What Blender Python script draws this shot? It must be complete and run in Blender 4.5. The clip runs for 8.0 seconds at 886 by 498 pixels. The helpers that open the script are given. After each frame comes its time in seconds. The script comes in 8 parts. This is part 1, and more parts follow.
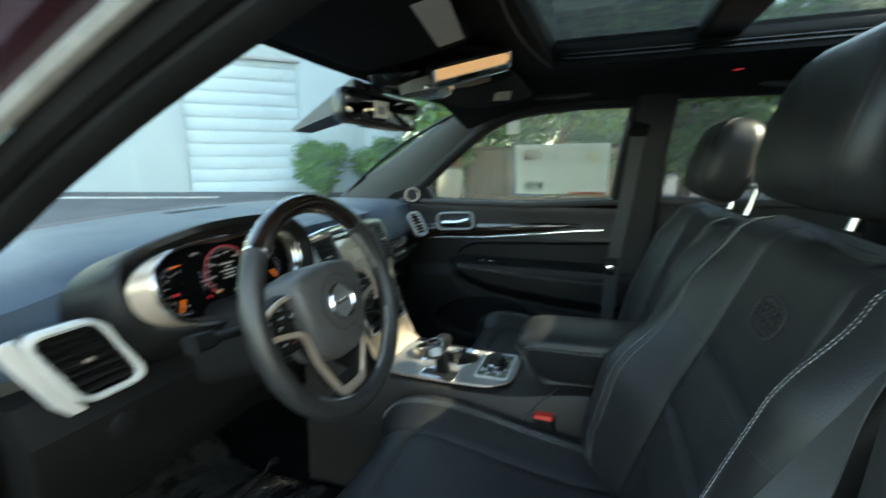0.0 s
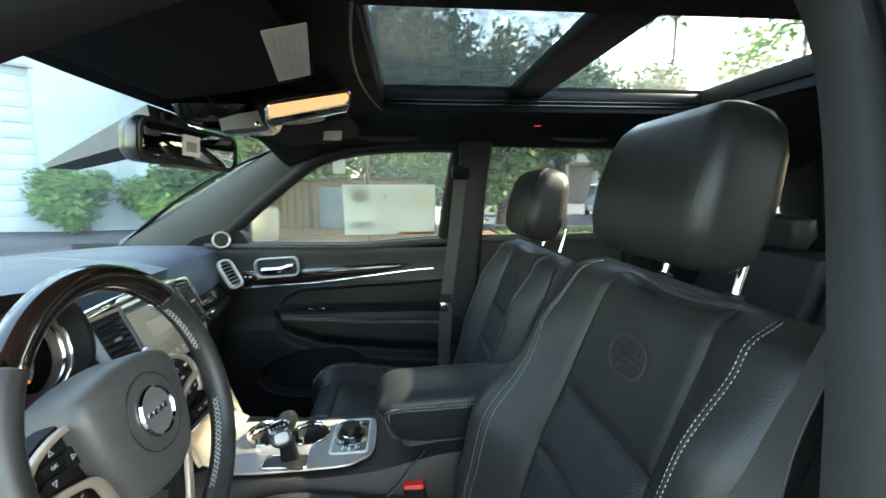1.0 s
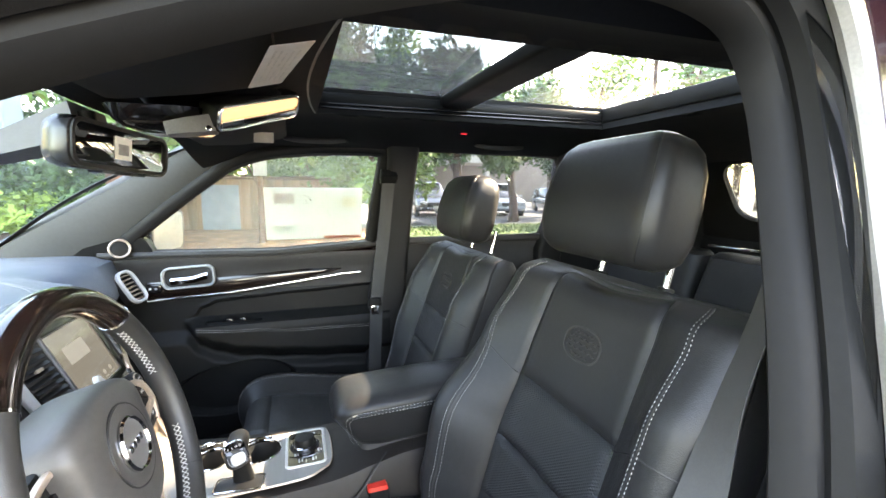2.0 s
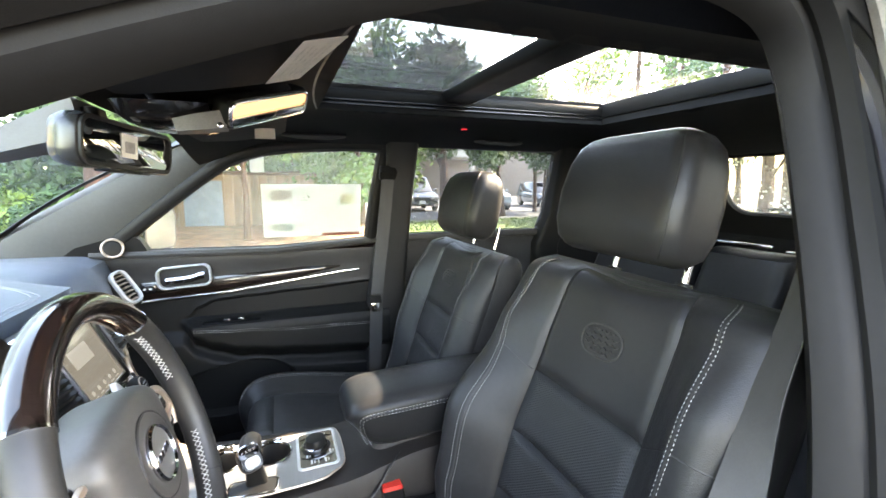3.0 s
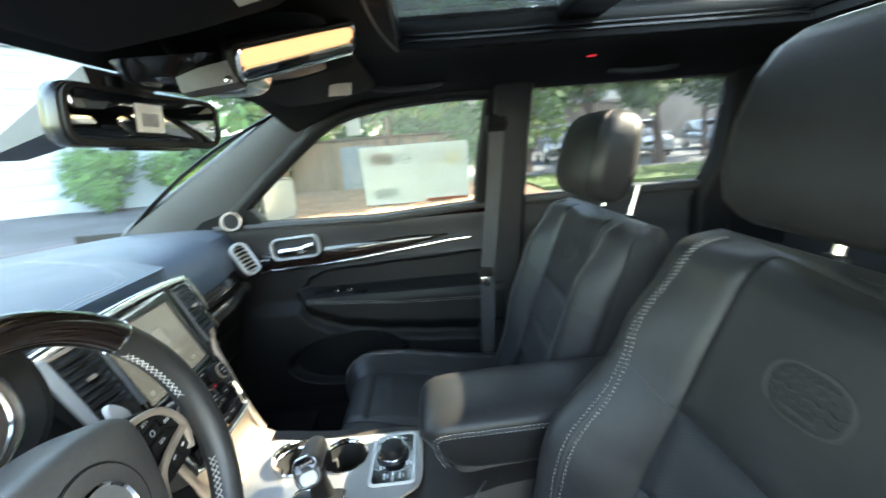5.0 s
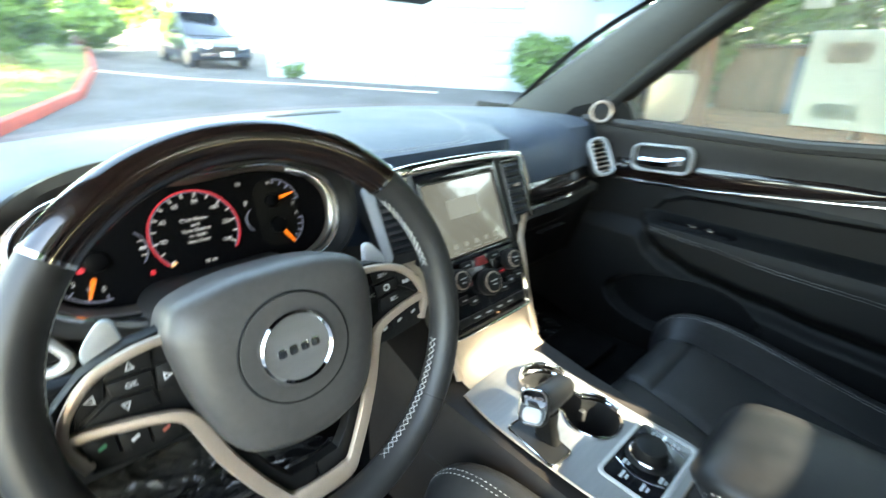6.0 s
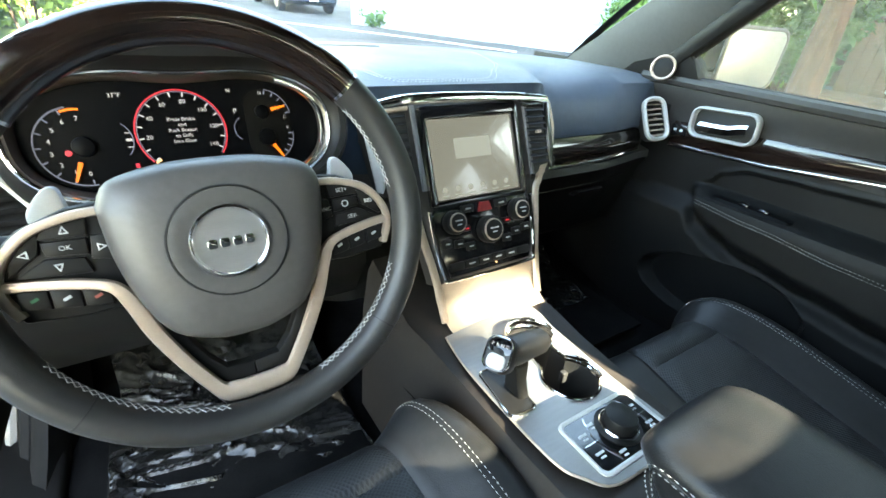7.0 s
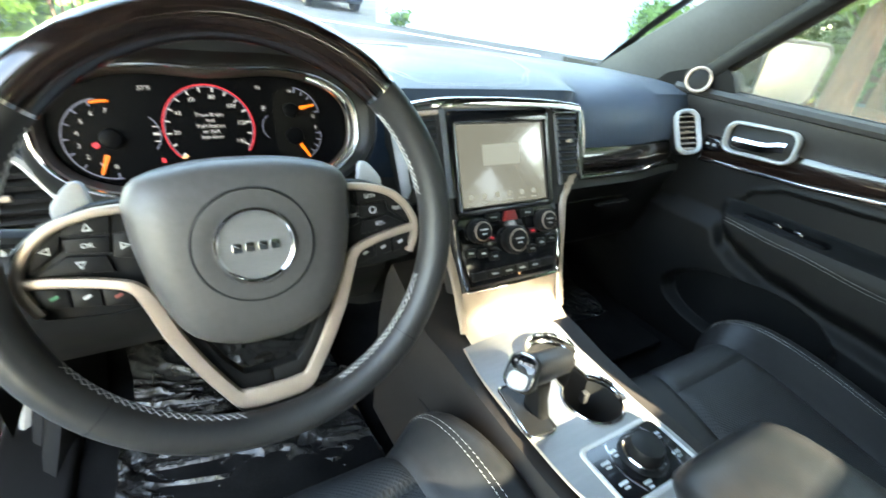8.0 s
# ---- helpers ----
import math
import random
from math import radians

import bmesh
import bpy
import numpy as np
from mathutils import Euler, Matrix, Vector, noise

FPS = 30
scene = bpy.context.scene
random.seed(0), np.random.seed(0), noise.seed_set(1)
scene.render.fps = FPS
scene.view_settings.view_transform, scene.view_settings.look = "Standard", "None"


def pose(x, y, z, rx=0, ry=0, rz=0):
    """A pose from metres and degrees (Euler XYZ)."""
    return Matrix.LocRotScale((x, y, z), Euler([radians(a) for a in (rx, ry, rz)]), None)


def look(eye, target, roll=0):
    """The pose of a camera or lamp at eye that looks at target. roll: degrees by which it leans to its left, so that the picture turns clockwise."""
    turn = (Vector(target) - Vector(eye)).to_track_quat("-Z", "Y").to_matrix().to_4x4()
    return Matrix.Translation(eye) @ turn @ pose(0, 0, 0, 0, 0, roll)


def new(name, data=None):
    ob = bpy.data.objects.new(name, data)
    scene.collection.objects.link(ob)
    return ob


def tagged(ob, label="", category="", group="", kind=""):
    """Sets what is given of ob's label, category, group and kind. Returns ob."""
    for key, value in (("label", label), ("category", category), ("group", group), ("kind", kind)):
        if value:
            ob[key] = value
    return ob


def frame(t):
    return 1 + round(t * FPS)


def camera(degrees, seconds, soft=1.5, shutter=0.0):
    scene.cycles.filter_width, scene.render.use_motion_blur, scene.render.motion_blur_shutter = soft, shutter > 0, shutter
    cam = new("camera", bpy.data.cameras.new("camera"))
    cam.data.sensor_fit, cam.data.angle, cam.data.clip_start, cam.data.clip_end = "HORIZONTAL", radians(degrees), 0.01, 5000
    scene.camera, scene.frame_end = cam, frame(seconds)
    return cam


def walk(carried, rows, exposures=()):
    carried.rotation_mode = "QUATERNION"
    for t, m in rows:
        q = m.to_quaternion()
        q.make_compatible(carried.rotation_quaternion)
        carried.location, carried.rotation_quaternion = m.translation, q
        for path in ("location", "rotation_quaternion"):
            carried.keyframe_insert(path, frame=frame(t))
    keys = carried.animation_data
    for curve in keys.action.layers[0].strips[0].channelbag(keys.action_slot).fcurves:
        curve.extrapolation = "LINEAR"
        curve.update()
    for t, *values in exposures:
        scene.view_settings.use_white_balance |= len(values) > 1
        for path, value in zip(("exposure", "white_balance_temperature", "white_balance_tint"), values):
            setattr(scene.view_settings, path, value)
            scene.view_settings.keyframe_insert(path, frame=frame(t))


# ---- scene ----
cam = camera(91.1, 8.0, shutter=0.5)
# car frame: x to the passenger side, y to the bonnet, z up
EXPOSURES = [(0.0, 3.6, 8200, -3), (1.0, 4.35, 8500, 4), (1.6, 5.08, 9500, 17), (4.2, 5.28, 9500, 18), (5.3, 4.75, 8200, 3), (7.0, 5.1, 8700, 4), (8.0, 5.2, 8700, 4)]
PATH = [
    (0, (-1.033, -0.397, 1.259), (0.807, 0.278, 0.861), -0.5),
    (0.5, (-0.958, -0.347, 1.271), (1.016, -0.215, 0.978), -0.9),
    (1, (-0.956, -0.294, 1.293), (1.019, -0.468, 1.029), -0.1),
    (1.5, (-0.966, -0.209, 1.311), (0.961, -0.674, 1.049), 0.6),
    (1.7, (-0.971, -0.19, 1.312), (0.934, -0.739, 1.048), 0.5),
    (2.8, (-0.944, -0.124, 1.314), (0.902, -0.839, 1.031), 0.0),
    (3, (-0.941, -0.118, 1.317), (0.91, -0.815, 1.023), 0.0),
    (3.5, (-0.936, -0.109, 1.314), (0.923, -0.777, 1.002), -0.3),
    (4, (-0.923, -0.118, 1.312), (0.946, -0.762, 1.01), -0.5),
    (4.2, (-0.905, -0.133, 1.311), (0.97, -0.759, 1.007), -1.0),
    (5.3, (-0.678, -0.302, 1.313), (1.219, 0.043, 0.782), -2.4),
    (5.5, (-0.653, -0.274, 1.29), (1.151, 0.37, 0.713), 0.8),
    (5.8, (-0.578, -0.285, 1.271), (0.893, 0.856, 0.540), 1.2),
    (6, (-0.533, -0.293, 1.254), (0.705, 1.055, 0.446), 1.1),
    (6.2, (-0.496, -0.314, 1.248), (0.572, 1.158, 0.415), 2.4),
    (6.5, (-0.473, -0.346, 1.225), (0.542, 1.103, 0.292), 4.4),
    (7, (-0.446, -0.358, 1.212), (0.534, 1.093, 0.247), 4.4),
    (7.5, (-0.438, -0.351, 1.205), (0.601, 1.026, 0.193), 7.7),
    (8, (-0.449, -0.33, 1.212), (0.482, 1.152, 0.245), 6.4),
]
walk(cam, [(t, look(eye, target, roll)) for t, eye, target, roll in PATH], EXPOSURES)

# ---- light: sun behind the car at 38 degrees, clear sky; tall trees keep the car in shade but for one gap ----
SUN_DIR = Vector((0.2, -1.0, 0.797)).normalized()
world = bpy.data.worlds.new("sky")
scene.world = world
world.use_nodes = True
wn = world.node_tree.nodes
sky = wn.new("ShaderNodeTexSky")
sky.sky_type = "NISHITA"
sky.sun_disc = False
sky.sun_elevation = math.asin(SUN_DIR.z)
sky.sun_rotation = math.atan2(SUN_DIR.x, SUN_DIR.y)
wn["Background"].inputs["Strength"].default_value = 0.15
world.node_tree.links.new(sky.outputs["Color"], wn["Background"].inputs["Color"])
sun = new("sun", bpy.data.lights.new("sun", "SUN"))
sun.data.energy = 5.0
sun.data.angle = radians(0.53)
sun.data.color = (1.0, 0.98, 0.94)
sun.matrix_world = look(SUN_DIR * 30, (0, 0, 0))

# ---- materials ----
def mat(name, col, rough=0.5, metal=0.0, var=0.12, scale=8.0, bump=0.0, bscale=400.0, bkind="noise", tint=None, spec=0.5, coat=0.0, rvar=0.0, stretch=(1, 1, 1), transmission=0.0, each=0.0):
    """A surface with large and small colour variation, uneven gloss and fine relief."""
    m = bpy.data.materials.new(name)
    m.use_nodes = True
    nt = m.node_tree
    n, l = nt.nodes, nt.links
    p = n["Principled BSDF"]
    p.inputs["Roughness"].default_value = rough
    p.inputs["Metallic"].default_value = metal
    p.inputs["Specular IOR Level"].default_value = spec
    p.inputs["Coat Weight"].default_value = coat
    p.inputs["Coat Roughness"].default_value = 0.05
    p.inputs["Transmission Weight"].default_value = transmission
    tc = n.new("ShaderNodeTexCoord")
    mp = n.new("ShaderNodeMapping")
    mp.inputs["Scale"].default_value = stretch
    l.new(tc.outputs["Object"], mp.inputs["Vector"])
    big = n.new("ShaderNodeTexNoise")
    big.inputs["Scale"].default_value = scale
    big.inputs["Detail"].default_value = 6
    fine = n.new("ShaderNodeTexNoise")
    fine.inputs["Scale"].default_value = scale * 17
    fine.inputs["Detail"].default_value = 3
    for t in (big, fine):
        l.new(mp.outputs["Vector"], t.inputs["Vector"])
    add = n.new("ShaderNodeMath")
    add.operation = "MULTIPLY_ADD"
    l.new(big.outputs["Fac"], add.inputs[0])
    add.inputs[1].default_value = 0.65
    half = n.new("ShaderNodeMath")
    half.operation = "MULTIPLY"
    half.inputs[1].default_value = 0.35
    l.new(fine.outputs["Fac"], half.inputs[0])
    l.new(half.outputs[0], add.inputs[2])
    fac = add.outputs[0]
    if each:
        info = n.new("ShaderNodeObjectInfo")
        mix = n.new("ShaderNodeMath")
        mix.operation = "MULTIPLY_ADD"
        l.new(info.outputs["Random"], mix.inputs[0])
        mix.inputs[1].default_value = each
        l.new(fac, mix.inputs[2])
        fac = mix.outputs[0]
    ramp = n.new("ShaderNodeValToRGB")
    lo = [c * (1 - 2 * var) for c in col]
    hi = [min(1, c * (1 + 2 * var)) for c in (tint or col)]
    ramp.color_ramp.elements[0].position, ramp.color_ramp.elements[1].position = 0.3, 0.7
    ramp.color_ramp.elements[0].color, ramp.color_ramp.elements[1].color = (*lo, 1), (*hi, 1)
    l.new(fac, ramp.inputs["Fac"])
    l.new(ramp.outputs["Color"], p.inputs["Base Color"])
    if rvar:
        r = n.new("ShaderNodeMapRange")
        r.inputs["From Min"].default_value, r.inputs["From Max"].default_value = 0.3, 0.7
        r.inputs["To Min"].default_value, r.inputs["To Max"].default_value = max(0.02, rough - rvar), min(1, rough + rvar)
        l.new(big.outputs["Fac"], r.inputs["Value"])
        l.new(r.outputs["Result"], p.inputs["Roughness"])
    if bump:
        if bkind == "voronoi":
            t = n.new("ShaderNodeTexVoronoi")
            out = t.outputs["Distance"]
        else:
            t = n.new("ShaderNodeTexNoise")
            t.inputs["Detail"].default_value = 4
            out = t.outputs["Fac"]
        t.inputs["Scale"].default_value = bscale
        l.new(mp.outputs["Vector"], t.inputs["Vector"])
        b = n.new("ShaderNodeBump")
        b.inputs["Strength"].default_value = bump
        b.inputs["Distance"].default_value = 0.4 / bscale
        l.new(out, b.inputs["Height"])
        l.new(b.outputs["Normal"], p.inputs["Normal"])
    return m


def glow(name, col, strength):
    m = bpy.data.materials.new(name)
    m.use_nodes = True
    p = m.node_tree.nodes["Principled BSDF"]
    p.inputs["Base Color"].default_value = (col[0] * 0.12, col[1] * 0.12, col[2] * 0.12, 1)
    p.inputs["Emission Color"].default_value = (*col, 1)
    p.inputs["Emission Strength"].default_value = strength
    return m


def perforated(name, col):
    """Leather with rows of small round holes."""
    m = mat(name, col, 0.5, bump=0.25, bscale=500, bkind="voronoi", rvar=0.08)
    nt = m.node_tree
    n, l = nt.nodes, nt.links
    p = n["Principled BSDF"]
    tc = n.new("ShaderNodeTexCoord")
    sp = n.new("ShaderNodeSeparateXYZ")
    l.new(tc.outputs["Object"], sp.inputs[0])
    w = n.new("ShaderNodeMath")
    w.operation = "SUBTRACT"
    l.new(sp.outputs["Z"], w.inputs[0])
    l.new(sp.outputs["Y"], w.inputs[1])
    cb = n.new("ShaderNodeCombineXYZ")
    l.new(sp.outputs["X"], cb.inputs[0])
    l.new(w.outputs[0], cb.inputs[1])
    mp = n.new("ShaderNodeMapping")
    mp.inputs["Rotation"].default_value = (0, 0, radians(45))
    l.new(cb.outputs[0], mp.inputs["Vector"])
    v = n.new("ShaderNodeTexVoronoi")
    v.voronoi_dimensions = "2D"
    v.inputs["Scale"].default_value = 210
    v.inputs["Randomness"].default_value = 0.0
    l.new(mp.outputs["Vector"], v.inputs["Vector"])
    r = n.new("ShaderNodeValToRGB")
    r.color_ramp.elements[0].position, r.color_ramp.elements[1].position = 0.25, 0.4
    r.color_ramp.elements[0].color, r.color_ramp.elements[1].color = (0.002, 0.002, 0.002, 1), (*col, 1)
    l.new(v.outputs["Distance"], r.inputs["Fac"])
    l.new(r.outputs["Color"], p.inputs["Base Color"])
    b = n.new("ShaderNodeBump")
    b.inputs["Strength"].default_value = 0.7
    b.inputs["Distance"].default_value = 0.0015
    l.new(v.outputs["Distance"], b.inputs["Height"])
    l.new(b.outputs["Normal"], p.inputs["Normal"])
    return m


def glass(name, tint=(1, 1, 1), dirt=0.0, dirt_col=(0.8, 0.85, 0.9), dscale=60.0, haze=0.22, drops=0.0):
    """Clear thin pane with specks of water and dust on it."""
    m = bpy.data.materials.new(name)
    m.use_nodes = True
    nt = m.node_tree
    n, l = nt.nodes, nt.links
    n.remove(n["Principled BSDF"])
    out = n["Material Output"]
    tr = n.new("ShaderNodeBsdfTransparent")
    tr.inputs["Color"].default_value = (*tint, 1)
    gl = n.new("ShaderNodeBsdfGlossy")
    gl.inputs["Roughness"].default_value = 0.02
    lw = n.new("ShaderNodeLayerWeight")
    lw.inputs["Blend"].default_value = 0.5
    po = n.new("ShaderNodeMath")
    po.operation = "POWER"
    l.new(lw.outputs["Facing"], po.inputs[0])
    po.inputs[1].default_value = 5.0
    fr = n.new("ShaderNodeMath")
    fr.operation = "MULTIPLY_ADD"
    l.new(po.outputs[0], fr.inputs[0])
    fr.inputs[1].default_value = 0.8
    fr.inputs[2].default_value = 0.04
    mix = n.new("ShaderNodeMixShader")
    l.new(fr.outputs[0], mix.inputs[0])
    l.new(tr.outputs[0], mix.inputs[1])
    l.new(gl.outputs[0], mix.inputs[2])
    last = mix.outputs[0]
    if dirt:
        tc = n.new("ShaderNodeTexCoord")
        v = n.new("ShaderNodeTexVoronoi")
        v.inputs["Scale"].default_value = dscale
        l.new(tc.outputs["Object"], v.inputs["Vector"])
        no = n.new("ShaderNodeTexNoise")
        no.inputs["Scale"].default_value = 7
        no.inputs["Detail"].default_value = 5
        l.new(tc.outputs["Object"], no.inputs["Vector"])
        a = n.new("ShaderNodeMapRange")
        a.inputs["From Min"].default_value, a.inputs["From Max"].default_value = 0.32, 0.22
        l.new(v.outputs["Distance"], a.inputs["Value"])
        b = n.new("ShaderNodeMapRange")
        b.inputs["From Min"].default_value, b.inputs["From Max"].default_value = 0.42, 0.72
        b.inputs["To Min"].default_value, b.inputs["To Max"].default_value = 0.25, 1.0
        l.new(no.outputs["Fac"], b.inputs["Value"])
        mul = n.new("ShaderNodeMath")
        mul.operation = "MULTIPLY"
        l.new(a.outputs[0], mul.inputs[0])
        l.new(b.outputs[0], mul.inputs[1])
        sc = n.new("ShaderNodeMath")
        sc.operation = "MULTIPLY_ADD"
        l.new(mul.outputs[0], sc.inputs[0])
        sc.inputs[1].default_value = dirt
        sc.inputs[2].default_value = dirt * haze
        di = n.new("ShaderNodeBsdfTranslucent")
        di.inputs["Color"].default_value = (*dirt_col, 1)
        mix2 = n.new("ShaderNodeMixShader")
        l.new(sc.outputs[0], mix2.inputs[0])
        l.new(last, mix2.inputs[1])
        l.new(di.outputs[0], mix2.inputs[2])
        last = mix2.outputs[0]
    if drops:
        # beads of water: each lets through more or less light than the dry glass
        tc2 = n.new("ShaderNodeTexCoord")
        jit = n.new("ShaderNodeTexNoise")
        jit.inputs["Scale"].default_value = 26
        jit.inputs["Detail"].default_value = 3
        l.new(tc2.outputs["Object"], jit.inputs["Vector"])
        vd = n.new("ShaderNodeTexVoronoi")
        vd.inputs["Scale"].default_value = 230
        l.new(tc2.outputs["Object"], vd.inputs["Vector"])
        both = n.new("ShaderNodeMath")
        both.operation = "MULTIPLY_ADD"
        l.new(vd.outputs["Distance"], both.inputs[0])
        both.inputs[1].default_value = 0.5
        l.new(jit.outputs["Fac"], both.inputs[2])
        bead = n.new("ShaderNodeValToRGB")
        low, high = bead.color_ramp.elements
        low.position, high.position = 0.45, 0.95
        low.color = (*[min(1, c * (1 + 0.9 * drops)) for c in tint], 1)
        high.color = (*[c * (1 - 0.8 * drops) for c in tint], 1)
        l.new(both.outputs[0], bead.inputs["Fac"])
        l.new(bead.outputs["Color"], tr.inputs["Color"])
    l.new(last, out.inputs["Surface"])
    return m


def translucent_paper(name, col, thin=0.6):
    """Thin paper that glows when lit from behind."""
    m = mat(name, col, 0.75, var=0.03, scale=40)
    n, l = m.node_tree.nodes, m.node_tree.links
    tr = n.new("ShaderNodeBsdfTranslucent")
    tr.inputs["Color"].default_value = (*col, 1)
    mix = n.new("ShaderNodeMixShader")
    mix.inputs[0].default_value = thin
    l.new(n["Principled BSDF"].outputs[0], mix.inputs[1])
    l.new(tr.outputs[0], mix.inputs[2])
    l.new(mix.outputs[0], n["Material Output"].inputs["Surface"])
    return m


def wood_mat(name):
    m = mat(name, (0.0065, 0.0042, 0.0037), 0.14, var=0.4, scale=14, stretch=(1.5, 8, 8), tint=(0.011, 0.0065, 0.0052), coat=0.7, rvar=0.04)
    return m


LEATHER = mat("black_leather", (0.0150, 0.0150, 0.0156), 0.36, spec=0.22, var=0.12, scale=6, bump=0.3, bscale=650, bkind="voronoi", rvar=0.08)
LEATHER_PERF = perforated("perforated_leather", (0.013, 0.0138, 0.0155))
WHEEL_LEATHER = mat("wheel_leather", (0.019, 0.0183, 0.018), 0.44, var=0.1, scale=9, bump=0.12, bscale=900, bkind="voronoi", rvar=0.06)
HUB = mat("hub_vinyl", (0.058, 0.054, 0.051), 0.44, var=0.1, scale=9, bump=0.15, bscale=900, bkind="voronoi", rvar=0.06)
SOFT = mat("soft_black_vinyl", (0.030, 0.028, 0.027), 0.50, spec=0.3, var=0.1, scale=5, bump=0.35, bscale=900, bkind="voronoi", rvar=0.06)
# black vinyl; the blue of the reflected sky is put into its base colour
DASH = mat("sky_tinted_vinyl", (0.033, 0.050, 0.073), 0.42, spec=0.24, var=0.1, scale=5, bump=0.35, bscale=900, bkind="voronoi", rvar=0.06)
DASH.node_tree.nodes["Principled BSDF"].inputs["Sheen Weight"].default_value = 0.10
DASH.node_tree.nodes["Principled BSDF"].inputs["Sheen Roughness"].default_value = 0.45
PLASTIC = mat("black_plastic", (0.0075, 0.0073, 0.0072), 0.46, spec=0.18, var=0.12, scale=7, bump=0.15, bscale=900, rvar=0.08)
DARK = mat("dark_plastic", (0.006, 0.006, 0.0065), 0.55, var=0.1, scale=9)
GLOSS_BLACK = mat("gloss_black", (0.006, 0.006, 0.007), 0.12, var=0.1, scale=9, coat=0.5)
HEADLINER = mat("headliner_cloth", (0.012, 0.012, 0.0125), 0.9, var=0.12, scale=9, bump=0.3, bscale=1500, spec=0.2)
CARPET = mat("black_carpet", (0.006, 0.006, 0.0062), 0.95, var=0.3, scale=14, bump=0.9, bscale=700, spec=0.03)
CHROME = mat("chrome", (0.78, 0.78, 0.79), 0.10, metal=1.0, var=0.03, rvar=0.05)
SATIN = mat("satin_silver", (0.43, 0.335, 0.265), 0.36, metal=0.5, var=0.05, scale=30, rvar=0.05)
CHAMPAGNE = mat("champagne_panel", (0.31, 0.25, 0.20), 0.48, metal=0.35, var=0.05, scale=30, rvar=0.05)
SILVER_PLATE = mat("silver_plate", (0.225, 0.218, 0.214), 0.45, metal=0.6, var=0.05, scale=20, bump=0.05, bscale=1200, rvar=0.05, stretch=(1, 8, 1))
WOOD = wood_mat("dark_wood_veneer")
STITCH = mat("white_thread", (0.42, 0.41, 0.39), 0.8, var=0.15, scale=300)
RUBBER = mat("black_rubber", (0.012, 0.012, 0.013), 0.6, var=0.15, scale=20, bump=0.2, bscale=500)
WEB = mat("belt_webbing", (0.032, 0.0315, 0.031), 0.75, var=0.1, scale=40, bump=0.6, bscale=900, stretch=(1, 1, 0.2))
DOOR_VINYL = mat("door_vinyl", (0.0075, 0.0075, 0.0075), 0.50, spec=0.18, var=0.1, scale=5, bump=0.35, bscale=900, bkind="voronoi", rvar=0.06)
PILLAR = mat("pillar_trim", (0.0075, 0.0075, 0.0078), 0.62, var=0.12, scale=6, bump=0.3, bscale=900, spec=0.15)
PILLAR_GREY = mat("grey_pillar_trim", (0.055, 0.057, 0.055), 0.55, var=0.08, scale=6, bump=0.3, bscale=900)
DOOR_SEAL = mat("pale_door_seal", (0.20, 0.19, 0.178), 0.6, var=0.12, scale=20, bump=0.2, bscale=500)
SEAL = mat("grey_seal", (0.10, 0.10, 0.103), 0.55, var=0.15, scale=20, bump=0.2, bscale=500)
PALE = mat("pale_silver", (0.44, 0.432, 0.415), 0.48, metal=0.0, var=0.04, scale=30)
RED_PLASTIC = mat("red_plastic", (0.55, 0.03, 0.02), 0.35, var=0.06, scale=60)
PAPER = mat("white_paper", (0.82, 0.81, 0.78), 0.7, var=0.03, scale=40)
SHEET = translucent_paper("sheet_paper", (0.85, 0.84, 0.80))
PAPER_TINT = mat("buff_paper", (0.78, 0.68, 0.56), 0.7, var=0.04, scale=40)
INK = mat("grey_ink", (0.30, 0.30, 0.31), 0.8, var=0.2, scale=90)
PRINT_WHITE = mat("white_print", (0.48, 0.48, 0.47), 0.5, var=0.05, scale=90)
BODY_PAINT = mat("dark_cherry_paint", (0.030, 0.010, 0.014), 0.22, var=0.08, scale=40, coat=1.0)
CLUSTER_BLACK = mat("cluster_black", (0.002, 0.002, 0.0023), 0.4, var=0.1, spec=0.05)
DEWY = mat("dewy_mirror", (0.30, 0.32, 0.33), 0.28, metal=0.5, var=0.05, scale=30, bump=0.3, bscale=300)
MIRROR_SHELL = mat("mirror_shell", (0.022, 0.023, 0.025), 0.26, var=0.06, scale=20, bump=0.08, bscale=900)
SENSOR_GREY = mat("sensor_grey", (0.105, 0.104, 0.10), 0.6, var=0.06, scale=20, bump=0.1, bscale=700)
MIRROR = mat("mirror_glass", (0.42, 0.43, 0.44), 0.02, metal=1.0, var=0.01)
WINDSHIELD = glass("windshield_glass", (0.80, 0.875, 0.875), 0.05, dscale=90)
SIDE_GLASS = glass("side_glass", (0.70, 0.745, 0.69), 0.22, (0.55, 0.60, 0.46), 90, 0.6)
PRIVACY_GLASS = glass("privacy_glass", (0.21, 0.235, 0.25), 0.10, (0.8, 0.82, 0.8), 60, 0.3)
ROOF_GLASS = glass("roof_glass", (0.80, 0.91, 0.88), 0.10, (0.7, 0.72, 0.72), 130, 0.3, drops=0.6)
ROOF_DARK = glass("dark_roof_glass", (0.12, 0.134, 0.13), 0.06, (0.7, 0.72, 0.72), 130, 0.3, drops=0.8)
REAR_GLASS = glass("rear_glass", (0.15, 0.165, 0.16), 0.34, (0.7, 0.76, 0.7), 50)
BRONZE = mat("dark_bronze", (0.11, 0.09, 0.078), 0.34, metal=0.6, var=0.06, scale=20)
SCREEN = mat("screen_glass", (0.012, 0.014, 0.015), 0.16, var=0.1, scale=20, coat=1.0)
SCREEN.node_tree.nodes["Principled BSDF"].inputs["Emission Color"].default_value = (0.55, 0.60, 0.60, 1)
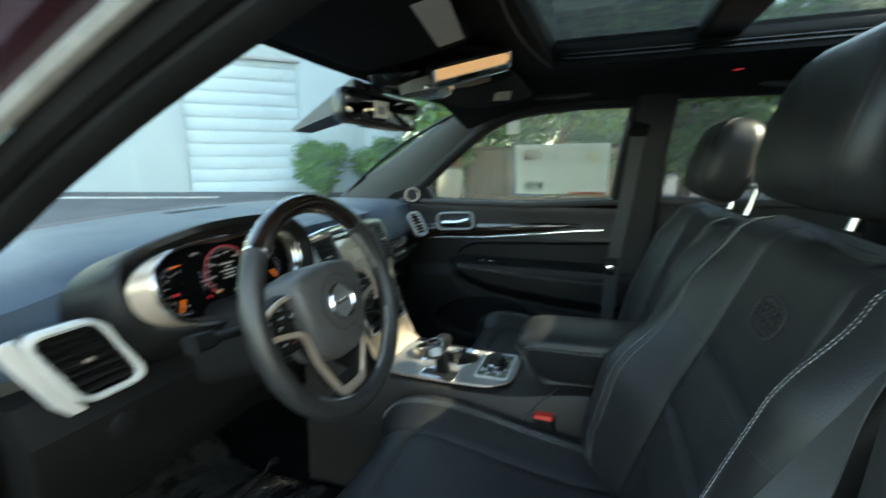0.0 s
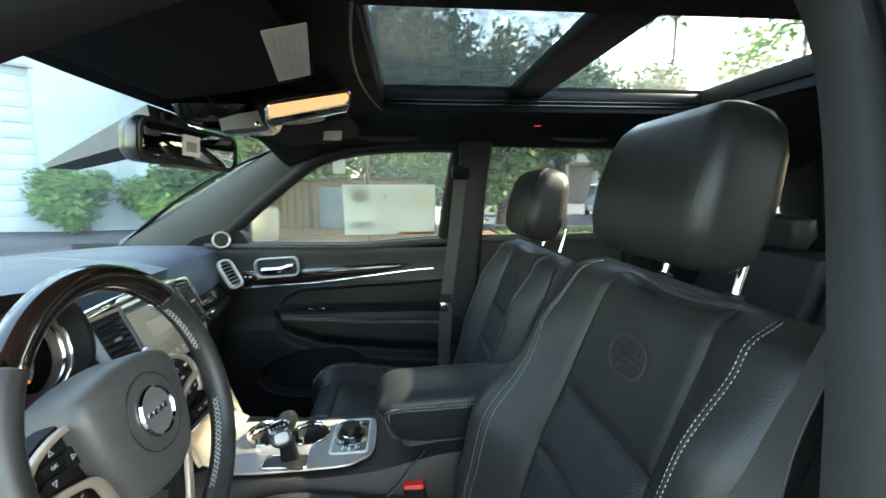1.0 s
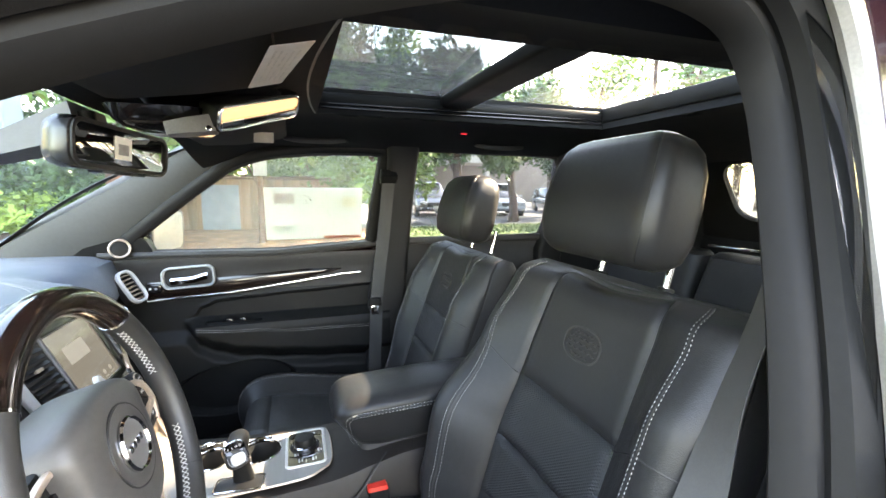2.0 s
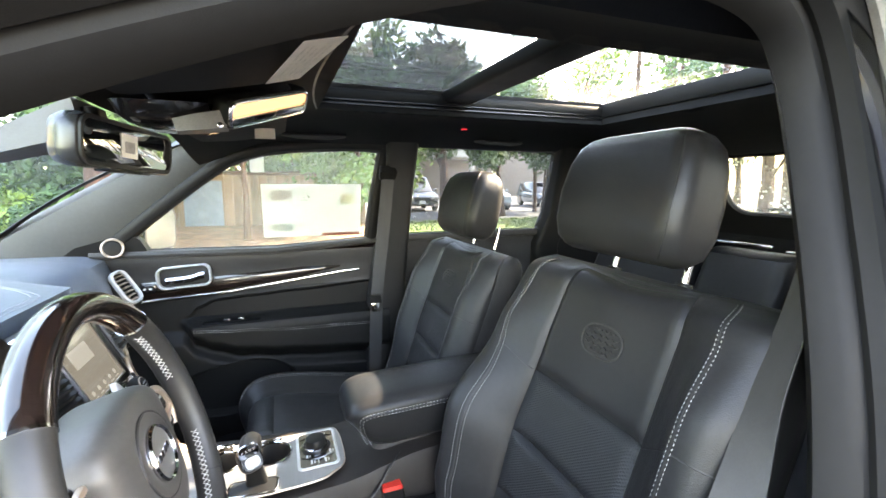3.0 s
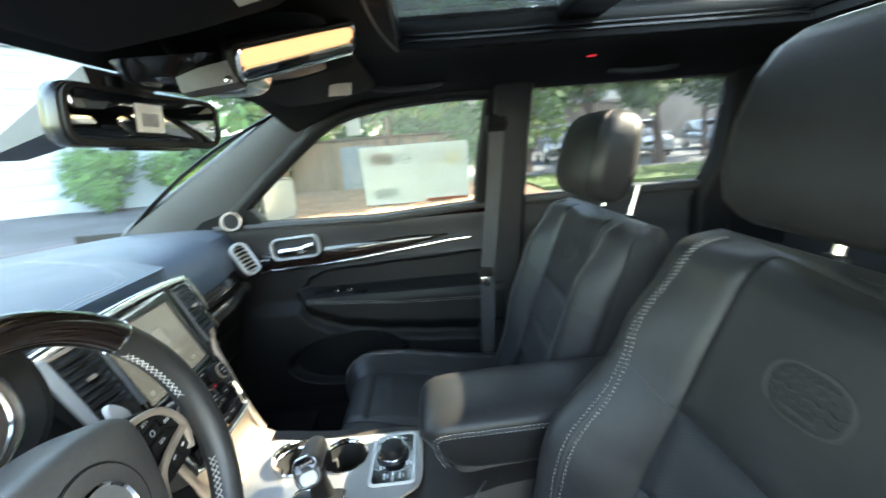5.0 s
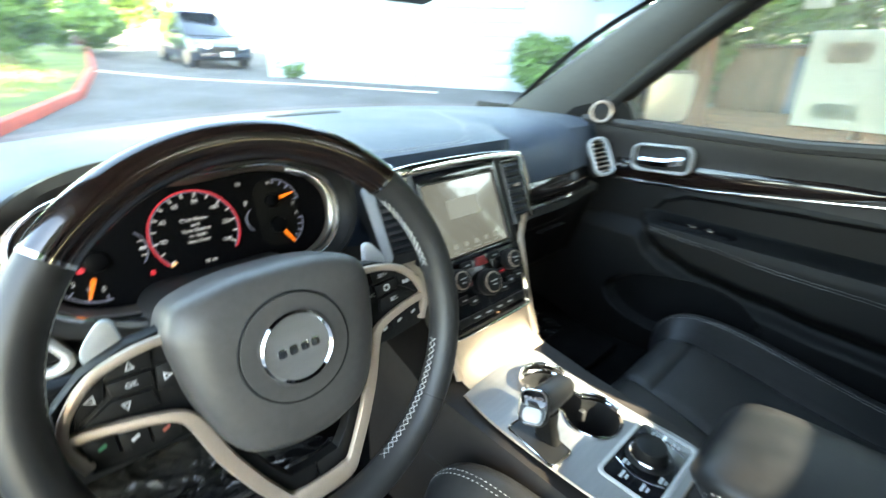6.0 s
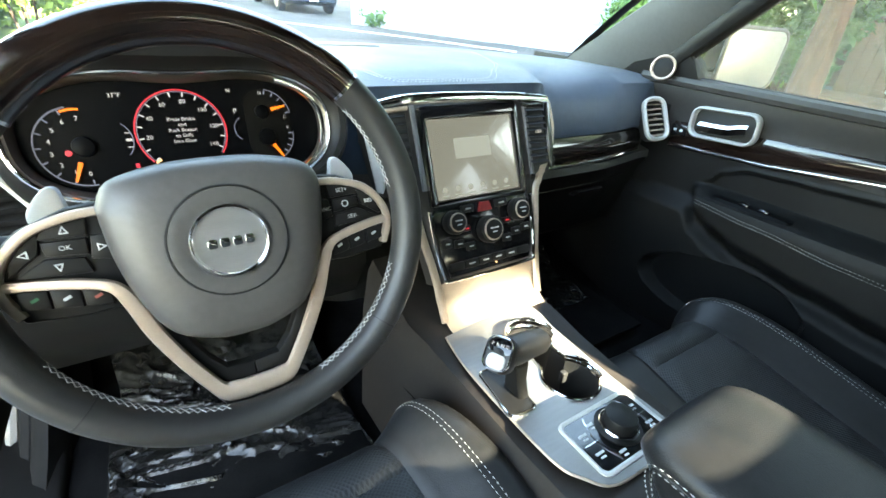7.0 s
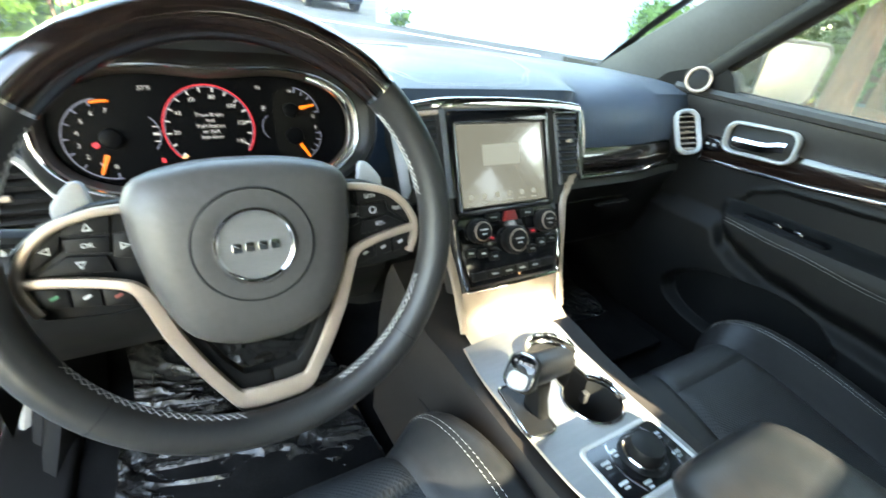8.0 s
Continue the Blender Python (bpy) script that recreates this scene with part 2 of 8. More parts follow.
SCREEN.node_tree.nodes["Principled BSDF"].inputs["Emission Strength"].default_value = 0.014
FILM = mat("clear_film", (0.013, 0.0128, 0.0128), 0.17, var=0.5, scale=30, bump=0.10, bscale=80, spec=0.36)
CONSOLE_VINYL = mat("brown_black_vinyl", (0.0175, 0.0145, 0.0132), 0.5, spec=0.22, var=0.1, scale=5, bump=0.3, bscale=900, bkind="voronoi", rvar=0.06)
G_WHITE = glow("dial_white", (0.75, 0.8, 0.9), 0.026)
G_RED = glow("dial_red", (0.9, 0.04, 0.08), 0.034)
G_ORANGE = glow("needle_orange", (1.0, 0.22, 0.02), 0.055)
G_AMBER = glow("lamp_amber", (1.0, 0.60, 0.34), 0.055)
G_BLUE = glow("dial_ring", (0.35, 0.4, 0.6), 0.014)
G_SCREEN = glow("screen_picture", (0.45, 0.5, 0.5), 0.024)

# ---- building tools ----
ORIGIN = {}


def thing(name, loc, label="", category="", group="", kind=""):
    ob = new(name)
    ob.location = loc
    ob.empty_display_size = 0.05
    ORIGIN[ob.name] = Vector(loc)
    return tagged(ob, label, category, group, kind)


def local_thing(name, m, label="", category="", group="", kind=""):
    ob = new(name)
    ob.matrix_world = m
    ob.empty_display_size = 0.05
    return tagged(ob, label, category, group, kind)


def part(name, bm, material, parent, label="", sharp=38):
    """One bmesh as one mesh object under a thing or a part."""
    bmesh.ops.recalc_face_normals(bm, faces=bm.faces[:])
    lim = radians(sharp)
    for f in bm.faces:
        f.smooth = True
    for e in bm.edges:
        e.smooth = not (len(e.link_faces) == 2 and e.calc_face_angle(0.0) > lim)
    me = bpy.data.meshes.new(name)
    bm.to_mesh(me)
    bm.free()
    me.materials.append(material)
    ob = new(name, me)
    if parent is not None:
        ob.parent = parent
        if parent.name in ORIGIN:
            ob.location = -ORIGIN[parent.name]
    if label:
        ob["label"] = label
    return ob


def structure(name, bm, material, label, category, sharp=38):
    return tagged(part(name, bm, material, None, "", sharp), label, category, "", "structure")


def box(sx, sy, sz, m=Matrix(), bevel=0.004, seg=2):
    bm = bmesh.new()
    bmesh.ops.create_cube(bm, size=1, matrix=Matrix.Diagonal((sx, sy, sz, 1)))
    if bevel:
        bmesh.ops.bevel(bm, geom=bm.edges[:], offset=min(bevel, 0.49 * min(sx, sy, sz)), segments=seg, affect="EDGES", profile=0.5)
    bm.transform(m)
    return bm


def at(x, y, z, rx=0, ry=0, rz=0):
    return pose(x, y, z, rx, ry, rz)


def cyl(r, h, m=Matrix(), seg=28, bevel=0.0, r2=None):
    bm = bmesh.new()
    bmesh.ops.create_cone(bm, cap_ends=True, segments=seg, radius1=r, radius2=r if r2 is None else r2, depth=h)
    if bevel:
        es = [e for e in bm.edges if abs(e.verts[0].co.z - e.verts[1].co.z) < 1e-6]
        bmesh.ops.bevel(bm, geom=es, offset=bevel, segments=2, affect="EDGES", profile=0.5)
    bm.transform(m)
    return bm


def join(*bms):
    out = bms[0]
    for b in bms[1:]:
        me = bpy.data.meshes.new("tmp")
        b.to_mesh(me)
        b.free()
        out.from_mesh(me)
        bpy.data.meshes.remove(me)
    return out


def loft(rings, closed=True, caps=True):
    bm = bmesh.new()
    vs = [[bm.verts.new(p) for p in r] for r in rings]
    n = len(vs[0])
    for a, b in zip(vs, vs[1:]):
        for i in range(n if closed else n - 1):
            j = (i + 1) % n
            bm.faces.new((a[i], a[j], b[j], b[i]))
    if caps and closed:
        bm.faces.new(vs[0])
        bm.faces.new(vs[-1])
    return bm


def grid(f, nu, nv):
    return loft([[f(i / nu, j / nv) for i in range(nu + 1)] for j in range(nv + 1)], closed=False)


def curve_at(pts, t):
    """Catmull-Rom through the points, t from 0 to 1."""
    n = len(pts) - 1
    x = min(max(t, 0), 1) * n
    i = min(int(x), n - 1)
    f = x - i
    p = [Vector(pts[min(max(k, 0), n)]) for k in (i - 1, i, i + 1, i + 2)]
    return 0.5 * (2 * p[1] + (p[2] - p[0]) * f + (2 * p[0] - 5 * p[1] + 4 * p[2] - p[3]) * f * f + (3 * p[1] - p[0] - 3 * p[2] + p[3]) * f ** 3)


def smooth_line(pts, n):
    return [curve_at(pts, i / n) for i in range(n + 1)]


def tube(path, rx, ry=None, seg=8, closed=False, up=(0, 0, 1)):
    ry = ry or rx
    path = [Vector(p) for p in path]
    n = len(path)
    rings = []
    for i, p in enumerate(path):
        a = path[(i - 1) % n] if closed or i else path[i]
        b = path[(i + 1) % n] if closed or i < n - 1 else path[i]
        d = (b - a).normalized()
        s = d.cross(Vector(up))
        s = s.normalized() if s.length > 1e-4 else d.orthogonal().normalized()
        u = s.cross(d)
        rings.append([p + s * rx * math.cos(2 * math.pi * k / seg) + u * ry * math.sin(2 * math.pi * k / seg) for k in range(seg)])
    if closed:
        rings.append(rings[0])
        bm = loft(rings, True, False)
        bmesh.ops.remove_doubles(bm, verts=bm.verts[:], dist=1e-6)
        return bm
    return loft(rings)


def plate(outline, depth, m=Matrix(), bevel=0.0015, seg=2):
    """An outline in x and y, raised along z from 0 to depth, with rounded edges."""
    bm = bmesh.new()
    f = bm.faces.new([bm.verts.new((x, y, 0)) for x, y in outline])
    top = bmesh.ops.extrude_face_region(bm, geom=[f])
    vs = [g for g in top["geom"] if isinstance(g, bmesh.types.BMVert)]
    bmesh.ops.translate(bm, verts=vs, vec=(0, 0, depth))
    if bevel:
        es = [e for e in bm.edges if all(v in vs for v in e.verts)]
        bmesh.ops.bevel(bm, geom=es, offset=bevel, segments=seg, affect="EDGES", profile=0.5)
    bm.transform(m)
    return bm


def rounded(w, h, r, n=5, cx=0.0, cy=0.0):
    """The outline of a rounded rectangle."""
    r = min(r, w / 2 - 1e-5, h / 2 - 1e-5)
    out = []
    for sx, sy, a0 in ((1, 1, 0), (-1, 1, 90), (-1, -1, 180), (1, -1, 270)):
        for k in range(n + 1):
            a = radians(a0 + 90 * k / n)
            out.append((cx + sx * (w / 2 - r) + r * math.cos(a), cy + sy * (h / 2 - r) + r * math.sin(a)))
    return out


def frame_ring(outer, inner, depth, m=Matrix(), lift=0.0):
    """A frame between two outlines of equally many points; its front is crowned by lift."""
    mid = [((a + c) / 2, (b + d) / 2) for (a, b), (c, d) in zip(outer, inner)]
    rings = [[(x, y, 0) for x, y in outer], [(x, y, depth) for x, y in outer], [(x, y, depth + lift) for x, y in mid], [(x, y, depth) for x, y in inner], [(x, y, 0) for x, y in inner]]
    rings.append(rings[0])
    bm = loft(rings, True, False)
    bmesh.ops.remove_doubles(bm, verts=bm.verts[:], dist=1e-6)
    bm.transform(m)
    return bm


def rr_stack(rows, n=6):
    """Rounded boxes: rows of (centre, half width, half depth, corner radius, right axis, ahead axis)."""
    rings = []
    for c, hx, hy, r, ax, ay in rows:
        c, ax, ay = Vector(c), Vector(ax), Vector(ay)
        rings.append([c + ax * x + ay * y for x, y in rounded(2 * hx, 2 * hy, r, n)])
    return loft(rings)


def stitches(path, dash=0.006, gap=0.003, r=0.0009):
    """A seam of single thread stitches along a path."""
    path = [Vector(p) for p in path]
    bm = bmesh.new()
    d, on, start = 0.0, True, path[0]
    for a, b in zip(path, path[1:]):
        length = (b - a).length
        if length < 1e-7:
            continue
        w = (b - a) / length
        pos = 0.0
        while pos < length:
            step = min(length - pos, (dash if on else gap) - d)
            pos += step
            d += step
            if d >= (dash if on else gap) - 1e-9:
                p = a + w * pos
                if on:
                    s = w.orthogonal().normalized() * r
                    u = s.cross(w).normalized() * r
                    mid = (start + p) / 2
                    ring = [bm.verts.new(mid + q * 1.1) for q in (s, u, -s, -u)]
                    e0, e1 = bm.verts.new(start), bm.verts.new(p)
                    for k in range(4):
                        bm.faces.new((ring[k], ring[(k + 1) % 4], e0))
                        bm.faces.new((ring[(k + 1) % 4], ring[k], e1))
                else:
                    start = p
                on = not on
                d = 0.0
    return bm


def letters(s, size, m, depth=0.0004):
    c = bpy.data.curves.new("letters", "FONT")
    c.body, c.size, c.extrude, c.align_x, c.align_y = s, size, depth, "CENTER", "CENTER"
    c.resolution_u = 2
    ob = bpy.data.objects.new("letters", c)
    me = bpy.data.meshes.new_from_object(ob)
    bm = bmesh.new()
    bm.from_mesh(me)
    bm.transform(m)
    bpy.data.objects.remove(ob)
    bpy.data.curves.remove(c)
    bpy.data.meshes.remove(me)
    return bm


def clamp01(v):
    return min(1.0, max(0.0, v))


def ease(a, b, v):
    t = clamp01((v - a) / (b - a))
    return t * t * (3 - 2 * t)


def slerp_list(keys, v):
    """Smooth value through (position, value) keys."""
    if v <= keys[0][0]:
        return keys[0][1]
    for (a, p), (b, q) in zip(keys, keys[1:]):
        if v <= b:
            return p + (q - p) * ease(a, b, v)
    return keys[-1][1]


def lerp_list(keys, v):
    if v <= keys[0][0]:
        return keys[0][1]
    for (a, p), (b, q) in zip(keys, keys[1:]):
        if v <= b:
            return p + (q - p) * (v - a) / (b - a)
    return keys[-1][1]

# ---- the car's shell ----
def roof_z(x, y):
    """The underside of the roof lining."""
    side = 0.075 * ease(0.40, 0.70, abs(x))
    front = 0.085 * ease(-0.12, 0.17, y)
    rear = 0.10 * ease(-1.25, -1.85, y) if y < -1.25 else 0.0
    return 1.528 - side - front - rear


def build_headliner():
    hx, y_front, y_back = 0.36, -0.235, -1.215
    def patch(x0, x1, y0, y1, nx, ny, arch=0.0):
        def f(u, v):
            x, y = x0 + (x1 - x0) * u, y0 + (y1 - y0) * v
            lift = 0.075 * ease(-0.55, -0.63, x) * ease(-0.05, -0.25, y)
            return (x, y + arch * (1 - (x / 0.66) ** 2) * (1 - v), roof_z(x, y) + lift)
        g = grid(f, nx, ny)
        return g
    parts = [patch(-0.665, 0.665, 0.115, y_front, 28, 10, 0.05), patch(-0.665, -hx, y_front, y_back, 8, 24), patch(hx, 0.665, y_front, y_back, 8, 24), patch(-0.665, 0.665, y_back, -1.95, 28, 12)]
    bm = join(*parts)
    # the well's upright sides
    for x0, x1, y0, y1 in ((-hx, -hx, y_front, y_back), (hx, hx, y_front, y_back), (-hx, hx, y_front, y_front), (-hx, hx, y_back, y_back)):
        bm = join(bm, grid(lambda u, v: (x0 + (x1 - x0) * u, y0 + (y1 - y0) * u, roof_z(x0 + (x1 - x0) * u, y0 + (y1 - y0) * u) * (1 - v) + 1.60 * v), 12, 2))
    bmesh.ops.remove_doubles(bm, verts=bm.verts[:], dist=0.0005)
    return structure("ceiling", bm, HEADLINER, "black cloth roof lining round a glass roof", "ceiling")


def build_roof():
    root = thing("sunroof", (0, -0.74, 1.585), "two-pane panoramic glass roof wet with drops", "sunroof", kind="structure")
    for y0, y1, m in ((-0.20, -0.62, ROOF_DARK), (-0.69, -1.23, ROOF_GLASS)):
        part("pane", grid(lambda u, v: (-0.385 + 0.77 * u, y0 + (y1 - y0) * v, 1.598 + 0.012 * math.sin(math.pi * u)), 10, 8), m, root, "tinted glass pane covered in drops")
    part("crossbar", box(0.80, 0.100, 0.035, at(0, -0.655, 1.583), 0.01, 3), PLASTIC, root)
    for s in (-1, 1):
        part("side_rail", box(0.022, 0.99, 0.03, at(s * 0.362, -0.725, 1.572), 0.006), PLASTIC, root)
        for k in range(3):
            part("rib", box(0.006, 0.97, 0.006, at(s * 0.356, -0.725, 1.545 + 0.012 * k), 0.002), GLOSS_BLACK, root)
    part("front_lip", tube([(-0.37 + 0.74 * k / 20, -0.232 + 0.03 * (1 - (2 * k / 20 - 1) ** 2), 1.532) for k in range(21)], 0.005, 0.005, 8), SEAL, root, "grey rubber lip at the front edge")
    part("front_rail", box(0.76, 0.03, 0.05, at(0, -0.225, 1.575), 0.008), PLASTIC, root)
    part("rear_rail", box(0.76, 0.03, 0.05, at(0, -1.22, 1.575), 0.008), PLASTIC, root)
    # outer skin round the panes
    skins = []
    for x0, x1, y0, y1 in ((-0.70, 0.70, 0.16, -0.19), (-0.70, -0.38, -0.19, -1.27), (0.38, 0.70, -0.19, -1.27), (-0.70, 0.70, -1.27, -2.0)):
        skins.append(grid(lambda u, v: (x0 + (x1 - x0) * u, y0 + (y1 - y0) * v, roof_z(x0 + (x1 - x0) * u, y0 + (y1 - y0) * v) + 0.075), 8, 8))
    structure("roof", join(*skins), BODY_PAINT, "dark painted roof skin", "roof")


WS_BASE = [(-0.765, 0.77, 1.085), (-0.60, 0.86, 1.105), (0, 0.93, 1.12), (0.60, 0.86, 1.105), (0.765, 0.77, 1.085)]
WS_TOP = [(-0.655, 0.105, 1.462), (-0.5, 0.145, 1.468), (0, 0.175, 1.478), (0.5, 0.145, 1.468), (0.655, 0.105, 1.462)]


def build_glazing():
    def ws(u, v):
        a, b = curve_at(WS_BASE, u), curve_at(WS_TOP, u)
        p = a.lerp(b, v)
        return p + Vector((0, 0.35, 0.7)) * 0.05 * math.sin(math.pi * v)
    w = structure("window_1", grid(ws, 24, 14), WINDSHIELD, "raked clear windscreen with a few specks", "windscreen")
    w.visible_shadow = False
    rim = [ws(0, k / 20) for k in range(21)] + [ws(k / 30, 1) for k in range(1, 31)] + [ws(1, 1 - k / 20) for k in range(1, 21)]
    tagged(part("frit", tube(rim, 0.020, 0.004, 8, up=(0, 0.5, 0.8)), DARK, None), "black printed border of the windscreen", "border", "", "structure")
    def side(y0, y1, z0, z1, s=1):
        def f(u, v):
            y = y0 + (y1 - y0) * u
            top = z1(y)
            z = z0 + (top - z0) * v
            return (s * (0.768 - 0.26 * (z - 1.10)), y, z)
        return grid(f, 24, 8)
    flat = lambda y: 1.50
    specs = [("window_2", side(-0.53, 0.42, 1.04, lambda y: max(1.05, lerp_list([(-0.52, 1.50), (-0.1, 1.49), (0.03, 1.44), (0.42, 1.10)], y))), SIDE_GLASS, "passenger window, misted and flecked with water"),
             ("window_3", side(-1.30, -0.56, 1.06, flat), PRIVACY_GLASS, "rear passenger window with water specks"),
             ("window_4", side(-1.30, -0.62, 1.06, flat, -1), PRIVACY_GLASS, "rear window on the driver's side"),
             ("window_5", side(-1.85, -1.42, 1.10, flat), REAR_GLASS, "dark quarter window"),
             ("window_6", side(-1.85, -1.42, 1.10, flat, -1), REAR_GLASS, "dark quarter window")]
    for n, bm, m, lab in specs:
        o = structure(n, bm, m, lab, "window")
        o.visible_shadow = False
    o = structure("window_7", grid(lambda u, v: (-0.52 + 1.04 * u, -2.05 + 0.20 * v - 0.05 * math.sin(math.pi * u) + 0.05, 1.13 + 0.32 * v), 14, 6), REAR_GLASS, "tailgate window covered in dew", "window")
    o.visible_shadow = False


# edge of the driver's door opening, from the foot of the front pillar round
OPENING = [(-0.715, 0.62, 1.075), (-0.69, 0.44, 1.115), (-0.672, 0.214, 1.242), (-0.648, 0.05, 1.335), (-0.652, -0.20, 1.425), (-0.645, -0.40, 1.472), (-0.628, -0.535, 1.474), (-0.616, -0.605, 1.437), (-0.645, -0.612, 1.32),
           (-0.712, -0.568, 1.10), (-0.755, -0.52, 0.85), (-0.775, -0.46, 0.56), (-0.75, -0.33, 0.45), (-0.75, 0.0, 0.42), (-0.75, 0.40, 0.43), (-0.74, 0.62, 0.58), (-0.72, 0.70, 0.88)]


def opening_line(out, side, n=128):
    """The opening's edge, moved outwards in its plane by out and away from the cabin by side."""
    loop = OPENING + [OPENING[0], OPENING[1]]
    pts = []
    m = len(OPENING)
    for i in range(n):
        t = i / n * m / (m + 1)
        p = curve_at(loop, t)
        d = (curve_at(loop, t + 0.014) - curve_at(loop, t - 0.014)).normalized()
        nrm = d.cross(Vector((-1, 0, 0))).normalized()
        if nrm.dot(p - Vector((-0.68, 0.0, 0.95))) < 0:
            nrm = -nrm
        pts.append(p + nrm * out + Vector((-side, 0, 0)))
    return pts


def ribbon(lines):
    n = len(lines[0])
    bm = loft([l + [l[0]] for l in lines], closed=False)
    bmesh.ops.remove_doubles(bm, verts=bm.verts[:], dist=1e-5)
    return bm


def build_opening():
    root = thing("doorway", (-0.75, 0, 0.42), "open driver's doorway with black trim and rubber seal", "doorway", kind="structure")
    def lining(out, rear, front):
        """A line that keeps nearer to the cabin along the roof than on the front pillar."""
        pairs = zip(opening_line(out, rear), opening_line(out, front))
        return [a.lerp(b, ease(-0.25, 0.15, a.y) * ease(0.95, 1.05, a.z)) for a, b in pairs]
    part("pillar_trim", ribbon([lining(0.11, -0.05, 0.0), lining(0.025, -0.018, 0.0), opening_line(0.0, 0.0), opening_line(0.006, 0.022), opening_line(0.016, 0.030), opening_line(0.026, 0.030), opening_line(0.024, 0.036), opening_line(0.030, 0.050), opening_line(0.05, 0.06)]), PILLAR, root, "soft black pillar trim")
    part("inner_seal", tube(opening_line(0.058, 0.07), 0.012, 0.012, 8, True, (1, 0, 0)), DOOR_SEAL, root, "round pale grey rubber door seal")
    part("flange", ribbon([opening_line(0.05, 0.066), opening_line(0.075, 0.075), opening_line(0.085, 0.10), opening_line(0.112, 0.115)]), BODY_PAINT, root, "dark painted door flange")
    part("outer_seal", tube(opening_line(0.118, 0.118), 0.008, 0.010, 8, True, (1, 0, 0)), RUBBER, root)
    part("outer_edge", ribbon([opening_line(0.112, 0.115), opening_line(0.125, 0.135), opening_line(0.15, 0.145), opening_line(0.19, 0.13)]), BODY_PAINT, root, "dark cherry painted outer pillar")


def build_sides():
    # far pillars
    root = thing("front_pillar", (0.75, 0.6, 1.08), "slim grey-black windscreen pillar trim", "pillar", kind="structure")
    rings = []
    for k in range(13):
        v = k / 12
        a = Vector((0.748, 0.775, 1.088)).lerp(Vector((0.648, 0.118, 1.462)), v)
        b = Vector((0.790, 0.44, 1.058)).lerp(Vector((0.705, -0.015, 1.425)), v)
        w = b - a
        n = Vector((-0.8, -0.15, -0.55)).normalized()
        ring = []
        for j in range(9):
            u = j / 8
            ring.append(a + w * u + n * 0.022 * math.sin(math.pi * u) ** 0.7)
        for j in range(8, -1, -1):
            ring.append(a + w * j / 8 + Vector((0.06, 0.02, 0.02)))
        rings.append(ring)
    part("trim", loft(rings), PILLAR_GREY, root)
    # trim over the side windows and between them
    rail = thing("roof_rail", (0.66, -0.6, 1.46), "black roof rail trim above the side windows", "rail", kind="structure")
    prof = [(0.60, 1.505), (0.655, 1.475), (0.672, 1.448), (0.69, 1.445), (0.70, 1.50)]
    part("trim", loft([[Vector((x, y, z + dz)) for x, z in prof] for y, dz in ((0.14, -0.02), (0.02, -0.008), (-0.1, 0.0), (-0.6, 0.012), (-1.2, 0.005), (-1.9, -0.06))], closed=True), SOFT, rail)
    post = thing("centre_pillar", (0.68, -0.55, 0.5), "black centre pillar trim behind the passenger seat", "pillar", kind="structure")
    rows = []
    for z, x, y, hw in ((0.45, 0.74, -0.50, 0.09), (0.80, 0.735, -0.50, 0.075), (1.08, 0.715, -0.53, 0.062), (1.30, 0.672, -0.55, 0.052), (1.47, 0.635, -0.555, 0.06), (1.52, 0.60, -0.555, 0.09)):
        rows.append(((x + 0.03, y, z), 0.05, hw, 0.02, (1, 0, 0), (0, 1, 0)))
    part("trim", rr_stack(rows), DARK, post)
    for s in (1, -1):
        c = thing("rear_pillar", (s * 0.68, -1.36, 0.6), "black rear pillar trim", "pillar", kind="structure")
        part("trim", rr_stack([((s * x, y, z), 0.05, hw, 0.02, (1, 0, 0), (0, 1, 0)) for z, x, y, hw in ((0.45, 0.77, -1.25, 0.05), (1.05, 0.76, -1.25, 0.06), (1.2, 0.73, -1.30, 0.06), (1.47, 0.66, -1.31, 0.07), (1.53, 0.62, -1.31, 0.10))]), PLASTIC, c)
        c2 = thing("tail_pillar", (s * 0.66, -1.95, 0.6), "black tail pillar trim", "pillar", kind="structure")
        part("trim", rr_stack([((s * x, y, z), 0.11, 0.10, 0.03, (1, 0, 0), (0, 1, 0)) for z, x, y in ((0.45, 0.75, -1.98), (1.05, 0.72, -1.98), (1.2, 0.66, -1.97), (1.45, 0.60, -1.86), (1.53, 0.55, -1.82))]), PLASTIC, c2)
        r = thing("door_2" if s > 0 else "door_3", (s * 0.78, -0.95, 0.45), "closed rear door with a black vinyl panel", "car door", kind="structure")
        y_front = -0.58 if s > 0 else -0.67
        def panel(u, v):
            y, z = y_front - (y_front + 1.28) * u, 0.45 + 0.66 * v
            bulge = 0.05 * math.exp(-((z - 0.86) / 0.06) ** 2) + 0.012 * math.exp(-((z - 1.02) / 0.05) ** 2)
            return (s * (0.775 - bulge - 0.02 * ease(1.04, 1.11, z)), y, z)
        part("panel", grid(panel, 12, 28), SOFT, r)
        part("sill", box(0.03, 1.29 + y_front, 0.03, at(s * 0.757, (y_front - 1.29) / 2, 1.105), 0.01, 3), SOFT, r)
        part("skin", grid(lambda u, v: (s * (0.90 - 0.09 * ease(0.75, 1.1, 0.25 + 0.85 * v) + 0.012 * math.sin(6 * v)), -0.60 - 0.78 * u, 0.25 + 0.85 * v), 6, 14), BODY_PAINT, r, "dark painted outer skin")
        q = structure("cargo_side", grid(lambda u, v: (s * 0.76, -1.30 - 0.75 * u, 0.45 + 0.68 * v), 4, 4), PLASTIC, "black cargo side lining", "lining")
    rail2 = thing("roof_rail", (-0.66, -1.2, 1.46), "black roof rail trim above the rear window", "rail", kind="structure")
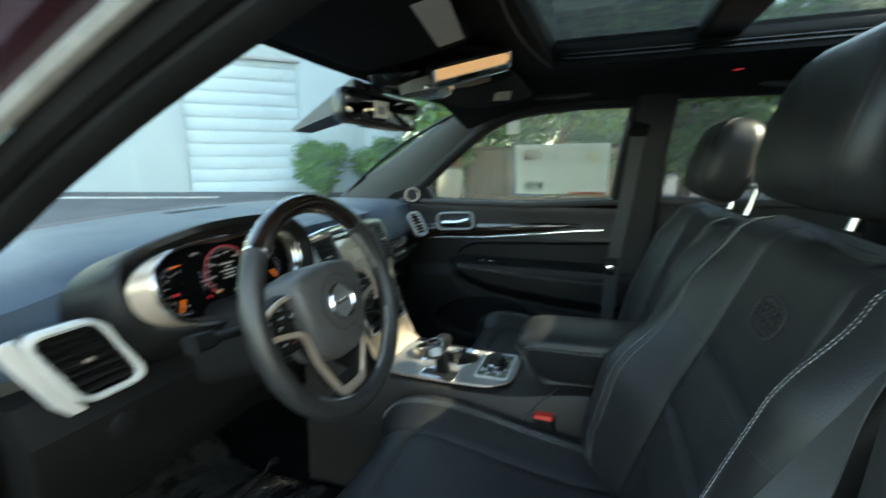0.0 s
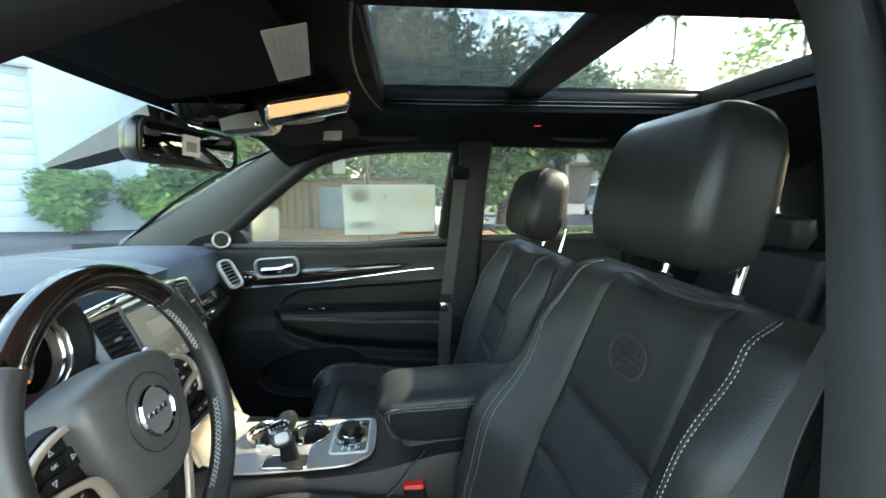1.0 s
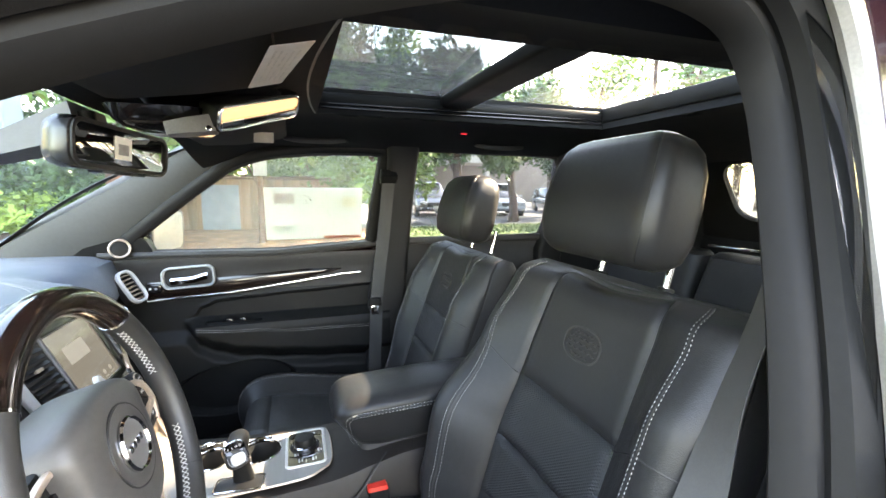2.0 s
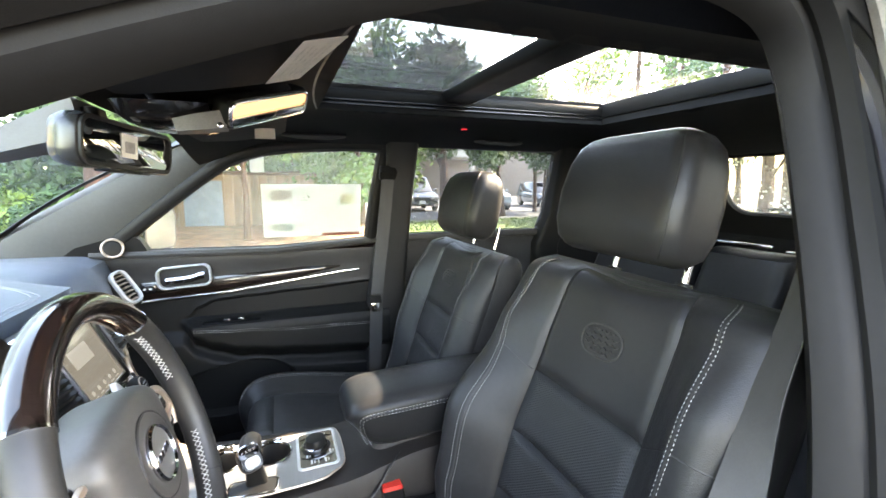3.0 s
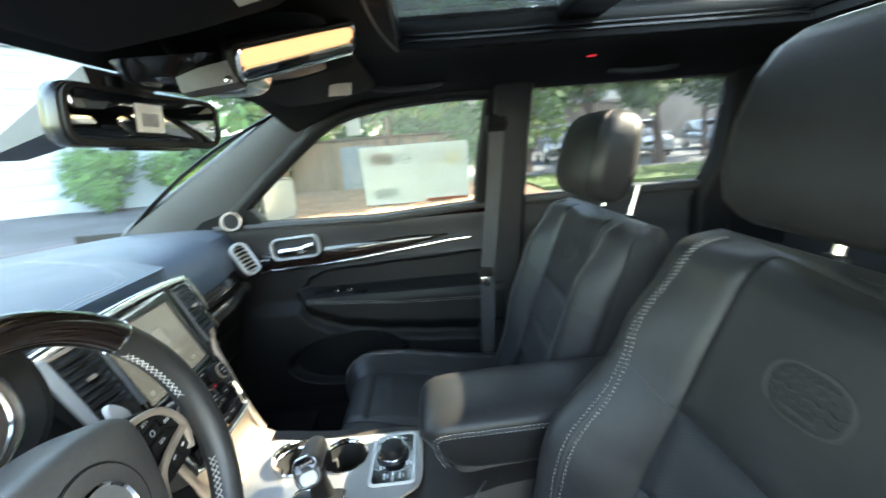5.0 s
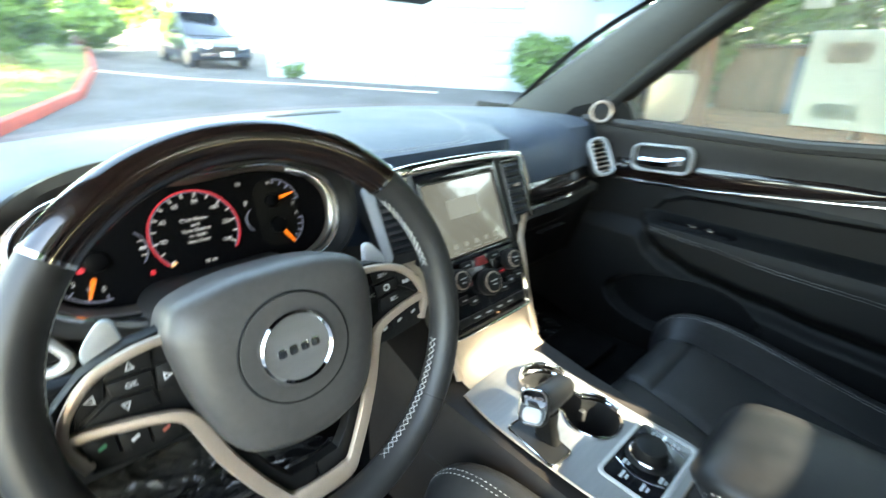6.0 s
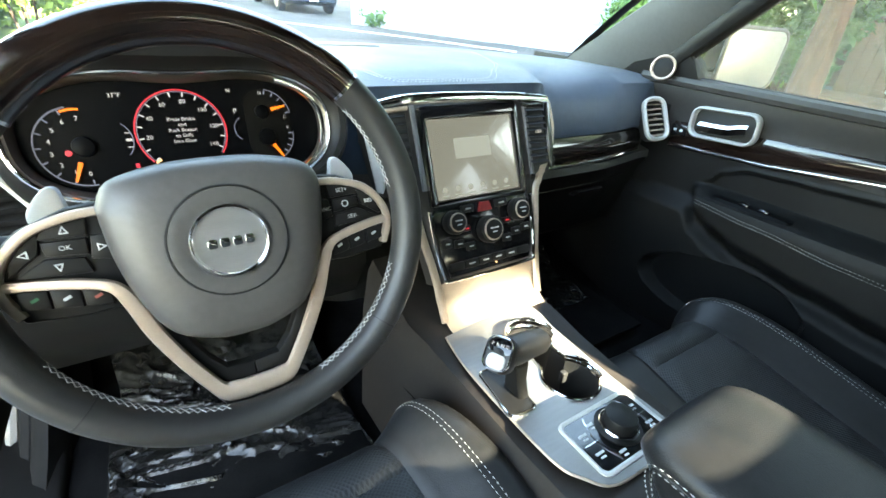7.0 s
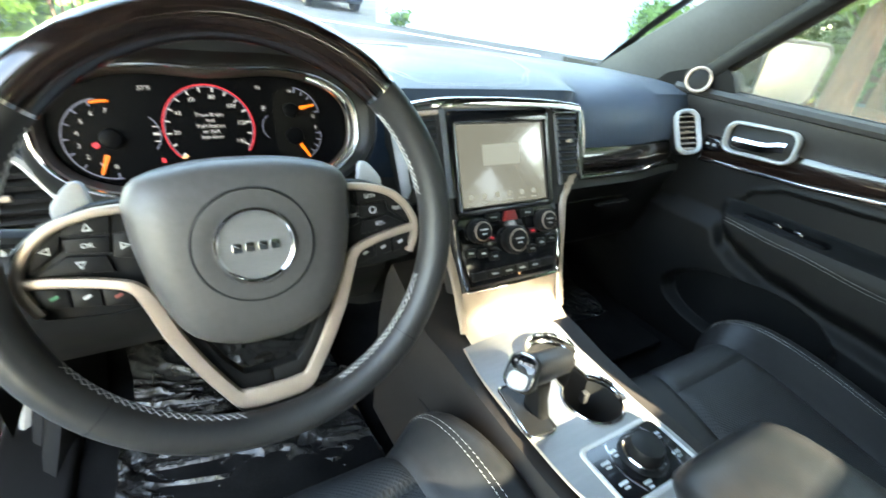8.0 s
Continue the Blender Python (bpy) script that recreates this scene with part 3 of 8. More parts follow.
    part("trim", loft([[Vector((-x, y, z + dz)) for x, z in prof] for y, dz in ((-0.70, 0.0), (-1.2, 0.0), (-1.9, -0.06))], closed=True), SOFT, rail2)
    structure("tailgate", box(1.36, 0.08, 0.75, at(0, -2.05, 0.76), 0.02, 3), PLASTIC, "black tailgate lining below its window", "tailgate")
    structure("tailgate_header", box(1.2, 0.10, 0.10, at(0, -1.87, 1.475), 0.03, 3), PLASTIC, "black trim above the tailgate window", "trim")
    slope = Vector((0, 0.20, 0.32)).normalized()
    wm = Matrix.Translation((0, -1.905, 1.316)) @ Matrix((Vector((-1, 0, 0)), slope, Vector((-1, 0, 0)).cross(slope))).transposed().to_4x4()
    surround = thing("tailgate_surround", (0, -1.92, 1.31), "black trim with rounded corners round the tailgate window", "trim", kind="structure")
    part("frame", frame_ring(rounded(1.34, 0.56, 0.10, 8), rounded(0.77, 0.272, 0.075, 8), 0.022, wm, 0.006), PLASTIC, surround)
    part("seal", tube([wm @ Vector((x, y, 0.002)) for x, y in rounded(0.775, 0.277, 0.077, 8)], 0.006, seg=6, closed=True), SEAL, surround, "grey rubber seal")
    wiper = thing("rear_wiper", (0, -2.0, 1.16), "black wiper lying across the tailgate window", "wiper")
    part("arm", tube([(0.0, -2.05, 1.14), (0.10, -2.045, 1.20), (0.18, -2.03, 1.215)], 0.008, 0.006, 8), DARK, wiper)
    part("blade", box(0.34, 0.012, 0.014, at(0.12, -2.035, 1.222, 0, 3, 0), 0.004), DARK, wiper)
    # floor, footwells and bulkhead
    structure("floor", grid(lambda u, v: (-0.78 + 1.56 * u, -2.05 + 3.0 * v, 0.40 + 0.02 * noise.noise((u * 6, v * 9, 0)) + 0.30 * ease(0.89, 1.0, v)), 30, 50), CARPET, "black carpeted car floor", "floor")
    structure("bulkhead", grid(lambda u, v: (-0.80 + 1.6 * u, 0.90 + 0.02 * v, 0.45 + 0.60 * v), 6, 6), DARK, "dark bulkhead behind the dashboard", "bulkhead")
    structure("kick_panel", grid(lambda u, v: (0.775, 0.95 - 0.55 * u, 0.38 + 0.72 * v), 4, 6), PLASTIC, "black side panel of the passenger footwell", "panel")
    structure("kick_panel_left", grid(lambda u, v: (-0.755, 0.95 - 0.33 * u, 0.38 + 0.74 * v), 4, 6), PLASTIC, "black side panel of the driver's footwell", "panel")
    structure("sill_plate", box(0.13, 1.15, 0.05, at(-0.79, 0.03, 0.40), 0.012, 3), PLASTIC, "black door sill plate", "sill")
    # bonnet and wings under the windscreen
    structure("bonnet", grid(lambda u, v: (-0.85 + 1.7 * u, 0.93 + 1.25 * v, 1.06 - 0.10 * v - 0.06 * abs(2 * u - 1) ** 3 - 0.06 * v * v), 16, 12), BODY_PAINT, "dark painted bonnet beyond the windscreen", "bonnet")
    structure("cowl", grid(lambda u, v: (-0.80 + 1.6 * u, 0.84 + 0.12 * v - 0.14 * abs(2 * u - 1) ** 2, 1.075 - 0.01 * v), 16, 4), DARK, "black cowl under the windscreen", "cowl")


def build_open_door():
    """The driver's door, swung open ahead of the camera."""
    hinge, swing = Vector((-0.80, 0.70, 0.35)), radians(205)
    ax, nx = Vector((math.cos(swing), math.sin(swing), 0)), Vector((-math.sin(swing), math.cos(swing), 0))
    root = thing("door_4", hinge, "driver's door standing wide open, black inside", "car door", kind="structure")
    def slab(u0, u1, z0, z1, t0, t1):
        return loft([[hinge + ax * u + nx * t + Vector((0, 0, z - 0.35)) for u, t in ((u0, t0), (u1, t0), (u1, t1), (u0, t1))] for z in (z0, z1)])
    part("panel", slab(0.0, 1.05, 0.36, 1.08, 0.0, 0.07), DOOR_VINYL, root, "black inner panel")
    part("skin", slab(-0.01, 1.07, 0.34, 1.09, -0.06, -0.002), BODY_PAINT, root, "dark painted outer skin")
    part("armrest", slab(0.25, 0.95, 0.72, 0.84, 0.072, 0.13), DOOR_VINYL, root)
    part("window_frame", tube([hinge + ax * u + Vector((0, 0, z - 0.35)) for u, z in ((0.05, 1.08), (0.45, 1.36), (0.70, 1.46), (1.0, 1.47), (1.05, 1.08))], 0.02, seg=8), PLASTIC, root)


def build_body():
    """The car's outside below the windows, with its wheels."""
    root = thing("car_body", (0, 0.2, -0.08), "dark painted off-roader body with black tyres", "car body", kind="structure")
    rings = []
    for y, z0, z1, hw in ((0.96, 0.30, 1.00, 0.86), (1.4, 0.27, 0.965, 0.89), (1.9, 0.27, 0.90, 0.88), (2.12, 0.34, 0.84, 0.82), (2.22, 0.45, 0.74, 0.72)):
        rings.append([Vector((sx * hw * k, y, z)) for sx, k, z in ((-1, 0.95, z0), (-1, 1.0, z0 + 0.22), (-1, 0.99, z1 - 0.06), (-1, 0.95, z1), (1, 0.95, z1), (1, 0.99, z1 - 0.06), (1, 1.0, z0 + 0.22), (1, 0.95, z0))])
    part("nose", loft(rings), BODY_PAINT, root, "dark painted front body")
    part("underbody", box(1.5, 3.0, 0.06, at(0, -0.55, 0.32), 0.02), DARK, root)
    part("bumper", box(1.70, 0.22, 0.30, at(0, -2.13, 0.44), 0.08, 3), BODY_PAINT, root, "rear bumper")
    part("tail_panel", box(1.56, 0.05, 0.52, at(0, -2.13, 0.85), 0.02, 3), BODY_PAINT, root)
    part("grille", box(0.95, 0.05, 0.16, at(0, 2.20, 0.70), 0.02, 2), DARK, root, "black grille")
    for s in (-1, 1):
        part("rocker", box(0.10, 2.2, 0.16, at(s * 0.86, -0.25, 0.29), 0.03, 3), BODY_PAINT, root)
        part("quarter", grid(lambda u, v: (s * (0.885 - 0.10 * ease(0.8, 1.12, 0.3 + 0.82 * v)), -1.36 - 0.74 * u, 0.30 + 0.82 * v), 6, 12), BODY_PAINT, root)
        part("headlight", box(0.30, 0.10, 0.11, at(s * 0.66, 2.13, 0.76, 0, 0, -s * 14), 0.03, 3), CHROME, root)
        part("tail_light", box(0.22, 0.06, 0.22, at(s * 0.72, -2.14, 0.98), 0.02, 2), RED_PLASTIC, root)
        for y in (1.50, -1.42):
            w = part("wheel", cyl(0.37, 0.21, at(s * 0.815, y, 0.29, 0, 90, 0), 32, 0.03), RUBBER, root, "black tyre")
            part("rim", cyl(0.25, 0.02, at(s * 0.922, y, 0.29, 0, 90, 0), 28, 0.006), SATIN, w, "silver rim")


build_headliner()
build_body()
build_open_door()
build_roof()
build_glazing()
build_opening()
build_sides()

# ---- outside ----
def ground_z(x, y):
    return -0.08 + 0.06 * min(max(y - 3.0, 0.0), 45.0)


ASPHALT = mat("worn_asphalt", (0.085, 0.088, 0.092), 0.85, var=0.25, scale=0.8, bump=0.6, bscale=60, rvar=0.1, spec=0.15)
CONCRETE = mat("pale_concrete", (0.42, 0.41, 0.39), 0.8, var=0.12, scale=1.2, bump=0.3, bscale=40)
GRASS_SOIL = mat("grass_soil", (0.075, 0.12, 0.025), 0.9, var=0.3, scale=1.5, bump=0.8, bscale=40)
MULCH = mat("bark_mulch", (0.17, 0.085, 0.048), 0.9, var=0.35, scale=3, bump=1.0, bscale=30)
WALL_PAINT = mat("pale_wall_paint", (0.37, 0.445, 0.485), 0.75, var=0.04, scale=0.5, bump=0.1, bscale=30)
SHUTTER = mat("pale_shutter", (0.40, 0.48, 0.525), 0.5, var=0.04, scale=2)
KERB_RED = mat("red_kerb", (0.40, 0.07, 0.05), 0.7, var=0.2, scale=3)
BARK = mat("bark", (0.075, 0.040, 0.026), 0.9, var=0.3, scale=5, bump=1.0, bscale=25, stretch=(3, 3, 0.6))
LEAF = [mat("leaf_dark", (0.030, 0.075, 0.016), 0.55, var=0.35, scale=3, each=0.2), mat("leaf_mid", (0.055, 0.12, 0.022), 0.55, var=0.35, scale=3, each=0.2), mat("leaf_bright", (0.13, 0.20, 0.030), 0.55, var=0.35, scale=3, each=0.2)]
GRASS = mat("grass_blades", (0.10, 0.17, 0.03), 0.7, var=0.3, scale=4)
TYRE = mat("tyre", (0.014, 0.014, 0.015), 0.75, var=0.15, scale=15)
CAR_GLASS = mat("dark_car_glass", (0.012, 0.014, 0.016), 0.08, var=0.05, coat=0.8)
LAMP_GLASS = mat("lamp_lens", (0.7, 0.72, 0.75), 0.1, var=0.03, coat=0.6)
PLATE_WHITE = mat("plate_white", (0.8, 0.8, 0.8), 0.5, var=0.03)


def build_ground():
    def strip(y0, y1, n, x0=-250, x1=250):
        return grid(lambda u, v: (x0 + (x1 - x0) * u, y0 + (y1 - y0) * v, ground_z(0, y0 + (y1 - y0) * v)), 4, n)
    bm = join(strip(-250, 3, 4), strip(3, 48, 4), strip(48, 400, 2))
    bmesh.ops.remove_doubles(bm, verts=bm.verts[:], dist=0.01)
    structure("ground", bm, ASPHALT, "grey asphalt yard rising ahead of the car", "ground")


def bed(name, outline, h, m, label, category):
    bm = bmesh.new()
    f = bm.faces.new([bm.verts.new((x, y, ground_z(x, y) + 0.004)) for x, y in outline])
    top = bmesh.ops.extrude_face_region(bm, geom=[f])
    bmesh.ops.translate(bm, verts=[g for g in top["geom"] if isinstance(g, bmesh.types.BMVert)], vec=(0, 0, h))
    return structure(name, bm, m, label, category)


def blades(name, x0, x1, y0, y1, n, label, h=0.12, zoff=0.1, seed=1):
    rnd = random.Random(seed)
    vs, fs = [], []
    for _ in range(n):
        x, y = rnd.uniform(x0, x1), rnd.uniform(y0, y1)
        z = ground_z(x, y) + zoff
        a, k = rnd.uniform(0, 6.28), rnd.uniform(0.5, 1.2) * h
        dx, dy = math.cos(a) * 0.02, math.sin(a) * 0.02
        i = len(vs)
        vs += [(x - dx, y - dy, z), (x + dx, y + dy, z), (x + dy * 2, y - dx * 2, z + k)]
        fs.append((i, i + 1, i + 2))
    me = bpy.data.meshes.new(name)
    me.from_pydata(vs, [], fs)
    me.materials.append(GRASS)
    return tagged(new(name, me), label, "grass", "", "stuff")


def leaf_cloud(blobs, n, size, seed):
    """Many small bent leaves over uneven clumps, as vertices and faces."""
    rnd = random.Random(seed)
    vs, fs = [], []
    total = sum(r ** 2 for *_, r in blobs)
    for bx, by, bz, r in blobs:
        for _ in range(int(n * r * r / total)):
            d = Vector((rnd.gauss(0, 1), rnd.gauss(0, 1), rnd.gauss(0, 1))).normalized()
            k = r * (0.55 + 0.5 * rnd.random()) * (0.85 + 0.3 * noise.noise(d * 2.2 + Vector((bx, by, bz))))
            p = Vector((bx, by, bz)) + d * k
            s = size * rnd.uniform(0.6, 1.5)
            t = Vector((rnd.gauss(0, 1), rnd.gauss(0, 1), rnd.gauss(0, 1))).normalized()
            b = t.cross(d)
            b = b.normalized() if b.length > 1e-3 else t.orthogonal()
            i = len(vs)
            vs += [p - t * s, p + b * s * 0.5, p + t * s + d * s * 0.3, p - b * s * 0.5]
            fs.append((i, i + 1, i + 2, i + 3))
    return vs, fs


def leaves(name, blobs, n, size, seed, m, parent):
    vs, fs = leaf_cloud(blobs, n, size, seed)
    me = bpy.data.meshes.new(name)
    me.from_pydata([tuple(v) for v in vs], [], fs)
    me.materials.append(m)
    ob = new(name, me)
    ob.parent = parent
    if parent.name in ORIGIN:
        ob.location = -ORIGIN[parent.name]
    return ob


def build_tree(x, y, h, crown, seed, shade=1, trunk_r=0.16, n=2600, low=0.35, label="leafy green tree beside the yard", size=0.13):
    rnd = random.Random(seed)
    z0 = ground_z(x, y) - 0.05
    root = thing("tree", (x, y, z0), label, "tree", "trees round the yard")
    spine = [Vector((x + rnd.uniform(-1, 1) * 0.05 * h * k, y + rnd.uniform(-1, 1) * 0.05 * h * k, z0 + h * 0.85 * k)) for k in (0, 0.2, 0.4, 0.6, 0.8, 1)]
    rings = []
    for i, p in enumerate(smooth_line(spine, 10)):
        r = trunk_r * (1.25 if i == 0 else 1) * (1 - 0.085 * i)
        rings.append([p + Vector((r * math.cos(a), r * math.sin(a), 0)) * (1 + 0.12 * math.sin(3 * a + i)) for a in (2 * math.pi * k / 10 for k in range(10))])
    part("trunk", loft(rings), BARK, root)
    blobs = []
    for k in range(9):
        f = low + (1 - low) * (k + 0.5) / 9
        base = curve_at(spine, f * 0.95)
        a = rnd.uniform(0, 6.28)
        reach = crown * (0.35 + 0.65 * math.sin(math.pi * (0.15 + 0.8 * (k + 0.5) / 9))) * rnd.uniform(0.6, 1.0)
        tip = base + Vector((math.cos(a) * reach, math.sin(a) * reach, 0.25 * reach + 0.06 * h))
        part("limb", tube([base - Vector((0, 0, 0.08 * h)), base.lerp(tip, 0.45) + Vector((0, 0, 0.03 * h)), tip], trunk_r * 0.22, seg=6), BARK, root)
        blobs.append((tip.x, tip.y, tip.z, crown * rnd.uniform(0.32, 0.55)))
        blobs.append((base.x + rnd.uniform(-0.3, 0.3), base.y, base.z + 0.1 * h, crown * rnd.uniform(0.25, 0.42)))
    leaves("crown", blobs, n, size, seed, LEAF[shade], root)
    return root


def build_tall_tree(x, y, h, crown, seed, low, n, size):
    """A high tree with a dense crown; one gap in the foliage lets a beam reach the roof glass."""
    rnd = random.Random(seed)
    z0 = ground_z(x, y) - 0.05
    root = thing("tree", (x, y, z0), "tall dense tree that shades the yard", "tree", "trees round the yard")
    spine = [Vector((x + rnd.uniform(-1, 1) * 0.3 * k, y + rnd.uniform(-1, 1) * 0.3 * k, z0 + h * 0.92 * k)) for k in (0, 0.25, 0.5, 0.75, 1)]
    part("trunk", loft([[p + Vector((math.cos(a), math.sin(a), 0)) * (0.30 if x < 6 else 0.11) * (1 - 0.08 * i) * (1 + 0.1 * math.sin(3 * a + i)) for a in (2 * math.pi * k / 12 for k in range(12))] for i, p in enumerate(smooth_line(spine, 10))]), BARK, root)
    blobs = []
    for k in range(16):
        f = (k + 0.5) / 16
        z = low + (h - low) * f
        a = 2.4 * k + rnd.uniform(-0.4, 0.4)
        reach = crown * (0.75 if k % 2 else 0.35) * math.sin(math.pi * (0.12 + 0.84 * f)) ** 0.6
        tip = Vector((x + math.cos(a) * reach, y + math.sin(a) * reach, z))
        base = curve_at(spine, clamp01((z - 0.8 - z0) / (h * 0.92)))
        part("limb", tube([base, base.lerp(tip, 0.5) + Vector((0, 0, 0.2)), tip], 0.07, seg=6), BARK, root)
        blobs.append((*tip, crown * rnd.uniform(0.50, 0.62)))
    vs, fs = leaf_cloud(blobs, n, size, seed)
    o = Vector((0.10, -0.27, 0.88))
    keep = []
    for f in fs:
        p = sum((vs[i] for i in f), Vector()) / 4 - o
        off = p - SUN_DIR * p.dot(SUN_DIR)
        if math.hypot(off.x / 0.34, off.z / 0.23) > 1.0:
            keep.append(f)
    me = bpy.data.meshes.new("crown")
    me.from_pydata([tuple(v) for v in vs], [], keep)
    me.materials.append(LEAF[seed % 2])
    ob = new("crown", me)
    ob.parent = root
    ob.location = -ORIGIN[root.name]


def build_bush(x, y, rx, h, seed, shade=1, n=1800, label="green bush beside the yard", size=0.07):
    rnd = random.Random(seed)
    z0 = ground_z(x, y)
    root = thing("bush", (x, y, z0), label, "bush", "bushes round the yard")
    for k in range(3):
        part("stem", tube([(x + 0.1 * k - 0.1, y, z0 - 0.05), (x + 0.2 * k - 0.2, y + 0.05, z0 + h * 0.6)], 0.02, seg=6), BARK, root)
    blobs = [(x + rnd.uniform(-0.6, 0.6) * rx, y + rnd.uniform(-0.6, 0.6) * rx, z0 + h * rnd.uniform(0.25, 0.75), min(rx, h) * rnd.uniform(0.3, 0.5)) for _ in range(9)]
    leaves("foliage", blobs, n, size, seed, LEAF[shade], root)
    return root


def build_car(name, m, paint, label, length=4.6, width=1.86, height=1.68, front=True, tall=True):
    """A parked car: x across, y towards its bonnet."""
    root = local_thing(name, m, label, "parked car", "parked cars")
    hl, hw = length / 2, width / 2
    low, belt = 0.32, height * 0.58
    keys = [(-hl, 0.50, belt * 0.95), (-hl * 0.96, low, belt), (-hl * 0.5, 0.25, belt), (0.25 * hl, 0.25, belt), (0.50 * hl, 0.25, belt * 0.97), (0.88 * hl, 0.28, belt * 0.86), (hl, 0.45, belt * 0.70)]
    rings = []
    for y, z0, z1 in keys:
        t = hw * (0.90 if abs(y) > 0.9 * hl else 1.0)
        rings.append([Vector((sx * t * k, y, z)) for sx, k, z in ((-1, 0.94, z0), (-1, 1.0, z0 + 0.2), (-1, 0.98, z1 - 0.12), (-1, 0.88, z1), (1, 0.88, z1), (1, 0.98, z1 - 0.12), (1, 1.0, z0 + 0.2), (1, 0.94, z0))])
    part("body", loft(rings), paint, root)
    cab = [(-hl * 0.93, 0.80), (-hl * 0.80, 0.99), (-0.2 * hl, 1.0), (0.10 * hl, 0.96), (0.48 * hl, 0.60)]
    rings = []
    for y, k in cab:
        z1 = height * k if k > 0.7 else belt
        w = hw * (0.86 if k < 0.7 else 0.74)
        rings.append([Vector((-hw * 0.88, y, belt - 0.03)), Vector((-w, y, max(z1 - 0.06, belt - 0.02))), Vector((-w * 0.9, y, z1)), Vector((w * 0.9, y, z1)), Vector((w, y, max(z1 - 0.06, belt - 0.02))), Vector((hw * 0.88, y, belt - 0.03))])
    part("cabin", loft(rings), CAR_GLASS, root, "dark glazed cabin")
    part("roof", rr_stack([((0, -0.32 * hl, height - 0.045), hw * 0.70, 0.50 * hl, 0.12, (1, 0, 0), (0, 1, 0)), ((0, -0.32 * hl, height + 0.01), hw * 0.64, 0.46 * hl, 0.12, (1, 0, 0), (0, 1, 0))]), paint, root)
    for s in (-1, 1):
        for y in (-0.85 * hl, -0.30 * hl, 0.16 * hl):
            part("window_post", tube([(s * hw * 0.885, y, belt - 0.02), (s * hw * 0.70, y - 0.05, height - 0.05)], 0.035, 0.02, 6), paint, root)
        for y in (0.62 * hl, -0.60 * hl):
            w = part("wheel", cyl(0.35, 0.22, at(s * (hw - 0.10), y, 0.35, 0, 90, 0), 28, 0.03), TYRE, root, "black tyre")
            part("rim", cyl(0.23, 0.03, at(s * (hw + 0.012), y, 0.35, 0, 90, 0), 24, 0.01), SATIN, w, "silver alloy rim")
            for a in range(5):
                part("spoke", box(0.03, 0.05, 0.40, at(s * (hw + 0.022), y, 0.35, a * 36, 0, 0), 0.01), SATIN, w)
    e = hl if front else -hl
    f = 1 if front else -1
    for s in (-1, 1):
        part("headlight" if front else "tail_light", box(0.36, 0.10, 0.14, at(s * hw * 0.68, e - f * 0.05, belt * 0.70, 0, 0, -s * f * 12), 0.03, 3), LAMP_GLASS if front else RED_PLASTIC, root)
        part("door_mirror", box(0.20, 0.10, 0.14, at(s * (hw + 0.06), 0.36 * hl, belt + 0.06), 0.04, 3), paint, root)
    part("grille", box(hw * 0.9, 0.06, 0.20, at(0, e - f * 0.0, belt * 0.62), 0.02, 2), DARK, root, "dark grille")
    part("bumper", box(hw * 1.7, 0.16, 0.16, at(0, e - f * 0.02, 0.46), 0.05, 3), paint, root)
    part("number_plate", box(0.32, 0.02, 0.16, at(0, e + f * 0.07, 0.50), 0.004), PLATE_WHITE, root, "white number plate")
    return root


def build_wall():
    a, b = Vector((5.3, 14.3, 0)), Vector((13.6, 6.45, 0))
    d = (b - a).normalized()
    n = Vector((d.y, -d.x, 0))
    length = (b - a).length
    root = thing("building", (a.x, a.y, ground_z(a.x, a.y)), "pale blue-white flat-fronted building with a roller shutter", "building")
    ang = math.degrees(math.atan2(d.y, d.x))
    def on(s, z, off=0.0):
        p = a + d * s + n * off
        return at(p.x, p.y, z, 0, 0, ang)
    base = -0.2
    s0, s1, top = 4.6, 7.9, 4.3
    for x0, x1, z0, z1 in ((0, s0, base, 9.5), (s1, length, base, 9.5), (s0, s1, top, 9.5)):
        part("wall", box(x1 - x0, 0.35, z1 - z0, on((x0 + x1) / 2, (z0 + z1) / 2, -0.175), 0.01), WALL_PAINT, root)
    sh = part("shutter", box(s1 - s0, 0.06, top - base, on((s0 + s1) / 2, (top + base) / 2, -0.16), 0.0), SHUTTER, root, "pale ribbed roller shutter")
    z = 0.30
    while z < top - 0.1:
        part("slat", box(s1 - s0 - 0.05, 0.035, 0.34, on((s0 + s1) / 2, z + 0.19, -0.12), 0.014, 2), SHUTTER, sh)
        z += 0.38
    part("lintel", box(s1 - s0 + 0.2, 0.05, 0.10, on((s0 + s1) / 2, top + 0.05, 0.02), 0.01), INK, root, "grey steel lintel")
    for s in (1.6, 3.3, 9.6, 11.0):
        part("downpipe" if s == 3.3 else "seam", box(0.06 if s == 3.3 else 0.03, 0.05, 9.2, on(s, 4.6, 0.015), 0.01), SHUTTER, root)
    part("side_door", box(1.0, 0.05, 2.1, on(10.5, 1.45, 0.01), 0.01), SHUTTER, root, "pale steel side door")
    part("wall_lamp", box(0.16, 0.14, 0.22, on(9.9, 2.9, 0.08), 0.02), INK, root)
    part("roof", box(length + 0.3, 6, 0.25, on(length / 2, 9.6, -2.9), 0.02), CONCRETE, root)
    part("end_wall", box(0.35, 6, 9.7, on(0.175, 4.65, -3.2), 0.01), WALL_PAINT, root)


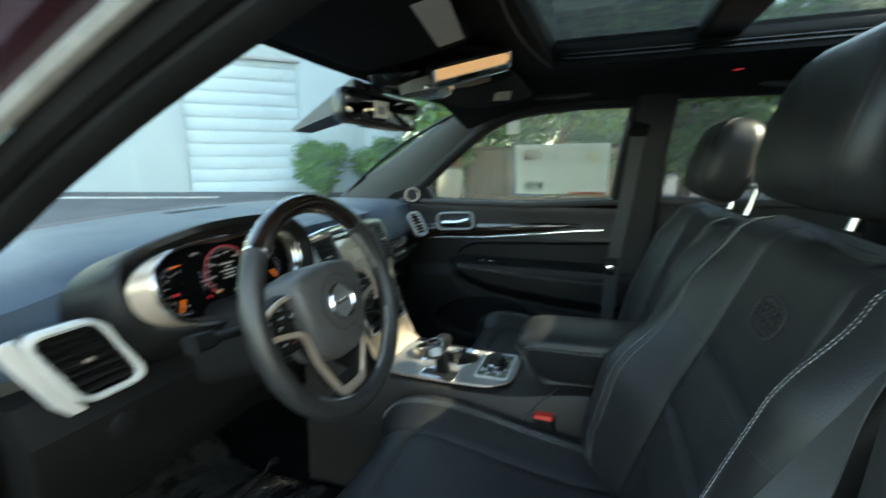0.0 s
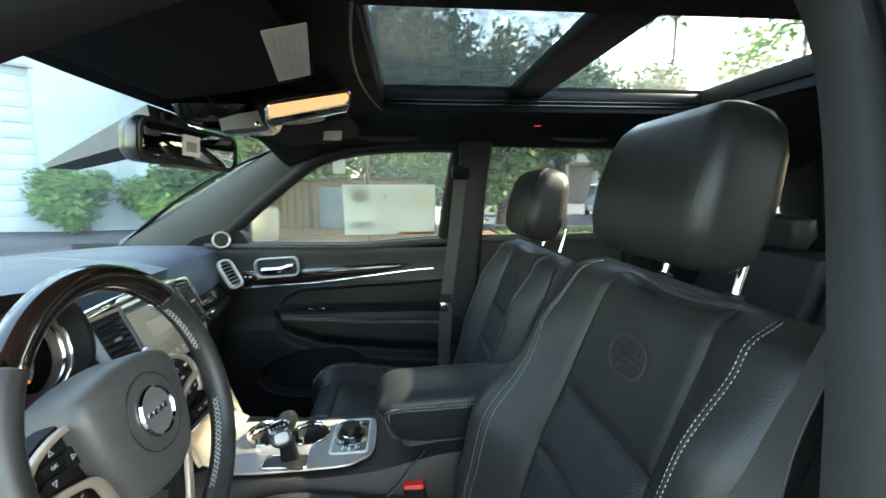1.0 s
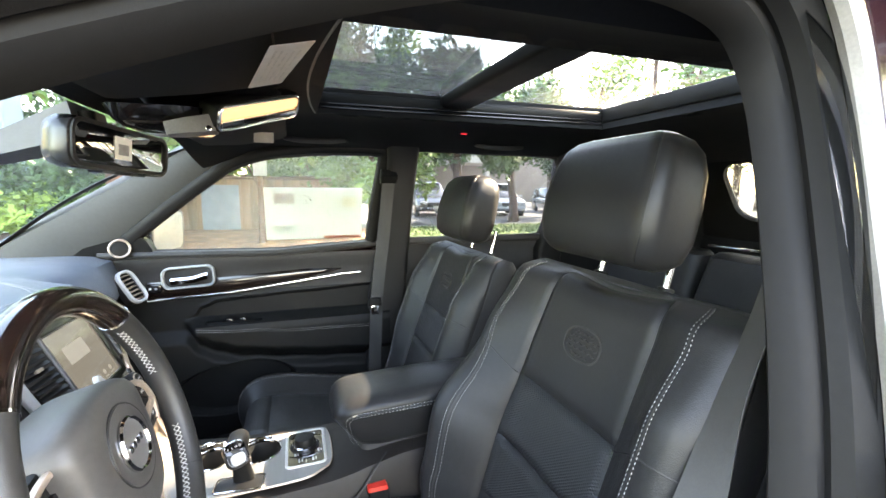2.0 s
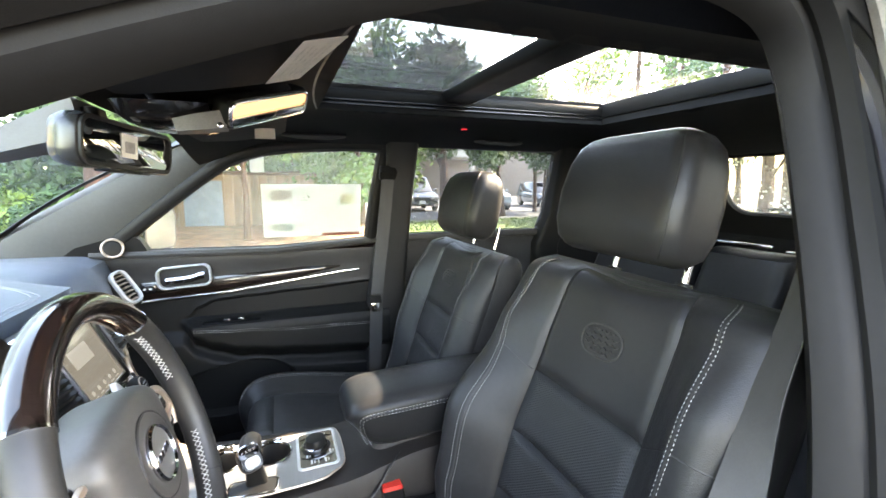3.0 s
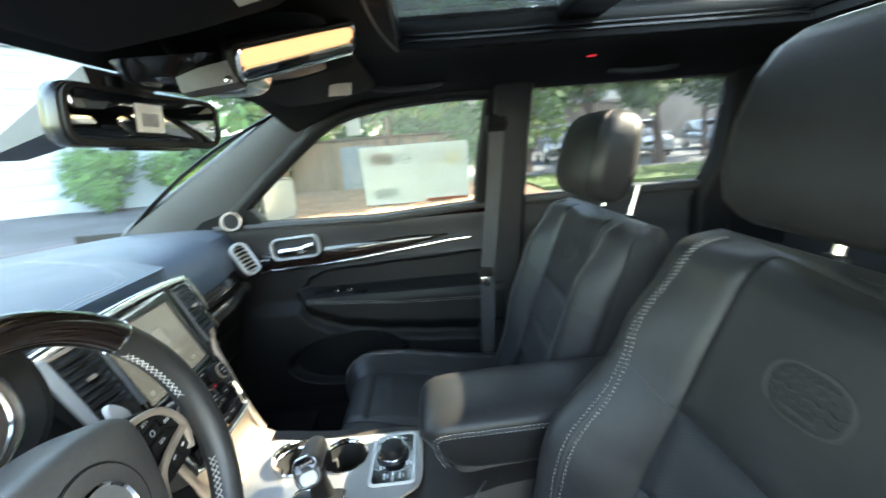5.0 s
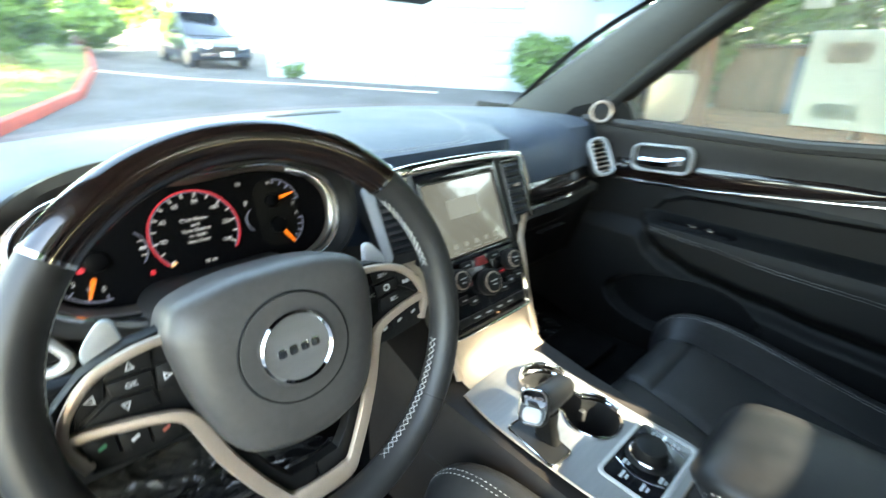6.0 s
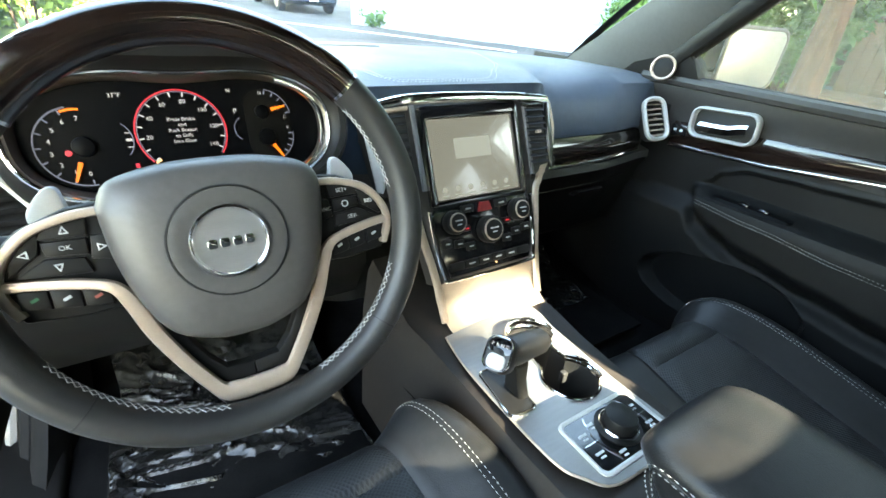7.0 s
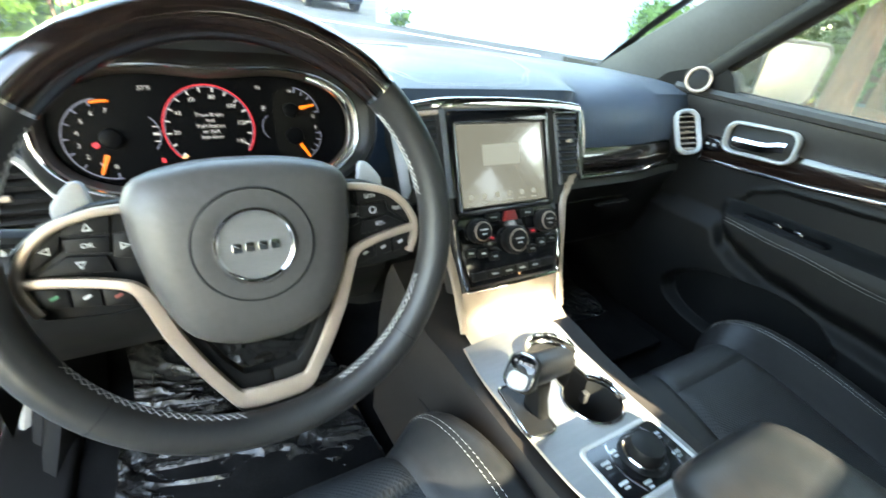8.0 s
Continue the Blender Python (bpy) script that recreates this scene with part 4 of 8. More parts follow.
build_ground()
build_wall()
bed("verge", [(10.5, -40), (14.0, -40), (14.0, -3.2), (10.5, -3.2)], 0.10, GRASS_SOIL, "mown grass verge along the yard", "verge")
bed("flower_bed", [(5.0, -3.0), (13.4, -3.0), (13.4, 4.5), (11.8, 6.8), (9.5, 5.6), (5.0, 2.0)], 0.12, MULCH, "reddish bark mulch bed with shrubs", "flower bed")
bed("lawn", [(-14, 6.5), (-1.5, 6.5), (0.2, 11.0), (1.0, 16.0), (2.0, 26.0), (-14, 26.0)], 0.12, GRASS_SOIL, "green lawn behind a red kerb", "lawn")
for p, q in (((-1.5, 6.5), (0.2, 11.0)), ((0.2, 11.0), (1.0, 16.0)), ((1.0, 16.0), (2.0, 26.0))):
    mid = (Vector((*p, 0)) + Vector((*q, 0))) / 2
    dd = Vector((q[0] - p[0], q[1] - p[1], 0))
    rise = math.degrees(math.atan2(ground_z(*q) - ground_z(*p), dd.length))
    tagged(part("kerb", box(dd.length, 0.16, 0.17, at(mid.x, mid.y, ground_z(mid.x, mid.y) + 0.07) @ pose(0, 0, 0, 0, 0, math.degrees(math.atan2(dd.y, dd.x))) @ pose(0, 0, 0, 0, -rise, 0), 0.02), KERB_RED, None), "red painted concrete kerb", "kerb", "", "structure")
blades("grass", 10.6, 13.9, -18, -3.3, 5000, "mown grass of the verge", 0.08, 0.10, 3)
blades("grass", -6, 0.0, 11.0, 20, 5000, "mown grass of the lawn", 0.08, 0.12, 4)
build_car("parked_van", at(4.75, 19.0, ground_z(0, 19.0) - 0.02, -3.4, 0, 182), mat("dark_blue_paint", (0.020, 0.028, 0.045), 0.25, var=0.05, coat=1.0), "dark blue people carrier facing the yard", 4.9, 1.95, 1.75)
build_car("parked_car", at(22.0, -11.4, -0.08, 0, 0, 78), mat("silver_blue_paint", (0.42, 0.47, 0.55), 0.3, var=0.04, coat=1.0), "pale silver off-roader parked across the road", 4.6, 1.9, 1.75)
build_car("parked_car", at(22.5, -7.2, -0.08, 0, 0, 84), mat("black_paint", (0.012, 0.012, 0.014), 0.25, var=0.05, coat=1.0), "black off-roader parked across the road", 4.6, 1.9, 1.80)
build_car("parked_car", at(24.0, -16.4, -0.08, 0, 0, 80), mat("grey_paint", (0.10, 0.11, 0.12), 0.25, var=0.05, coat=1.0), "grey car parked across the road", 4.5, 1.85, 1.55)
for p, q in (((0.3, 17.4), (2.9, 14.0)), ((2.9, 14.0), (5.7, 11.95)), ((5.7, 11.95), (8.2, 9.6))):
    mid = (Vector((*p, 0)) + Vector((*q, 0))) / 2
    dd = Vector((q[0] - p[0], q[1] - p[1], 0))
    rise = math.degrees(math.atan2(ground_z(*q) - ground_z(*p), dd.length))
    tagged(part("gutter", box(dd.length, 0.30, 0.03, at(mid.x, mid.y, ground_z(mid.x, mid.y)) @ pose(0, 0, 0, 0, 0, math.degrees(math.atan2(dd.y, dd.x))) @ pose(0, 0, 0, 0, -rise, 0), 0.006), CONCRETE, None), "pale concrete gutter across the asphalt", "gutter", "", "structure")
house = thing("house", (8.5, 33.0, ground_z(0, 33.0)), "cream and white house with dark windows beyond the van", "house")
part("wall", box(4.6, 5.0, 8.0, at(9.6, 35.0, 5.0), 0.03), mat("cream_paint", (0.34, 0.25, 0.09), 0.8, var=0.05, scale=1), house, "cream yellow painted wall")
part("wall", box(3.4, 5.0, 6.0, at(5.6, 36.0, 4.0), 0.03), mat("white_house_paint", (0.50, 0.49, 0.47), 0.8, var=0.05, scale=1), house, "white painted wall")
for wx, wy in ((4.7, 33.47), (6.4, 33.47)):
    pane = part("window", box(0.8, 0.06, 1.2, at(wx, wy, 3.6), 0.01), CAR_GLASS, house, "dark window")
    part("window_frame", frame_ring(rounded(0.95, 1.35, 0.01, 2), rounded(0.78, 1.18, 0.01, 2), 0.06, at(wx, wy - 0.01, 3.6, 90, 0, 0)), PAPER, pane, "white frame")
part("roof", box(5.2, 5.6, 0.3, at(9.6, 35.0, 9.1), 0.05), BARK, house)
part("roof", box(3.8, 5.4, 0.3, at(5.5, 36.0, 7.1), 0.05), BARK, house)
root_b = thing("showroom", (46, -22, -0.1), "low grey showroom with pale columns far across the road", "building")
part("wall", box(3, 46, 6.5, at(48, -22, 3.1), 0.05), mat("brown_grey_wall", (0.22, 0.19, 0.17), 0.8, var=0.1, scale=0.4), root_b)
part("canopy", box(6, 14, 1.0, at(44.5, -14, 4.6), 0.05), CONCRETE, root_b)
for k in range(5):
    part("column", box(0.5, 0.5, 4.4, at(43, -20 + 3.2 * k, 2.1), 0.03), CONCRETE, root_b)
# trees and bushes
build_tree(8.7, 2.9, 6.0, 1.9, 11, 1, 0.27, 3600, 0.36, "green tree with a thick red-brown trunk")
build_tree(9.8, 0.6, 5.6, 2.0, 12, 1, 0.08, 3600, 0.38, "slim green tree in the mulch bed")
build_tree(16.0, 2.6, 8.0, 3.0, 13, 0, 0.26, 4200, 0.10)
build_tree(15.5, -1.2, 7.5, 3.0, 14, 1, 0.24, 4600, 0.08)
build_tree(13.5, -2.6, 6.0, 2.0, 17, 1, 0.2, 3600, 0.15)
build_tree(18.5, 0.8, 8.0, 3.2, 18, 0, 0.2, 4200, 0.08)
build_tree(17.0, -4.3, 8.0, 2.0, 15, 2, 0.20, 2600, 0.10)
build_tree(17.0, 6.5, 8.0, 3.2, 16, 0, 0.24, 4200, 0.08)
for k, (tx, ty, th, tc) in enumerate(((13.6, -5.6, 6.2, 2.2), (16.5, -9.4, 6.0, 2.2), (19.0, -13.5, 6.2, 2.4), (15.5, 0.8, 11.0, 3.4), (16.0, 5.0, 11.0, 3.4))):
    build_tree(tx, ty, th, tc, 70 + k, k % 2, 0.22, 6500, 0.42 if k < 3 else 0.14, "tall leafy tree beyond the verge", 0.14)
for k, (tx, ty, th, tc) in enumerate(((24, -24, 7.6, 2.8), (28, -31, 8.8, 3.2), (21, -31, 8.6, 3.2), (16, -34, 9.5, 3.4), (32, -26, 8.2, 3.0))):
    build_tree(tx, ty, th, tc, 80 + k, k % 2, 0.24, 1500, 0.3, "half-bare tree far behind the yard", 0.16)
for k, (tx, ty, th, tc, low) in enumerate(((-4.5, -13, 14, 4.2, 7.6), (1.5, -12.5, 16, 4.6, 7.6), (5.0, -14.0, 18, 3.6, 7.6), (8.5, -12.5, 31, 5.2, 13), (13.0, -13.5, 28, 5.2, 12.0), (18.5, -12.5, 24, 5.0, 11.0))):
    build_tall_tree(tx, ty, th, tc, 100 + k, low, 9000 if th < 20 else 15000, 0.26)
for k, (tx, ty, th, tc) in enumerate(((-6, -16, 10, 3.4), (0.5, -19, 11, 3.6), (6, -17, 9.5, 3.2), (9, -15.5, 9.0, 3.0), (14, -16, 9.5, 3.2), (19.5, -16.5, 9.5, 3.2), (11, -20, 11, 3.8), (17, -22, 10, 3.4), (-12, -21, 11, 3.6), (3, -26, 12, 4.0))):
    build_tree(tx, ty, th, tc, 30 + k, k % 3, 0.24, 1900, 0.25, "tall half-bare tree behind the car", 0.14)
build_bush(10.4, 4.0, 1.2, 2.1, 67, 0, 4500)
build_bush(11.2, 8.0, 1.3, 1.7, 51, 1, 4000)
build_bush(11.6, 6.6, 1.3, 2.0, 52, 1, 4000)
build_bush(12.8, 5.0, 1.6, 2.2, 64, 0, 4000)
build_bush(14.6, -2.2, 1.6, 3.2, 65, 1, 5000)
build_bush(15.2, -0.4, 1.6, 3.6, 66, 0, 5000)
build_bush(10.8, 5.2, 1.1, 1.5, 53, 2, 3000)
# low brown shed behind the mulch bed
shed = thing("shed", (14.4, 1.2, -0.1), "low brown boarded shed with a blue-grey door", "shed")
BOARD = mat("brown_boards", (0.13, 0.080, 0.056), 0.8, var=0.25, scale=2, bump=0.5, bscale=40, stretch=(1, 4, 0.5), each=0.3)
for k in range(22):
    part("board", box(0.05, 0.245, 1.75, at(14.0, -1.2 + 0.25 * k, 0.77), 0.006), BOARD, shed)
part("side_wall", box(1.2, 0.06, 1.75, at(14.6, -1.33, 0.77), 0.006), BOARD, shed)
part("roof", box(1.6, 5.9, 0.08, at(14.6, 1.4, 1.70, 0, -4, 0), 0.01), BARK, shed)
part("door", box(0.06, 1.05, 1.42, at(13.95, 2.0, 0.72), 0.01), mat("blue_grey_paint", (0.13, 0.17, 0.23), 0.6, var=0.1, scale=3), shed, "blue-grey painted door")
build_bush(5.9, 13.9, 0.5, 0.7, 54, 0, 900, "small dark shrub at the wall's foot")
build_bush(-1.9, 9.6, 1.2, 1.5, 55, 2, 5000, "sunlit yellow-green bush on the lawn")
build_bush(-2.9, 8.3, 1.0, 1.1, 56, 2, 2400, "sunlit yellow-green bush on the lawn")
build_bush(-0.6, 16.5, 1.2, 2.4, 57, 0, 3600, size=0.10)
build_bush(1.6, 22.5, 1.6, 2.2, 58, 1, 4500, "clipped round green bush", 0.11)
build_bush(3.4, 26.5, 2.3, 4.0, 59, 2, 5000, size=0.15)
build_bush(-0.2, 26.0, 2.4, 4.0, 68, 2, 5000, size=0.15)
build_tree(-1.4, 14.2, 5.5, 1.4, 60, 0, 0.15, 2200, 0.35)
build_tree(2.2, 30.0, 9.0, 3.6, 61, 2, 0.3, 2800, 0.12)
build_tree(-4.0, 22.0, 8.0, 3.2, 62, 2, 0.3, 2800, 0.15)
build_tree(7.5, 33.0, 10.0, 4.0, 63, 2, 0.3, 2800, 0.12)

# ---- seats ----
SEAT_X, HIP_Y, HIP_Z, BACK_LEN = -0.386, -0.490, 0.72, 0.488
LEAN_BACK = radians(20)
BACK_UP = Vector((0, -math.sin(LEAN_BACK), math.cos(LEAN_BACK)))
BACK_OUT = Vector((0, math.cos(LEAN_BACK), math.sin(LEAN_BACK)))
BACK_SECTION = [(0, 0), (0.09, 0.0), (0.137, 0.006), (0.172, 0.028), (0.212, 0.052), (0.248, 0.048), (0.276, 0.016), (0.286, -0.03), (0.272, -0.085), (0.21, -0.115), (0, -0.12)]
CUSHION_SECTION = [(0, 0), (0.09, 0.0), (0.14, 0.004), (0.175, 0.020), (0.205, 0.034), (0.235, 0.030), (0.256, 0.004), (0.264, -0.05), (0.258, -0.10)]
CUSHION_LINE = [(-0.53, 0.640), (-0.40, 0.640), (-0.25, 0.658), (-0.10, 0.686), (-0.02, 0.690), (0.015, 0.665), (0.02, 0.61), (0.0, 0.55)]


def back_point(s, v):
    a = abs(s)
    u, w = curve_at(BACK_SECTION, a)
    width = (1.0 if s > 0 else 0.95) * lerp_list([(0, 0.90), (0.3, 1.0), (0.7, 1.0), (0.85, 0.985), (0.95, 0.95), (1, 0.88)], v)
    deep = slerp_list([(-0.22, 1.3), (0.0, 1.9), (0.22, 2.1), (0.62, 1.0), (0.9, 0.45), (1, 0.15)] if s > 0 and FLAT[0] == 1 else [(0, 0.7), (0.35, 0.95), (0.65, 0.95), (0.9, 0.45), (1, 0.15)], v)
    w = w * deep if w > 0 else w
    if v > 0.88:
        r = math.sqrt(max(0.0, 1 - ((v - 0.88) / 0.125) ** 2))
        w = -0.06 + (w + 0.06) * (0.15 + 0.85 * r)
    dip = -0.014 * math.exp(-(u / 0.11) ** 2) * ease(0.75, 1.0, v)
    p = Vector((SEAT_X, HIP_Y, HIP_Z)) + BACK_UP * (v * BACK_LEN + dip) + BACK_OUT * w
    p.x += math.copysign(u * width, s)
    return p


FLAT = [1.0]


def cushion_point(s, v):
    u, w = curve_at(CUSHION_SECTION, abs(s))
    y, z = curve_at(CUSHION_LINE, v)
    y2, z2 = curve_at(CUSHION_LINE, v + 0.01)
    t = Vector((0, y2 - y, z2 - z)).normalized()
    n = Vector((0, -t.z, t.y))
    if v > 0.99:
        n = Vector((0, 1, 0))
    k = lerp_list([(0, 0.6), (0.3, 1.0), (0.7, 1.0), (1, 0.7)], v)
    k *= FLAT[0] if s > 0 else 1.0
    p = Vector((SEAT_X, y, z)) + n * (w * k if w > 0 else w * 0.9)
    p.x += math.copysign(u * lerp_list([(0, 1.0), (0.35, 0.97), (0.55, 0.86), (0.75, 0.74), (1, 0.66)], v), s)
    return p


def padded(point, s0, s1, v0, v1, nu, nv, groove=0.006, puff=0.003, edge=0.10):
    """A stuffed panel of a seat, drawn in along its seams."""
    def f(a, b):
        s, v = s0 + (s1 - s0) * a, v0 + (v1 - v0) * b
        p = point(s, v)
        du = point(s + 0.004, v) - point(s - 0.004, v)
        dv = point(s, min(v + 0.004, 1)) - point(s, v - 0.004)
        n = du.cross(dv)
        n = n.normalized() if n.length > 1e-9 else Vector((0, 1, 0))
        if n.y + n.z < -0.2:
            n = -n
        k = min(a, 1 - a) * (nu / (nu + 2)), min(b, 1 - b)
        e = min(clamp01(k[0] / edge), clamp01(k[1] / edge))
        return p + n * (puff * ease(0, 1, e) - groove * (1 - ease(0, 0.8, e)))
    return grid(f, nu, nv)


HEADREST = ((0.0, 0.105, 0.020, 0.0), (0.006, 0.122, 0.036, 0.0), (0.02, 0.133, 0.048, 0.0), (0.05, 0.140, 0.054, 0.001), (0.10, 0.141, 0.055, 0.002), (0.15, 0.135, 0.053, 0.0), (0.18, 0.126, 0.047, -0.002), (0.197, 0.112, 0.037, -0.004), (0.206, 0.092, 0.022, -0.005), (0.209, 0.06, 0.010, -0.005))


def skin(point, s, v, off):
    """A point just above a seat's surface."""
    n = (point(s + 0.004, v) - point(s - 0.004, v)).cross(point(s, min(v + 0.004, 1)) - point(s, v - 0.004)).normalized()
    if n.y + n.z < 0:
        n = -n
    return point(s, v) + n * off


def bow(sg, v):
    """How far the bolster's seam swings in its lower half."""
    return -0.05 * ease(0.75, 0.40, v) if sg > 0 else 0.02 * ease(0.5, 0.1, v)


def build_seat():
    root = thing("car_seat", (SEAT_X, -0.30, 0.40), "black leather front seat with white double stitching and a headrest", "seat", "front seats")
    back = part("backrest", loft([[back_point(s, v) - BACK_OUT * 0.008 * (1 - ease(0.58, 0.70, abs(s))) for s in [-1 + 2 * k / 60 for k in range(60)]] for v in [-0.22, -0.1, 0.0, 0.1, 0.2, 0.3, 0.4, 0.5, 0.6, 0.7, 0.8, 0.86, 0.9, 0.93, 0.96, 0.98, 0.995]]), LEATHER, root, "black leather backrest")
    sm = 0.2
    part("upper_panel", padded(back_point, -sm, sm, 0.515, 0.985, 24, 24, 0.005, 0.004, 0.07), LEATHER, back, "smooth black leather upper panel")
    part("insert", padded(back_point, -sm, sm, 0.26, 0.515, 20, 16, 0.005, 0.005, 0.12), LEATHER_PERF, back, "perforated black leather insert")
    part("insert", padded(back_point, -sm, sm, 0.03, 0.26, 20, 16, 0.005, 0.005, 0.12), LEATHER_PERF, back, "perforated black leather insert")
    for sg in (-1, 1):
        part("bolster", padded(back_point, sg * sm, sg * 0.66, -0.2, 0.985, 22, 46, 0.003, 0.003, 0.05), LEATHER, back)
        part("seam", tube([skin(back_point, sg * (sm + 0.42 * k / 24), 0.515 + 0.06 * ease(0, 14, k), 0.0026) for k in range(25)], 0.0012, seg=6), DARK, back)
        for ds in (0.4005, 0.4205):
            part("stitching", stitches([skin(back_point, sg * (ds + bow(sg, v)), v, 0.0036) for v in [-0.19 + 1.165 * k / 70 for k in range(71)]], 0.0044, 0.0018, 0.00046), STITCH, back, "white double stitching")
        part("seam", tube([skin(back_point, sg * (0.41 + bow(sg, -0.19 + 1.165 * k / 70)), -0.19 + 1.165 * k / 70, 0.0022) for k in range(71)], 0.0018, seg=6), DARK, back)
    # pressed badge: an oval with a few bars
    c = back_point(0, 0.735) + BACK_OUT * 0.0045
    m = Matrix.Translation(c) @ Matrix(((1, 0, 0), (0, BACK_UP.y, BACK_OUT.y), (0, BACK_UP.z, BACK_OUT.z))).to_4x4()
    def oval(rx, ry):
        return [(math.copysign(abs(math.cos(a)) ** 0.8, math.cos(a)) * rx, math.copysign(abs(math.sin(a)) ** 0.8, math.sin(a)) * ry) for a in (2 * math.pi * k / 40 for k in range(40))]
    badge = part("badge", frame_ring(oval(0.047, 0.029), oval(0.0435, 0.0255), 0.0014, m, 0.0008), SOFT, back, "oval badge pressed into the leather")
    for k, hw in enumerate((0.026, 0.037, 0.040, 0.036, 0.022)):
        wave = [m @ Vector((-hw + 2 * hw * j / 24, 0.018 - 0.009 * k + 0.0022 * math.sin(1.3 * j + k), 0.0010)) for j in range(25)]
        part("bar", tube(wave, 0.0013, 0.0009, 5), SOFT, badge)
    cu = part("cushion", loft([[cushion_point(s, v) - Vector((0, 0, 0.008 * (1 - ease(0.70, 0.84, abs(s))))) for s in [-1 + 2 * k / 40 for k in range(41)]] for v in [k / 28 for k in range(29)]], closed=False), LEATHER, root, "black leather cushion")
    part("insert", padded(cushion_point, -0.22, 0.22, 0.05, 0.50, 20, 16, 0.003, 0.004, 0.12), LEATHER_PERF, cu, "perforated black leather insert")
    part("front_panel", padded(cushion_point, -0.22, 0.22, 0.50, 0.88, 20, 18, 0.003, 0.004, 0.08), LEATHER_PERF, cu)
    for sg in (-1, 1):
        part("bolster", padded(cushion_point, sg * 0.22, sg * 0.80, 0.05, 0.90, 20, 24, 0.003, 0.003, 0.06), LEATHER, cu)
        for ds in () if FLAT[0] < 1 and sg > 0 else (0.475, 0.505):
            part("stitching", stitches([skin(cushion_point, sg * ds, v, 0.0036) for v in [0.06 + 0.66 * k / 50 for k in range(51)]], 0.0058, 0.0018, 0.0006), STITCH, cu, "white double stitching")
    part("base", rr_stack([((SEAT_X, -0.28, 0.41), 0.20, 0.22, 0.03, (1, 0, 0), (0, 1, 0)), ((SEAT_X, -0.28, 0.52), 0.22, 0.24, 0.04, (1, 0, 0), (0, 1, 0)), ((SEAT_X, -0.27, 0.64), 0.245, 0.25, 0.05, (1, 0, 0), (0, 1, 0))]), PLASTIC, root, "black plastic seat base")
    for sg in (-1, 1):
        part("seat_rail", box(0.04, 0.5, 0.03, at(SEAT_X + sg * 0.19, -0.26, 0.415), 0.006), DARK, root)
    # headrest
    tilt = radians(13)
    up, ah = Vector((0, -math.sin(tilt), math.cos(tilt))), Vector((0, math.cos(tilt), math.sin(tilt)))
    base = Vector((-0.370, -0.648, 1.196))
    rows = []
    for v, hx, hy, off in HEADREST:
        rows.append((base + up * v + ah * off, hx, hy, min(hy * 0.9, 0.032), (1, 0, 0), ah))
    hr = part("headrest", rr_stack(rows, 8), LEATHER, root, "black leather headrest")
    for sg in (-1, 1):
        seam = []
        for k in range(25):
            v = 0.004 + 0.200 * k / 24
            hx, hy, off = (lerp_list([(r[0], r[j]) for r in HEADREST], v) for j in (1, 2, 3))
            rc = min(hy * 0.9, 0.032)
            seam.append(base + up * v + ah * (off + hy - rc * 0.16 - 0.0002) + Vector((sg * (hx - rc * 0.46), 0, 0)))
        part("piping", tube(seam, 0.0012, seg=6), DARK, hr)
    for sg in (-1, 1):
        p0 = Vector((-0.362 + sg * 0.078, -0.708, 1.10))
        part("headrest_post", tube([p0, p0 + up * 0.13], 0.0062, seg=12), CHROME, root, "chrome headrest post")
        part("post_collar", cyl(0.013, 0.012, Matrix.Translation(p0 + up * 0.055) @ pose(0, 0, 0, 13, 0, 0), 16, 0.003), PLASTIC, root)
    return root


seat = build_seat()
FLAT[0] = 0.06
p_seat = build_seat()
p_seat.matrix_world = Matrix.Translation(seat.location + Vector((0.745, -0.02, -0.043))) @ Matrix.Diagonal((-1, 1, 1, 1))
tagged(seat, "driver's black leather seat with white double stitching and headrest")
tagged(p_seat, "passenger's black leather seat with white stitching, set lower")


def build_buckle(x, y, z, lab):
    root = thing("seat_belt_buckle", (x, y, z), lab, "buckle", "belt buckles")
    part("stalk", tube([(x + 0.0, y - 0.03, z - 0.14), (x, y - 0.01, z - 0.06), (x, y, z - 0.02)], 0.012, 0.006, 8), PLASTIC, root)
    part("body", rr_stack([((x, y - 0.012, z - 0.055), 0.012, 0.019, 0.006, (1, 0, 0), (0, 1, 0)), ((x, y, z), 0.014, 0.022, 0.006, (1, 0, 0), (0, 1, 0))]), PLASTIC, root, "black buckle housing")
    part("button", rr_stack([((x, y, z), 0.0125, 0.021, 0.005, (1, 0, 0), (0, 1, 0)), ((x, y + 0.001, z + 0.008), 0.011, 0.019, 0.005, (1, 0, 0), (0, 1, 0))]), RED_PLASTIC, root, "bright red release button")


build_buckle(-0.148, -0.305, 0.705, "black belt buckle with a red button beside the driver seat")
build_buckle(0.135, -0.33, 0.66, "black belt buckle with a red button beside the passenger seat")


def strap(pts, width, side, n=24):
    pts = smooth_line(pts, n)
    s = Vector(side).normalized() * width / 2
    rings = []
    for i, p in enumerate(pts):
        a, b = pts[max(i - 1, 0)], pts[min(i + 1, n)]
        t = (b - a).normalized()
        nn = t.cross(s).normalized() * 0.0008
        rings.append([p - s - nn, p + s - nn, p + s + nn, p - s + nn])
    return loft(rings)


